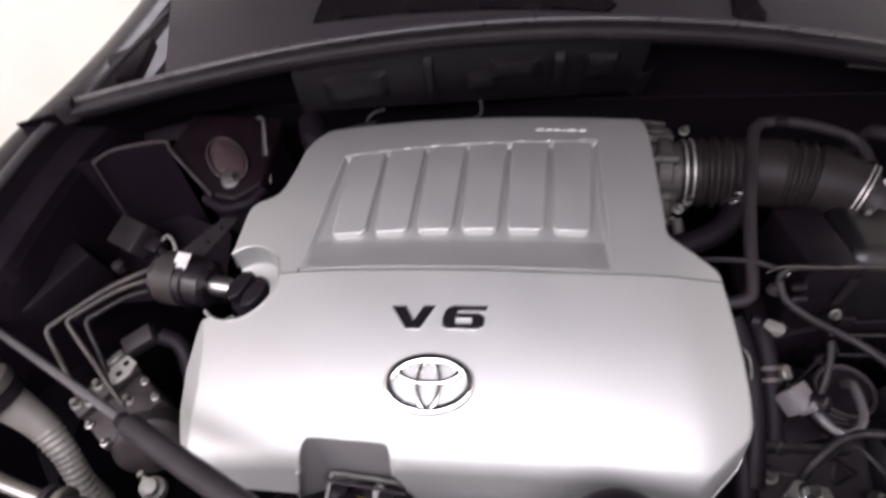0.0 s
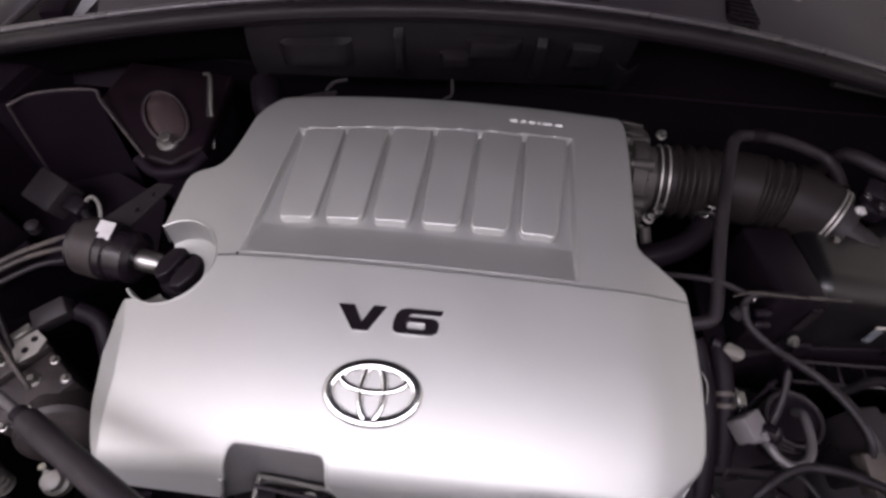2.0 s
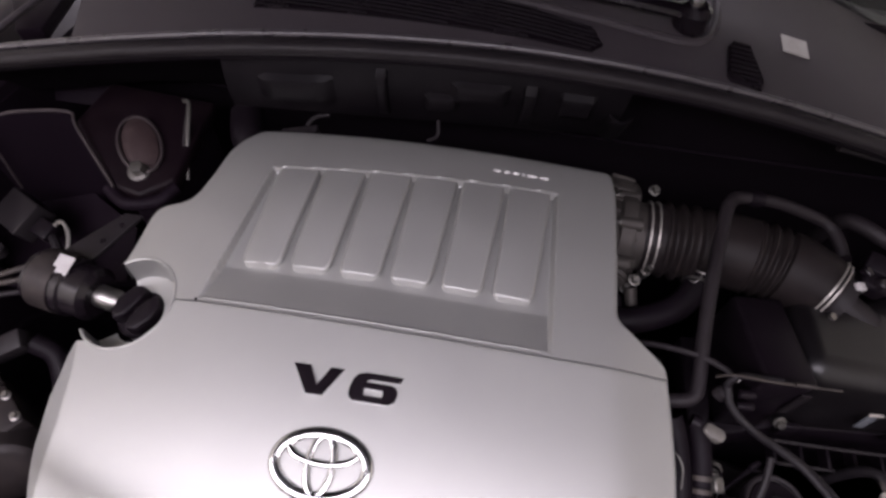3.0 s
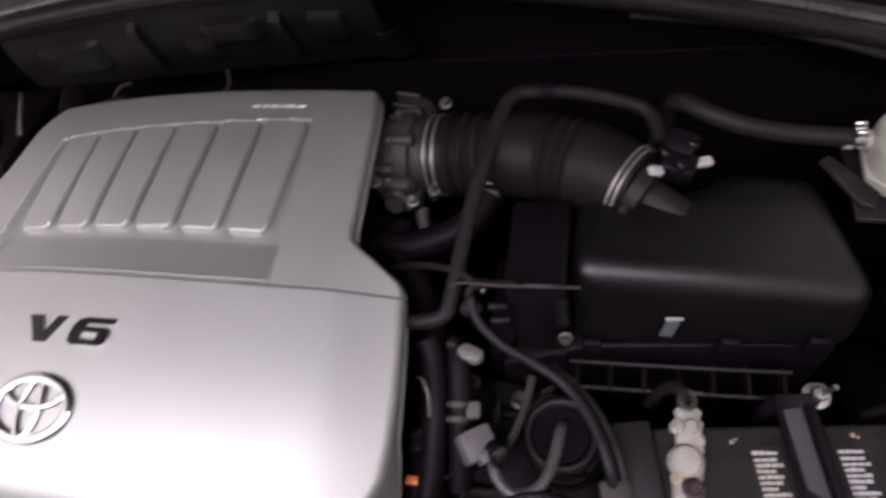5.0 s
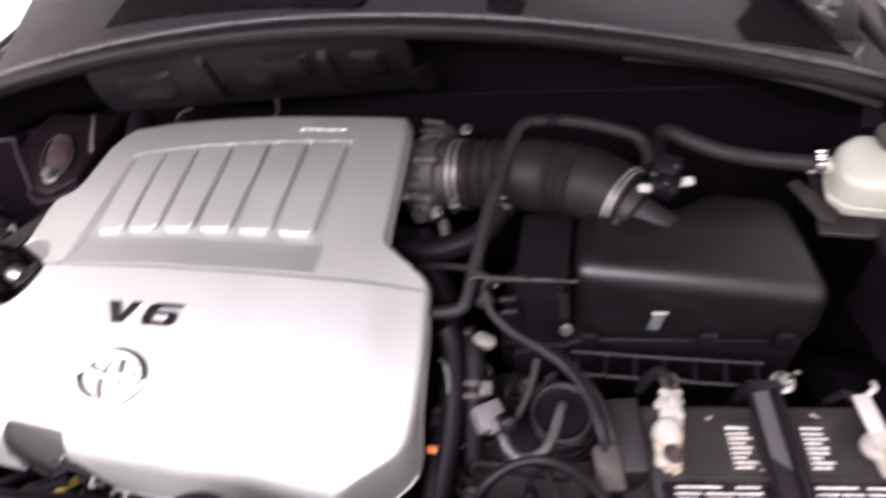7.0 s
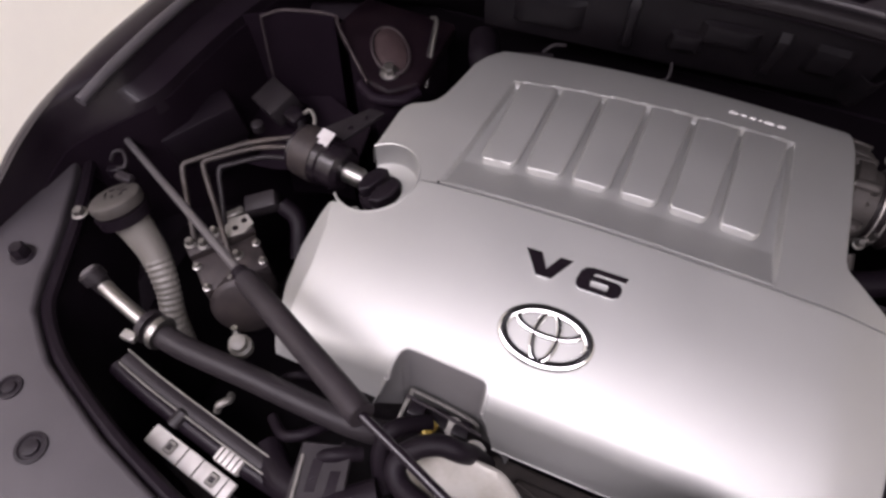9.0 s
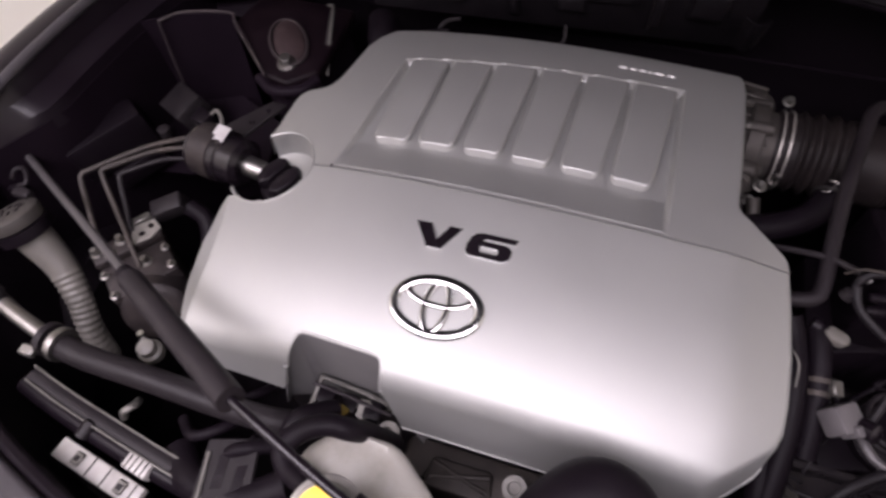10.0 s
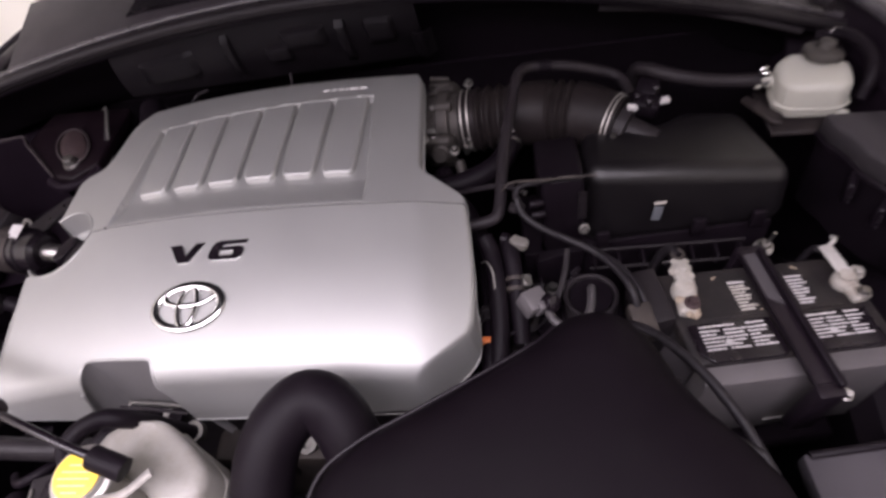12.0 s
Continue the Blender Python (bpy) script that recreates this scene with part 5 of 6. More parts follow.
part("worn_top", prism([(0.113, 0.070), (0.129, 0.058), (0.130, 0.136), (0.114, 0.134)], 0.0075, 0.0081, 0, 1, None, BM), cover_grey, holder, "worn grey patch")
part("bright_scratch", box(0.118, 0.160, -0.0235, -0.0222, -0.122, -0.119, 0, 1, None, BM), pale_strip, holder)
part("front_leg", box(0.108, 0.139, -0.056, -0.040, -0.075, 0.0075, 0.003, 2, None, BM), paint, holder)
part("front_bolt", hexbolt(BM @ Vector((0.144, -0.050, -0.004)), (0, -0.3, 1), 0.0050, 0.008), steel, holder, "bright bolt")
part("rear_leg", box(0.112, 0.150, 0.138, 0.150, -0.050, 0.0060, 0.003, 2, None, BM), paint, holder)
part("bolt", hexbolt(BM @ Vector((0.152, 0.149, 0.001)), (0, -0.2, 1), 0.0072, 0.008), steel, holder, "bright bolt")
part("bolt_washer", lathe(BM @ Vector((0.152, 0.149, -0.002)), (0, -0.2, 1), [(0, 0.004), (0, 0.0115), (0.002, 0.0115), (0.003, 0.004)], 24), beige_metal, holder, "round plated washer")
part("threaded_rod", tube([BM @ Vector((0.152, 0.153, -0.06)), BM @ Vector((0.152, 0.146, 0.030))], 0.0024, 8, 2), steel, holder)
tray = thing("battery_tray", "black plastic battery tray", "battery tray")
part("tray", box(-0.01, BW + 0.012, -0.03, BD + 0.01, -0.215, -0.19, 0.004, 1, None, BM), plastic, tray)
part("grey_shroud", box(0, 0.032, 0, 0.072, -0.09, 0, 0.004, 2, None, pose(0.506, -0.008, 0.822, 4, 0, 11)), plastic_grey, tray, "grey plastic shroud")

# ---- looms, pipes and small parts between engine and battery ----
loom = thing("wiring_loom", "dark taped wiring loom between engine and battery", "wiring loom")
part("trunk", tube([(0.374, 0.139, 0.872), (0.366, 0.145, 0.888), (0.374, 0.150, 0.900), (0.392, 0.148, 0.906), (0.410, 0.145, 0.912)], 0.0040, 10, 6), wire, loom)
part("trunk", tube([(0.366, 0.146, 0.886), (0.374, 0.128, 0.872), (0.398, 0.110, 0.862), (0.425, 0.100, 0.852), (0.455, 0.083, 0.846), (0.478, 0.053, 0.847), (0.491, 0.022, 0.844), (0.496, 0.002, 0.825)], 0.0046, 10, 6), wire, loom)
part("second_lead", tube([(0.440, 0.104, 0.838), (0.464, 0.086, 0.838), (0.486, 0.058, 0.840), (0.501, 0.024, 0.838), (0.505, 0.002, 0.822)], 0.0038, 10, 6), wire, loom)
part("upright_lead", tube([(0.424, 0.092, 0.842), (0.420, 0.070, 0.832), (0.412, 0.048, 0.820), (0.404, 0.034, 0.812)], 0.0040, 8, 5), plastic_grey, loom)
part("branch", tube([(0.262, 0.196, 0.842), (0.30, 0.193, 0.856), (0.342, 0.178, 0.876), (0.366, 0.163, 0.884), (0.378, 0.152, 0.886)], 0.0036, 8, 5), rubber_grey, loom)
part("bright_tip", tube([(0.374, 0.156, 0.886), (0.379, 0.151, 0.885)], 0.0036, 8, 2), steel, loom)
part("joint", lathe((0.362, 0.138, 0.868), (0.4, 0.3, 1), [(0, 0.004), (0.002, 0.0075), (0.010, 0.0075), (0.013, 0.004)], 16), plastic_grey, loom, "round dusty joint")
for q, way in (((0.382, 0.142, 0.874), (1, 0.1, 0)), ((0.384, 0.134, 0.862), (1, 0.05, 0.1))):
    part("lead_plug", lathe(q, way, [(0, 0.0035), (0.001, 0.005), (0.016, 0.005), (0.018, 0.0035)], 12), plastic, loom)
tangle = random.Random(5)
for k in range(11):
    x0, y0 = tangle.uniform(0.350, 0.440), tangle.uniform(-0.03, 0.11)
    pts = [(x0, y0, 0.765)]
    for i in range(4):
        pts.append((pts[-1][0] + tangle.uniform(-0.012, 0.026), pts[-1][1] + tangle.uniform(-0.030, 0.018), 0.776 + 0.012 * math.sin(i * 1.1 + k) + 0.0012 * k))
    part("thin_wire", tube(pts, tangle.uniform(0.0014, 0.0030), 8, 5), (rubber, wire, plastic)[k % 3], loom)
part("terminal_cover", box(-0.013, 0.013, -0.022, 0.020, -0.012, 0.012, 0.004, 2, None, pose(0.499, -0.004, 0.822, 10, 0, 10)), brown_cast, loom, "dusty plastic cable sleeve")
u_pipe = thing("bent_pipe", "U-bent grey pipe ending in a dusty grey plug", "pipe")
part("pipe", tube([(0.394, 0.034, 0.812), (0.396, 0.015, 0.822), (0.404, 0.001, 0.822), (0.418, -0.006, 0.822), (0.435, 0.002, 0.821), (0.445, 0.022, 0.818), (0.450, 0.055, 0.808), (0.451, 0.066, 0.790)], 0.0050, 12, 6), rod_grey, u_pipe)
part("plug", box(-0.016, 0.014, -0.014, 0.014, -0.012, 0.014, 0.004, 2, None, pose(0.379, 0.032, 0.820, 15, 15, 35)), worn_grey, u_pipe, "dusty grey plug")
part("plug_end", lathe((0.394, 0.028, 0.824), (0.6, -0.5, 0.5), [(0, 0.010), (0.014, 0.010), (0.016, 0.007)], 18), gloss_black, u_pipe)
part("plug_clip", box(-0.006, 0.007, -0.018, -0.008, -0.004, 0.018, 0.002, 2, None, pose(0.379, 0.032, 0.820, 15, 15, 35)), worn_grey, u_pipe)
horn = thing("mount_disc", "dark rubber engine mount with round steps", "engine mount")
part("disc", lathe((0.452, 0.052, 0.757), (0, -0.2, 1), [(0, 0.038), (0.012, 0.038), (0.015, 0.034), (0.011, 0.032), (0.011, 0.028), (0.016, 0.026), (0.013, 0.023), (0.013, 0.019), (0.018, 0.017), (0.020, 0.008)], 36), rubber, horn)
part("bracket", box(-0.05, 0.05, -0.03, 0.03, -0.02, 0.0, 0.004, 2, None, pose(0.43, 0.045, 0.752, 0, 0, 15)), rubber, horn)
pump = thing("gearbox_casting", "dirty cast gearbox housing with ribs and bolts", "gearbox")
part("casting", prism([(0.335, -0.10), (0.47, -0.09), (0.50, 0.10), (0.38, 0.13), (0.335, 0.11)], 0.58, 0.735, 0.012, 3), cast_dark, pump)
part("rib", box(0.345, 0.46, 0.00, 0.010, 0.73, 0.752, 0.003, 1), cast_dark, pump)
part("rib", box(0.345, 0.47, 0.08, 0.088, 0.73, 0.752, 0.003, 1), cast_dark, pump)
part("boss", lathe((0.37, 0.055, 0.72), (0, 0, 1), [(0, 0.022), (0.03, 0.020), (0.034, 0.012)], 22), cast_dark, pump)
for q in ((0.352, 0.112, 0.752), (0.36, -0.03, 0.748), (0.405, 0.10, 0.748), (0.47, -0.05, 0.745)):
    part("bolt", hexbolt(q, (0, 0, 1), 0.007, 0.008), steel, pump)
plug_a = thing("sensor_plug", "small pale sensor plug on the engine side", "sensor plug")
part("plug", prism([(-0.013, -0.006), (-0.004, -0.009), (0.010, -0.007), (0.013, 0.000), (0.009, 0.007), (-0.010, 0.006)], -0.006, 0.007, 0.003, 2, None, pose(0.366, 0.108, 0.842, 0, 10, -22)), white_neck, plug_a)
part("collar", lathe((0.352, 0.115, 0.842), (-0.9, 0.35, 0), [(0, 0.008), (0.008, 0.008)], 12), plastic, plug_a)
hoses_side = thing("coolant_hose", "black coolant hose with a ribbed collar and orange tag", "hose")
part("hose", tube([(0.262, 0.26, 0.83), (0.266, 0.225, 0.828), (0.295, 0.19, 0.815), (0.318, 0.13, 0.80), (0.325, 0.06, 0.785), (0.325, -0.01, 0.78), (0.325, -0.06, 0.76)], 0.0135, 14, 6), rubber, hoses_side)
part("collar", lathe((0.3235, 0.045, 0.784), (0.02, -1, 0), [(0, 0.014), (0, 0.017), (0.006, 0.017), (0.008, 0.0145), (0.012, 0.017), (0.02, 0.017), (0.02, 0.014)], 22), plastic_grey, hoses_side)
part("upper_hose", tube([(0.322, 0.118, 0.845), (0.330, 0.100, 0.835), (0.336, 0.060, 0.822), (0.337, 0.010, 0.800), (0.332, -0.050, 0.770)], 0.0120, 14, 6), rubber, hoses_side)
part("upper_hose", tube([(0.352, 0.116, 0.838), (0.356, 0.090, 0.832), (0.360, 0.050, 0.812), (0.362, 0.0, 0.780)], 0.0110, 14, 6), rubber, hoses_side)
for y, z in ((0.068, 0.8225), (0.056, 0.8175)):
    part("clamp", lathe((0.358, y, z), (0.05, -1, -0.35), [(0, 0.0112), (0, 0.0126), (0.005, 0.0126), (0.005, 0.0112)], 24), brown_cast, hoses_side, "dull wire clamp")
part("clamp_screw", box(-0.006, 0.006, -0.008, 0.008, -0.004, 0.005, 0.0015, 1, None, pose(0.372, 0.060, 0.826, 10, 20, 10)), cast, hoses_side, "bright clamp screw")
part("clip_wire", tube([(0.318, 0.082, 0.840), (0.325, 0.078, 0.846), (0.332, 0.066, 0.842), (0.334, 0.048, 0.828)], 0.0012, 6, 5), cast, hoses_side, "thin wire clip")
part("orange_tag", box(0.312, 0.326, -0.005, 0.003, 0.782, 0.7965, 0.002, 2), orange, hoses_side, "orange tape band")
bolt_lug = thing("earth_lug", "bright bolt on a steel lug", "bolt")
part("lug", prism([(0.335, -0.075), (0.365, -0.082), (0.385, -0.09), (0.38, -0.065), (0.35, -0.058)], 0.826, 0.832, 0.001, 1), steel, bolt_lug)
part("bolt", hexbolt((0.360, -0.072, 0.832), (0, 0, 1), 0.0075, 0.012), chrome, bolt_lug)

# ---- engine block under the cover ----
engine = thing("engine_block", "dark dirty cast engine block under the cover", "engine")
part("block", prism([(-0.24, -0.05), (0.23, -0.062), (0.27, 0.0), (0.23, 0.31), (-0.17, 0.32), (-0.27, 0.18)], 0.42, 0.785, 0.01, 2), cast_dark, engine)
part("front_casting", prism([(-0.03, -0.125), (0.235, -0.125), (0.235, -0.082), (-0.03, -0.082)], 0.60, 0.742, 0.008, 2), brown_cast, engine, "ribbed front casting")
part("cast_pocket", prism([(0.0, -0.132), (0.075, -0.132), (0.07, -0.10), (0.005, -0.10)], 0.70, 0.752, 0.004, 2), brown_cast, engine)
for k, q in enumerate(((-0.047, -0.096, 0.772), (0.095, -0.105, 0.750), (0.21, -0.105, 0.752))):
    part("cast_lug", lathe(Vector(q) - Vector((0, 0, 0.01)), (0, -0.25, 1), [(0, 0.013), (0.012, 0.013), (0.012, 0.007), (0.004, 0.0065)], 22), cast, engine)
part("bracket_strap", tube([(0.165, -0.104, 0.755), (0.19, -0.100, 0.764), (0.235, -0.098, 0.764), (0.262, -0.088, 0.764)], 0.0030, 8, 4), steel, engine, "bright steel rim")
part("bracket_plate", prism([(0.17, -0.122), (0.225, -0.125), (0.245, -0.10), (0.19, -0.098)], 0.752, 0.757, 0.001, 1), steel, engine)
part("intake_runner", box(-0.155, -0.045, -0.045, 0.02, 0.70, 0.800, 0.006, 2), cast_dark, engine)
for k in range(3):
    part("terminal_block", box(-0.130 + k * 0.026, -0.110 + k * 0.026, -0.094, -0.074, 0.775, 0.797 - 0.004 * k, 0.003, 2), plastic, engine)
for a, c in (((0.006, -0.122), (0.068, -0.106)), ((0.006, -0.106), (0.068, -0.122))):
    part("cross_rib", tube([(a[0], a[1], 0.752), (c[0], c[1], 0.752)], 0.0028, 8, 2), brown_cast, engine)
part("terminal_frame", tube([(-0.136, -0.098, 0.782), (-0.134, -0.070, 0.790), (-0.128, -0.066, 0.791), (-0.060, -0.072, 0.788), (-0.052, -0.078, 0.780)], 0.0028, 8, 5), cast, engine, "dull metal frame")
part("terminal_ring", lathe((-0.078, -0.084, 0.782), (0.1, -0.3, 1), [(0, 0.0065), (0, 0.0105), (0.006, 0.0105), (0.006, 0.0065)], 18), cast, engine)
part("terminal_rim", tube([(-0.135, -0.078, 0.803), (-0.09, -0.082, 0.803), (-0.045, -0.086, 0.797)], 0.0022, 8, 4), cast_dark, engine)
part("yellow_tag", box(-0.007, 0.006, -0.003, 0.003, -0.014, 0.012, 0.002, 1, None, pose(-0.099, -0.101, 0.800, 50, 0, -20)), old_yellow, engine, "small yellow tag")
part("cable", tube([(-0.10, -0.095, 0.80), (-0.13, -0.12, 0.815), (-0.135, -0.145, 0.80), (-0.12, -0.17, 0.77)], 0.010, 10, 5), rubber, engine)
part("cable", tube([(-0.075, -0.10, 0.795), (-0.07, -0.13, 0.79), (-0.09, -0.16, 0.78)], 0.006, 10, 5), rubber, engine)
part("lift_bracket", prism([(-0.176, 0.392), (-0.132, 0.408), (-0.130, 0.398), (-0.140, 0.372), (-0.172, 0.368)], 0.885, 0.903, 0.002, 1), cast_dark, engine, "dull steel lifting eye")
part("lift_hook", tube([(-0.145, 0.40, 0.905), (-0.135, 0.41, 0.912), (-0.118, 0.415, 0.914)], 0.0026, 8, 4), rubber_grey, engine)
part("rear_cable", tube([(-0.24, 0.43, 0.88), (-0.225, 0.39, 0.875), (-0.20, 0.37, 0.86), (-0.20, 0.34, 0.83)], 0.022, 14, 5), rubber, engine)
part("rear_lead", tube([(-0.10, 0.40, 0.87), (0.0, 0.41, 0.88), (0.1, 0.405, 0.875), (0.2, 0.40, 0.87)], 0.008, 8, 4), rubber, engine)

# ---- upper radiator hose, filler neck, radiator cap ----
rad_hose = thing("radiator_hose", "fat black radiator hose bent over the front", "radiator hose")
part("hose", tube([(0.118, -0.272, 0.79), (0.112, -0.222, 0.858), (0.122, -0.168, 0.898), (0.150, -0.132, 0.912), (0.178, -0.133, 0.906), (0.201, -0.163, 0.878), (0.212, -0.205, 0.83), (0.212, -0.245, 0.76)], 0.030, 20, 6), rubber, rad_hose)
part("hose_clamp", lathe((0.114, -0.248, 0.822), (0, -0.6, -0.8), [(0, 0.030), (0, 0.0325), (0.010, 0.0325), (0.010, 0.030)], 30), steel, rad_hose, "steel clamp")
part("clamp_screw", box(0.078, 0.095, -0.252, -0.236, 0.828, 0.838, 0.002, 1), chrome, rad_hose)
neck = thing("coolant_filler_neck", "aged white plastic coolant filler tank", "coolant tank")
tank_plan = [(-0.098, -0.174), (-0.094, -0.152), (-0.076, -0.137), (-0.050, -0.131), (-0.010, -0.130), (0.028, -0.158), (0.054, -0.180), (0.056, -0.210), (0.008, -0.228), (-0.002, -0.206), (-0.034, -0.190), (-0.080, -0.198)]
part("body", prism(tank_plan, 0.74, 0.890, 0.012, 3, zf=lambda x, y: 0.12 * min(0.0, y + 0.165) - 0.10 * max(0.0, x - 0.02) - 0.45 * max(0.0, -0.050 - x)), tank_white, neck, "milky plastic body")
part("body_seam", prism([(0.004 + (x - 0.004) * 1.03, -0.176 + (y + 0.176) * 1.04) for x, y in tank_plan], 0.835, 0.839, 0.001, 1), tank_white, neck)
tag_m = pose(0.040, -0.2245, 0.862, 52, 0, 8)
part("warning_tag", box(-0.018, 0.018, -0.009, 0.009, 0.0, 0.0012, 0.0004, 1, None, tag_m), lime, neck, "yellow-green warning sticker")
part("tag_print", box(-0.016, -0.003, -0.007, 0.007, 0.0012, 0.0018, 0, 1, None, tag_m), plastic, neck)
cp = Vector((-0.034, -0.206, 0.926))
cap_t = part("filler_cap", lathe(cp, (0.05, -0.12, 1), [(0, 0.022), (0.006, 0.027), (0.008, 0.030), (0.0105, 0.029), (0.012, 0.0245), (0.016, 0.0225), (0.017, 0.01)], 36), beige_metal, neck, "plated metal cap")
part("label_disc", lathe(cp + Vector((0.001, -0.002, 0.0172)), (0.05, -0.12, 1), [(0, 0.0213), (0.0010, 0.0213), (0.0014, 0.019)], 32), yellow, cap_t, "yellow warning label")
for r in range(5):
    w = (0.008, 0.014, 0.016, 0.014, 0.008)[r]
    part("print_bar", box(-w, w, -0.0006, 0.0006, 0, 0.0004, 0, 1, None, Matrix.Translation(cp + Vector((0.001, 0.006 - r * 0.0058, 0.0196 - 0.12 * (r - 2) * 0.0058)))), dim_label, cap_t)
part("cap_neck", lathe(cp - Vector((0, 0, 0.15)), (0.0, -0.02, 1), [(0, 0.024), (0.12, 0.017), (0.136, 0.018), (0.138, 0.023), (0.149, 0.023)], 24), tank_white, cap_t)
part("ear", tube([cp + Vector((0.022, -0.022, 0.010)), cp + Vector((0.05, -0.018, 0.014)), cp + Vector((0.075, 0.0, 0.020))], 0.005, 8, 4, flat=0.5), beige_metal, cap_t)
over = thing("overflow_hose", "thin black overflow hose by the radiator cap", "hose")
part("hose", tube([(-0.030, -0.112, 0.80), (-0.042, -0.126, 0.868), (-0.052, -0.134, 0.895), (-0.070, -0.137, 0.902), (-0.090, -0.148, 0.900), (-0.100, -0.166, 0.896), (-0.088, -0.180, 0.894), (-0.058, -0.190, 0.904)], 0.0098, 12, 6), rubber, over)
part("hose_low", tube([(-0.12, -0.18, 0.79), (-0.16, -0.205, 0.785), (-0.22, -0.205, 0.775), (-0.26, -0.18, 0.76)], 0.018, 12, 6), rubber, over)

# ---- front intake duct ----
duct = thing("front_air_duct", "large matt black plastic air inlet duct at the front", "air duct")
rows = []
for y, xl, xr, z in ((-0.091, 0.404, 0.458, 0.974), (-0.099, 0.397, 0.466, 0.984), (-0.117, 0.379, 0.473, 0.988), (-0.143, 0.335, 0.483, 0.988), (-0.171, 0.283, 0.502, 0.986), (-0.195, 0.238, 0.524, 0.984), (-0.22, 0.208, 0.543, 0.980), (-0.26, 0.195, 0.560, 0.972), (-0.32, 0.185, 0.575, 0.955), (-0.42, 0.18, 0.59, 0.92)):
    row = [(xl - 0.012, y + 0.004, z - 0.15), (xl - 0.006, y + 0.002, z - 0.02)]
    row += [(xl + (xr - xl) * u, y, z + 0.010 * math.sin(math.pi * u) - 0.008 * (abs(2 * u - 1) ** 6) - 0.012 * max(0.0, (u - 0.6) / 0.4) ** 2) for u in np.linspace(0, 1, 22)]
    row += [(xr + 0.010, y + 0.002, z - 0.035), (xr + 0.020, y + 0.004, z - 0.15)]
    rows.append(row)
rows.insert(0, [(x, -0.084, z - 0.12) for x, y, z in rows[0]])
part("shell", sheet(rows, 0.003), duct_black, duct, "smooth matt black shell", 60)
part("edge_ridge", tube([(0.397, -0.101, 0.980), (0.379, -0.118, 0.984), (0.335, -0.144, 0.984), (0.283, -0.172, 0.982), (0.238, -0.196, 0.980), (0.208, -0.221, 0.976), (0.195, -0.26, 0.968)], 0.0018, 8, 4), plastic, duct)
cables = thing("looped_cables", "black cables looping round the air duct", "cables")
part("cable", tube([(0.372, -0.050, 0.79), (0.385, -0.032, 0.812), (0.412, -0.012, 0.822), (0.441, -0.006, 0.826), (0.470, -0.018, 0.845), (0.498, -0.044, 0.866), (0.530, -0.085, 0.872), (0.558, -0.135, 0.866), (0.580, -0.185, 0.85)], 0.0052, 10, 6), wire, cables)
part("cable", tube([(0.492, -0.046, 0.850), (0.490, -0.085, 0.862), (0.500, -0.118, 0.868), (0.530, -0.148, 0.872), (0.568, -0.172, 0.866)], 0.0054, 10, 6), wire, cables)
part("clip_stub", box(0.498, 0.520, -0.096, -0.090, 0.850, 0.856, 0.0015, 1), plastic_grey, cables)
right_fascia = thing("radiator_top_cover", "grainy grey plastic cover over the front", "plastic cover")
part("panel", prism([(0.612, -0.160), (0.70, -0.147), (0.86, -0.121), (0.86, -0.50), (0.67, -0.50), (0.620, -0.27)], 0.81, 0.836, 0.006, 2), cover_grey, right_fascia)
part("raised_rim", tube([(0.618, -0.163, 0.837), (0.70, -0.152, 0.838), (0.85, -0.127, 0.837)], 0.004, 8, 4), plastic, right_fascia)
part("push_clip", lathe((0.79, -0.18, 0.836), (0, 0, 1), [(0, 0.011), (0.002, 0.011), (0.0024, 0.008), (0.001, 0.007), (0.003, 0.005), (0.0034, 0.001)], 20), plastic, right_fascia, "round push clip")
part("drop_edge", box(0.630, 0.70, -0.174, -0.160, 0.765, 0.812, 0.004, 2), plastic, right_fascia)

ribbed = thing("ribbed_drain_hose", "dark ribbed plastic hose standing among the cables", "hose")
part("core", tube([(0.452, 0.056, 0.66), (0.451, 0.057, 0.72), (0.450, 0.058, 0.788)], 0.026, 24, 3), plastic, ribbed)
for k in range(8):
    part("rib", tube([(0.450 + 0.031 * math.cos(t), 0.058 + 0.031 * math.sin(t), 0.715 + 0.0105 * k) for t in np.linspace(0, 2 * math.pi, 29)], 0.0034, 8, 0), rubber_grey, ribbed)

# ---- left side: brake unit, pipes, canister, tower ----
canister = thing("fuel_damper_canister", "black cylinder with a bright steel end and paper tag", "canister")
ca, cb = Vector((-0.398, 0.160, 0.852)), Vector((-0.318, 0.146, 0.852))
cw = cb - ca
part("body", lathe(ca, cw, [(0, 0.026), (0.004, 0.033), (0.050, 0.034), (0.052, 0.031), (0.074, 0.031), (0.080, 0.024)], 36), gloss_black, canister)
part("steel_band", lathe(ca, cw, [(0.010, 0.0335), (0.010, 0.0352), (0.040, 0.0352), (0.040, 0.0335)], 36), oily_metal, canister, "dull steel band")
part("steel_end", lathe(cb - cw.normalized() * 0.004, cw, [(0, 0.013), (0.024, 0.013), (0.030, 0.010), (0.031, 0.004)], 26), steel, canister, "bright steel end")
part("paper_tag", box(-0.010, 0.010, -0.011, 0.011, 0.0, 0.0012, 0.0004, 1, None, Matrix.Translation((-0.353, 0.160, 0.8866)) @ pose(0, 0, 0, 12, 0, -10)), white_label, canister, "small white tag")
brake_unit = thing("brake_control_unit", "dirty aluminium brake control block with steel pipes", "brake unit")
AM = pose(-0.432, 0.012, 0.745, 0, 0, 52)
part("block", box(-0.046, 0.040, -0.046, 0.036, -0.06, 0.042, 0.006, 2, None, AM), oily_metal, brake_unit, "dirty aluminium block")
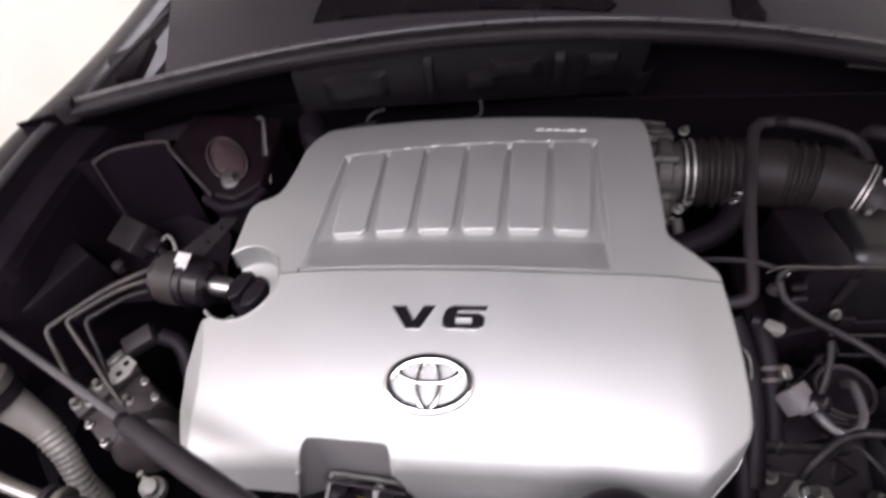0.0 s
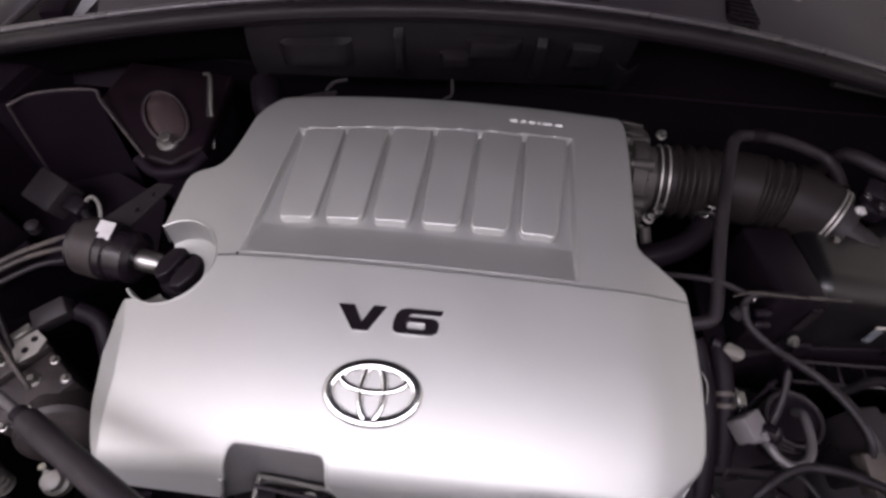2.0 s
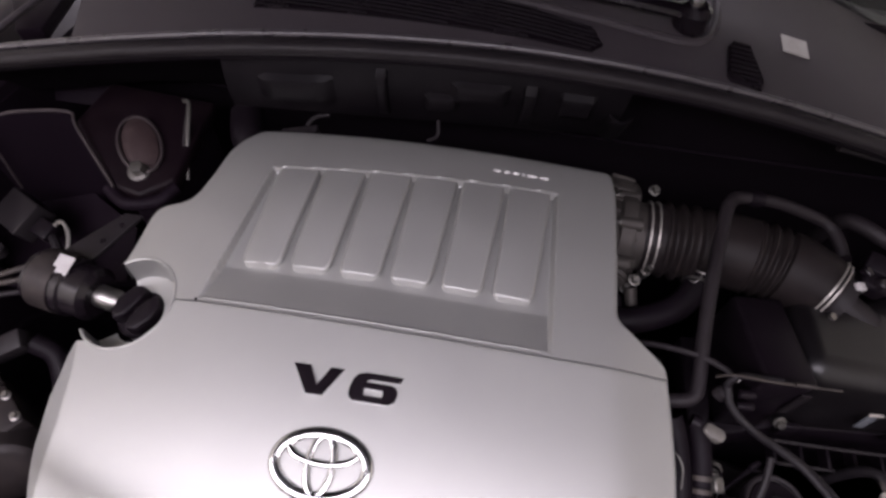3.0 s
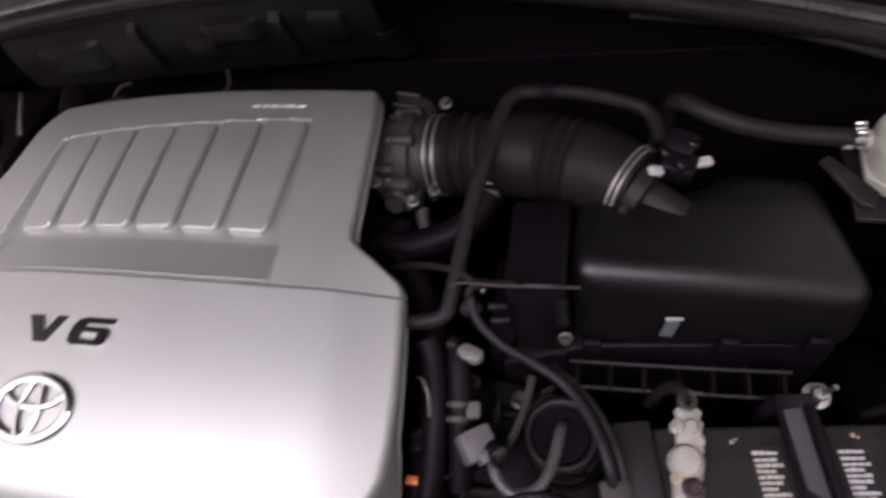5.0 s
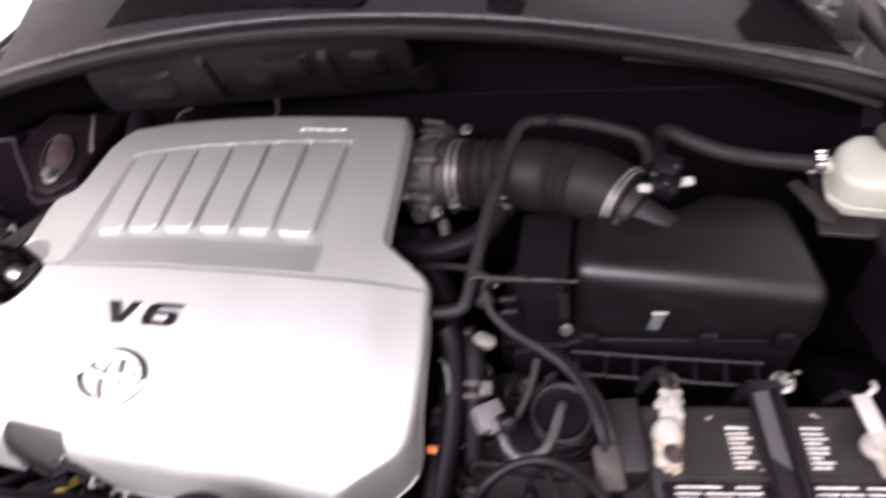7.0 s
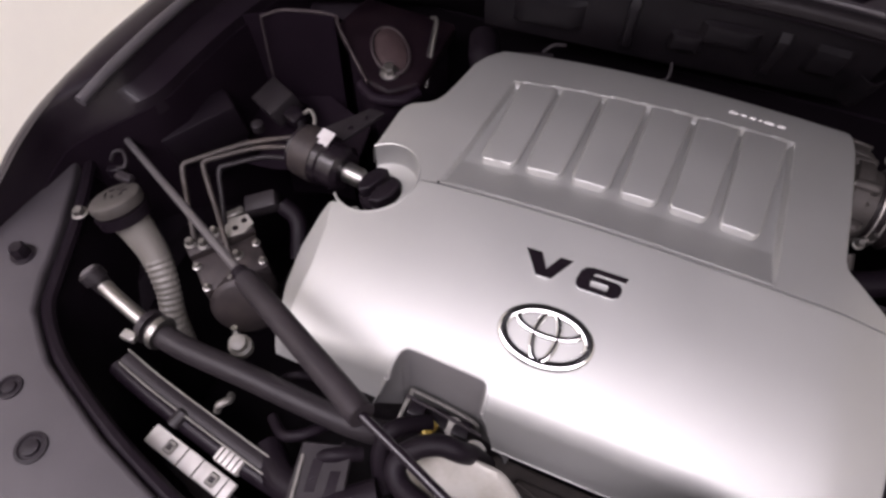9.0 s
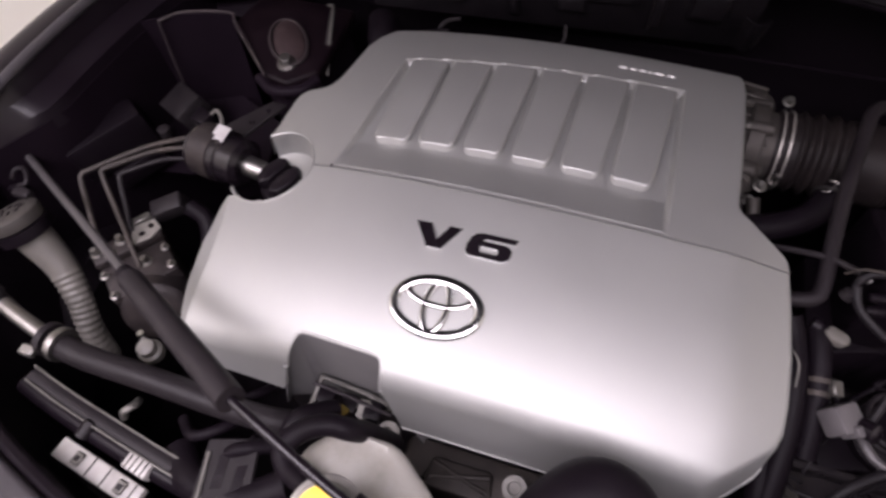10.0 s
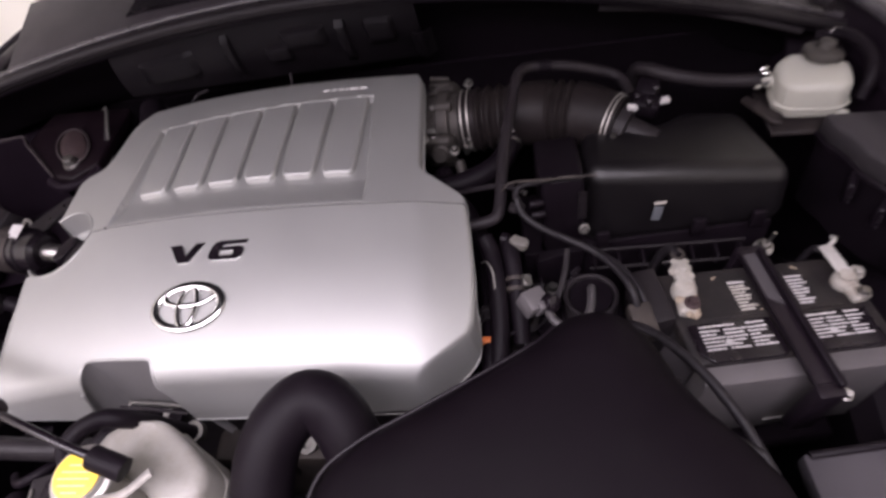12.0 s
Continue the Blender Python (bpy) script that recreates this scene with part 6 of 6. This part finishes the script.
part("motor", lathe((-0.398, -0.014, 0.745), (0.45, -0.75, 0.38), [(0, 0.043), (0.030, 0.043), (0.034, 0.039), (0.036, 0.036), (0.0365, 0.004)], 34), oily_metal, brake_unit, "round dark motor")
part("head", box(-0.046, 0.042, 0.008, 0.038, 0.040, 0.054, 0.004, 2, None, AM), oily_metal, brake_unit, "stepped head")
for k, (u, v) in enumerate(((-0.038, 0.026), (-0.024, 0.016), (-0.006, 0.028), (0.008, -0.012))):
    q = AM @ Vector((u, v, 0.053 if v > 0 else 0.041))
    nut = part("pipe_nut", hexbolt(q, (0, 0, 1), 0.0050, 0.010), steel, brake_unit, "bright pipe nut")
    part("nut_collar", lathe(q, (0, 0, 1), [(0, 0.0045), (0, 0.0078), (0.002, 0.0078), (0.003, 0.0045)], 18), cast, nut)
plate_b = part("hole_plate", prism([(0.004, 0.012), (0.028, 0.008), (0.044, 0.016), (0.042, 0.036), (0.012, 0.040)], 0.054, 0.0565, 0.001, 1, None, AM), beige_metal, brake_unit, "worn plate with two holes")
for u, v in ((0.020, 0.020), (0.034, 0.026)):
    part("port_hole", lathe(AM @ Vector((u, v, 0.0566)), (0, 0, 1), [(0, 0.0040), (0.0004, 0.0040)], 14), gloss_black, plate_b)
part("plate_tongue", box(0.012, 0.040, 0.039, 0.050, 0.046, 0.060, 0.002, 1, None, AM), cast, plate_b)
for q in ((0.034, -0.036, 0.043), (0.036, -0.006, 0.043), (-0.040, -0.040, 0.043), (-0.042, -0.004, 0.043), (-0.010, -0.042, 0.043)):
    part("block_bolt", hexbolt(AM @ Vector(q), (0, 0, 1), 0.0038, 0.005), steel, brake_unit)
part("name_plate", box(-0.030, 0.020, -0.0465, -0.0455, -0.030, 0.020, 0.0006, 1, None, AM), cast_dark, brake_unit)
for a, c, e, m in (((-0.474, 0.004, 0.80), (-0.516, 0.070, 0.862), (-0.405, 0.166, 0.862), brown_cast), ((-0.420, 0.002, 0.79), (-0.497, 0.085, 0.860), (-0.400, 0.155, 0.855), brown_cast), ((-0.452, 0.040, 0.80), (-0.480, 0.092, 0.850), (-0.398, 0.142, 0.846), plastic_grey)):
    a, c, e = Vector(a), Vector(c), Vector(e)
    b1, b2 = c + (a - c).normalized() * 0.014, c + (e - c).normalized() * 0.016
    part("steel_pipe", tube([a - Vector((0, 0, 0.008)), a + (c - a) * 0.06, a.lerp(c, 0.5), b1, c.lerp((b1 + b2) / 2, 0.4), b2, b2.lerp(e, 0.5) + Vector((0, 0.006, 0.003)), e], 0.0034, 10, 6), m, brake_unit, "bent brake pipe")
part("pipe_clip", box(-0.010, 0.010, -0.014, 0.014, -0.006, 0.008, 0.003, 2, None, pose(-0.402, 0.154, 0.852, 0, 0, 30)), plastic, brake_unit)
part("plug", box(-0.024, 0.020, -0.012, 0.012, -0.012, 0.012, 0.003, 2, None, pose(-0.420, 0.088, 0.805, 12, -14, 30)), plastic_grey, brake_unit, "grey wiring plug")
part("plug_lead", tube([(-0.402, 0.098, 0.80), (-0.375, 0.090, 0.785), (-0.355, 0.05, 0.76)], 0.012, 10, 5), rubber, brake_unit)

tower = thing("strut_tower", "dusty maroon strut tower with a rusty recess", "strut tower")
part("deck", prism([(-0.452, 0.372), (-0.352, 0.276), (-0.318, 0.268), (-0.285, 0.300), (-0.288, 0.44), (-0.44, 0.45)], 0.862, 0.884, 0.006, 3), maroon, tower)
part("tower_body", prism([(-0.440, 0.372), (-0.352, 0.286), (-0.295, 0.300), (-0.295, 0.43), (-0.43, 0.44)], 0.45, 0.863, 0.006, 2), paint_in, tower)
part("ridge", tube([(-0.560, 0.338, 0.888), (-0.530, 0.360, 0.893), (-0.458, 0.374, 0.895), (-0.435, 0.352, 0.893), (-0.352, 0.275, 0.884)], 0.0022, 8, 4), seam_glint, tower, "raised seam edge")
part("recess_rim", tube([(-0.350 + 0.025 * math.cos(t) * 0.80 - 0.052 * math.sin(t) * 0.60, 0.345 + 0.025 * math.cos(t) * 0.60 + 0.052 * math.sin(t) * 0.80, 0.887) for t in np.linspace(0, 2 * math.pi, 29)], 0.0024, 8, 0), seam_glint, tower)
part("rusty_recess", merged(None, lathe((0, 0, 0), (0, 0, 1), [(0, 0.030), (0.004, 0.029), (0.008, 0.021), (0.010, 0.004)], 28), pose(-0.350, 0.345, 0.883, 0, -10, 37) @ Matrix.Diagonal((0.78, 1.7, 1, 1))), rust, tower, "rust-stained recess")
part("bolt", hexbolt((-0.331, 0.302, 0.886), (0.05, -0.15, 1), 0.0095, 0.012), steel, tower, "bright bolt")
part("rim_below", tube([(-0.366, 0.280, 0.872), (-0.335, 0.262, 0.872), (-0.300, 0.272, 0.872), (-0.285, 0.295, 0.874)], 0.008, 10, 5), paint_in, tower)
part("side_wall", sheet([[(-0.60, 0.33, 0.885), (-0.60, 0.32, 0.70), (-0.60, 0.30, 0.5)], [(-0.53, 0.36, 0.892), (-0.53, 0.35, 0.70), (-0.53, 0.33, 0.5)], [(-0.455, 0.375, 0.894), (-0.455, 0.365, 0.70), (-0.455, 0.34, 0.5)]], 0.003), paint_in, tower)
part("lower_skin", sheet([[(-0.62, 0.20, 0.70), (-0.60, 0.31, 0.74)], [(-0.50, 0.20, 0.72), (-0.47, 0.345, 0.76)], [(-0.36, 0.215, 0.76), (-0.355, 0.272, 0.80)]], 0.003), paint_in, tower, "curved inner wing")
part("wall_edge", tube([(-0.560, 0.338, 0.888), (-0.558, 0.330, 0.84), (-0.556, 0.322, 0.78)], 0.0016, 8, 4), seam_glint, tower, "upright edge with its glint in the colour")
part("arm_strip", prism([(-0.345, 0.262), (-0.322, 0.262), (-0.352, 0.190), (-0.385, 0.182), (-0.392, 0.196)], 0.845, 0.851, 0.001, 1), plastic_grey, tower, "bent steel strip with holes")
for q in ((-0.340, 0.243), (-0.352, 0.217)):
    part("strip_hole", lathe((q[0], q[1], 0.8513), (0, 0, 1), [(0, 0.0035), (0.0004, 0.0035)], 12), gloss_black, tower)
part("stay", tube([(-0.318, 0.418, 0.90), (-0.305, 0.408, 0.905), (-0.296, 0.37, 0.89), (-0.285, 0.32, 0.86)], 0.0026, 8, 5), cast, tower, "thin steel stay")
part("stay", tube([(-0.308, 0.412, 0.903), (-0.298, 0.36, 0.885), (-0.294, 0.325, 0.862)], 0.0025, 8, 5), cast_dark, tower, "thin steel stay")
relay = thing("relay_box", "small black relay box with a wired plug", "relay")
part("case", box(-0.032, 0.032, -0.024, 0.024, -0.02, 0.012, 0.003, 2, None, pose(-0.515, 0.268, 0.80, 18, -8, -28)), plastic_grey, relay)
part("plug", box(-0.014, 0.014, -0.012, 0.012, -0.01, 0.01, 0.003, 2, None, pose(-0.468, 0.248, 0.80, 10, 0, -20)), plastic, relay)
part("lead", tube([(-0.458, 0.25, 0.806), (-0.445, 0.256, 0.815), (-0.432, 0.246, 0.812), (-0.428, 0.228, 0.80), (-0.432, 0.21, 0.79)], 0.0028, 8, 5), white_neck, relay)
part("lead", tube([(-0.455, 0.24, 0.80), (-0.44, 0.225, 0.80), (-0.42, 0.205, 0.79)], 0.006, 8, 5), wire, relay)
control = thing("control_box", "long black plastic control box by the wing", "control box")
part("case", box(-0.058, 0.058, -0.024, 0.024, -0.045, 0.022, 0.006, 2, None, pose(-0.592, 0.180, 0.800, 0, -6, 55)), rubber, control)
part("foot", box(-0.03, 0.05, -0.03, 0.03, -0.08, -0.045, 0.005, 2, None, pose(-0.592, 0.180, 0.800, 0, -6, 55)), plastic, control)
part("stud", lathe((-0.505, 0.205, 0.80), (0, 0, 1), [(0, 0.009), (0.012, 0.009), (0.014, 0.005)], 14), plastic_grey, control)

# ---- washer filler ----
washer = thing("washer_filler", "dusty white washer filler pipe with a dark hinged cap", "washer filler")
wc = Vector((-0.562, -0.006, 0.845))
part("cap", lathe(wc, (-0.34, 0.20, 0.9), [(-0.004, 0.031), (0.004, 0.033), (0.010, 0.032), (0.013, 0.028), (0.0135, 0.004)], 36), cap_brown, washer, "dusty grey cap")
for k in range(7):
    a = k * 0.9
    p = wc + Vector((-0.34, 0.20, 0.9)).normalized() * 0.0138 + Vector((0.012 * math.cos(a), 0.010 * math.sin(a), 0.38 * 0.012 * math.cos(a) - 0.22 * 0.010 * math.sin(a)))
    part("cap_mark", tube([p, p + Vector((0.007 * math.sin(a), 0.006, 0.38 * 0.007 * math.sin(a) - 0.22 * 0.006))], 0.0010, 6, 2), plastic, washer)
part("collar", lathe(wc - Vector((-0.008, 0.005, 0.020)), (-0.34, 0.20, 0.9), [(0, 0.028), (0.002, 0.033), (0.016, 0.034)], 32), plastic, washer)
part("pipe", tube([(-0.555, -0.010, 0.832), (-0.540, -0.016, 0.808), (-0.520, -0.028, 0.780), (-0.500, -0.050, 0.748), (-0.488, -0.072, 0.715), (-0.485, -0.085, 0.66)], lambda t: 0.0240 - 0.0085 * min(1.0, 1.6 * t) + (0.0008 * math.sin(t * 165) if t > 0.42 else 0.0), 18, 36), white_neck, washer, "ribbed aged white pipe")
part("tab", box(-0.012, 0.012, -0.006, 0.006, -0.004, 0.006, 0.002, 1, None, Matrix.Translation(wc + Vector((-0.012, 0.033, 0.008)))), rubber_grey, washer)
part("bolt", hexbolt((-0.606, -0.032, 0.834), (0, 0, 1), 0.007, 0.008), steel, washer)

# ---- coolant pipe on the left ----
cool = thing("lower_coolant_hose", "black rubber hose clamped on a bright metal pipe", "hose")
part("metal_pipe", tube([(-0.508, -0.104, 0.832), (-0.480, -0.112, 0.830), (-0.440, -0.122, 0.826)], 0.0088, 14, 4), steel, cool, "bright metal pipe")
part("cap_nut", lathe((-0.516, -0.102, 0.833), (-0.6, 0.15, 0.75), [(-0.012, 0.010), (0.004, 0.011), (0.004, 0.014), (0.016, 0.014), (0.019, 0.011)], 18), plastic_grey, cool)
part("nut_top", lathe((-0.527, -0.099, 0.847), (-0.6, 0.15, 0.75), [(0, 0.0095), (0.002, 0.0095), (0.003, 0.007)], 18), worn_grey, cool, "pale worn top")
part("rubber_hose", tube([(-0.432, -0.124, 0.824), (-0.38, -0.130, 0.822), (-0.30, -0.130, 0.818), (-0.22, -0.130, 0.806), (-0.16, -0.125, 0.79), (-0.12, -0.105, 0.76)], 0.0138, 18, 6), plastic_grey, cool, "black rubber hose")
for s in (0.0, 0.016):
    part("clamp", lathe((-0.436 + s, -0.1235 - s * 0.1, 0.8245), (1, -0.1, -0.03), [(0, 0.014), (0, 0.0195), (0.004, 0.020), (0.008, 0.0195), (0.008, 0.014)], 28), rubber_grey if s == 0 else steel, cool, "hose clamp")
part("clamp_screw", box(-0.448, -0.430, -0.150, -0.138, 0.828, 0.838, 0.002, 1), steel, cool)

# ---- radiator and its supports ----
radiator = thing("radiator", "dark radiator top tank with a dusty edge", "radiator")
part("top_rail", tube([(-0.462, -0.158, 0.780), (-0.40, -0.172, 0.780), (-0.30, -0.190, 0.778), (-0.215, -0.204, 0.775)], 0.010, 10, 4, flat=0.7), plastic_grey, radiator, "dusty edge")
for d in (-0.008, 0.009):
    part("rail_edge", tube([(-0.462, -0.158 + d, 0.787), (-0.40, -0.172 + d, 0.787), (-0.30, -0.190 + d, 0.785), (-0.215, -0.204 + d, 0.782)], 0.0013, 6, 4), cast, radiator, "worn bright edge")
part("rail_face", tube([(-0.47, -0.168, 0.772), (-0.40, -0.184, 0.772), (-0.30, -0.202, 0.770), (-0.212, -0.214, 0.768)], 0.011, 10, 4), plastic, radiator)
part("core", box(-0.46, 0.62, -0.30, -0.235, 0.36, 0.755, 0.008, 2), cast_dark, radiator)
part("tank", box(-0.20, 0.60, -0.30, -0.225, 0.745, 0.785, 0.010, 3), plastic, radiator)
support = thing("radiator_support_bar", "dark pressed steel support bar", "support bar")
part("bar", tube([(-0.168, -0.150, 0.79), (-0.195, -0.220, 0.792), (-0.212, -0.275, 0.792)], 0.011, 8, 4, flat=0.6), plastic, support)
part("bar_edge", tube([(-0.158, -0.150, 0.797), (-0.184, -0.220, 0.799), (-0.200, -0.275, 0.799)], 0.0014, 8, 4), brown_cast, support)
part("plate", prism([(-0.216, -0.164), (-0.164, -0.148), (-0.148, -0.206), (-0.202, -0.228)], 0.795, 0.801, 0.0015, 1), plastic_grey, support, "pressed steel plate with slots")
for k in range(2):
    part("slot", prism([(-0.196 + 0.022 * k, -0.176 - 0.004 * k), (-0.186 + 0.022 * k, -0.172 - 0.004 * k), (-0.180 + 0.022 * k, -0.204 - 0.004 * k), (-0.190 + 0.022 * k, -0.208 - 0.004 * k)], 0.8008, 0.8014, 0, 1), gloss_black, support)
# The plate's edge highlight, laid on as a brighter metal rib.
part("plate_rib", tube([(-0.208, -0.176, 0.802), (-0.196, -0.222, 0.802)], 0.0022, 8, 2), cast, support, "bright rib drawn for an edge highlight")
part("cross_bar", box(-0.66, 0.80, -0.36, -0.31, 0.72, 0.79, 0.008, 2), paint_in, support)
conn = thing("plug_bracket", "pale metal bracket with wired plugs", "bracket")
KM = pose(-0.322, -0.227, 0.775, 0, 0, -10)
part("strip", box(-0.060, 0.058, -0.011, 0.011, -0.004, 0.006, 0.002, 2, None, KM), pale_strip, conn)
for s in (-0.028, 0.034):
    part("clip", box(s - 0.006, s + 0.006, -0.007, 0.007, 0.006, 0.0095, 0.0015, 1, None, KM), cast, conn)
    part("clip_hole", box(s - 0.003, s + 0.003, -0.003, 0.003, 0.0095, 0.0102, 0, 1, None, KM), gloss_black, conn)
part("plug", box(0.018, 0.050, 0.016, 0.034, -0.008, 0.010, 0.003, 2, None, KM), pale_strip, conn)
for q in (-0.010, 0.012, 0.048):
    part("groove", box(q - 0.0008, q + 0.0008, -0.0105, 0.0105, 0.006, 0.0064, 0, 1, None, KM), gloss_black, conn)
for q in (0.024, 0.031, 0.038, 0.045):
    part("groove", box(q - 0.0008, q + 0.0008, 0.017, 0.033, 0.010, 0.0104, 0, 1, None, KM), gloss_black, conn)
part("plug", lathe(KM @ Vector((-0.045, 0.018, 0.004)), KM.to_3x3() @ Vector((0.1, 1, 0.2)), [(0, 0.008), (0.018, 0.008), (0.02, 0.005)], 14), plastic_grey, conn)
small_valve = thing("bleed_valve", "small bright metal valve by the hose", "valve")
part("body", lathe((-0.351, -0.090, 0.765), (0.1, -0.1, 1), [(0, 0.014), (0.012, 0.014), (0.014, 0.010), (0.026, 0.010), (0.028, 0.005)], 18), white_neck, small_valve)
part("tip", lathe((-0.356, -0.084, 0.79), (0, 0.2, 1), [(0, 0.005), (0.012, 0.004)], 12), chrome, small_valve)
part("body_low", tube([(-0.318, -0.150, 0.79), (-0.312, -0.156, 0.80), (-0.318, -0.166, 0.802), (-0.322, -0.170, 0.79)], 0.0045, 10, 4), cast, small_valve)
small_hoses = thing("thin_hoses", "tangle of thin black hoses under the prop rod", "hoses")
for pts, r in (([(-0.27, -0.15, 0.77), (-0.24, -0.165, 0.79), (-0.215, -0.15, 0.79), (-0.20, -0.12, 0.77)], 0.006), ([(-0.25, -0.12, 0.78), (-0.225, -0.13, 0.80), (-0.20, -0.11, 0.79), (-0.19, -0.08, 0.76)], 0.006), ([(-0.21, -0.18, 0.78), (-0.18, -0.165, 0.80), (-0.155, -0.15, 0.79)], 0.008), ([(-0.29, -0.11, 0.76), (-0.27, -0.10, 0.78), (-0.25, -0.09, 0.77)], 0.005)):
    part("hose", tube(pts, r, 10, 6), rubber, small_hoses)

# ---- front left cover and the wing's front ----
fascia = thing("front_side_cover", "grainy dark grey plastic cover at the front corner", "plastic cover")
fpoly = [(-0.692, 0.068), (-0.648, 0.004), (-0.614, -0.055), (-0.580, -0.125), (-0.558, -0.160), (-0.498, -0.202), (-0.390, -0.245), (-0.285, -0.275), (-0.18, -0.30), (-0.18, -0.52), (-0.52, -0.52), (-0.70, -0.32), (-0.76, -0.10), (-0.76, 0.03)]
part("panel", prism(fpoly, 0.800, 0.838, 0.006, 3), corner_grey, fascia, "grainy dark grey top")
part("inner_lip", tube([(x + 0.006, y + 0.006, 0.822) for x, y in fpoly[:9]], 0.008, 8, 4), plastic, fascia)
part("inner_wall", sheet([[(x + 0.002, y + 0.002, 0.815), (x + 0.012, y + 0.012, 0.74), (x + 0.015, y + 0.015, 0.55)] for x, y in fpoly[:9]], 0.003), plastic, fascia)
for q, r in (((-0.512, -0.240), 0.013), ((-0.446, -0.279), 0.016)):
    part("clip", lathe((q[0], q[1], 0.838), (0, 0, 1), [(0, r), (0.002, r), (0.0022, r * 0.78), (0.0008, r * 0.72), (0.0008, r * 0.55), (0.003, r * 0.5), (0.0035, r * 0.2)], 28), plastic, fascia, "round push clip")
part("bolt", hexbolt((-0.622, -0.108, 0.838), (0, 0, 1), 0.010, 0.016), plastic, fascia)
part("slot_hole", lathe((-0.690, -0.006, 0.8382), (0, 0, 1), [(0, 0.010), (0.0006, 0.010)], 22), gloss_black, fascia, "dark slot")
part("corner_patch", box(-0.045, 0.045, -0.022, 0.022, -0.01, 0.012, 0.004, 2, None, pose(-0.668, 0.112, 0.845, 0, 0, 55)), rubber, fascia, "black foam pad")
headlamp = thing("headlamp_corner", "pale headlamp edge at the wing's corner", "headlamp")
part("lens", sheet([[(-0.775, -0.06, 0.835), (-0.80, -0.06, 0.80), (-0.82, -0.05, 0.72)], [(-0.76, -0.14, 0.822), (-0.785, -0.15, 0.79), (-0.80, -0.15, 0.70)], [(-0.73, -0.24, 0.805), (-0.75, -0.26, 0.77), (-0.77, -0.27, 0.68)]], 0.004), white_neck, headlamp)

# ---- bonnet prop rod ----
prop = thing("bonnet_prop_rod", "grey bonnet prop rod with a black foam grip", "prop rod")
ra, rb = Vector((-0.654, 0.102, 0.829)), Vector((-0.130, -0.155, 0.968))
rd = rb - ra
part("rod", tube([ra, ra + rd * 0.5, ra + rd * 0.9, rb], 0.0050, 12, 6), rod_grey, prop, "smooth steel rod")
part("rod_end", tube([rb, (-0.085, -0.172, 0.970), (-0.035, -0.190, 0.963), (0.012, -0.204, 0.952)], 0.0042, 12, 6), gloss_black, prop, "dark bent end of the rod")
part("foam_grip", tube([ra + rd * 0.655, ra + rd * 0.67, ra + rd * 0.8, ra + rd * 0.985, ra + rd * 1.0], lambda t: 0.0118 if 0.02 < t < 0.98 else 0.0085, 16, 6), rubber_grey, prop, "black foam grip")
part("sleeve", tube([ra + rd * 0.63, ra + rd * 0.645, ra + rd * 0.66], 0.0085, 12, 4), rubber, prop)
part("pivot", lathe(ra - rd.normalized() * 0.004 - Vector((0, 0, 0.016)), (0, 0, 1), [(0, 0.012), (0.016, 0.012), (0.018, 0.009), (0.022, 0.009)], 18), plastic, prop)
part("rubber_end", tube([(-0.012, -0.197, 0.958), (0.004, -0.202, 0.955), (0.018, -0.206, 0.950)], 0.0110, 14, 4), rubber, prop, "black rubber end")

# ---- small clips and studs on the inner wing ----
loop_clip = thing("wire_loop_clip", "small dark looped clip on the inner wing", "clip")
part("loop", tube([(-0.628, 0.052, 0.835), (-0.632, 0.064, 0.838), (-0.622, 0.070, 0.840), (-0.610, 0.062, 0.838), (-0.606, 0.052, 0.834), (-0.616, 0.048, 0.832)], 0.0028, 8, 5), rubber_grey, loop_clip)
part("foot", box(-0.012, 0.012, -0.005, 0.005, -0.015, 0.004, 0.002, 1, None, pose(-0.622, 0.048, 0.825, 0, 0, 25)), plastic, loop_clip)
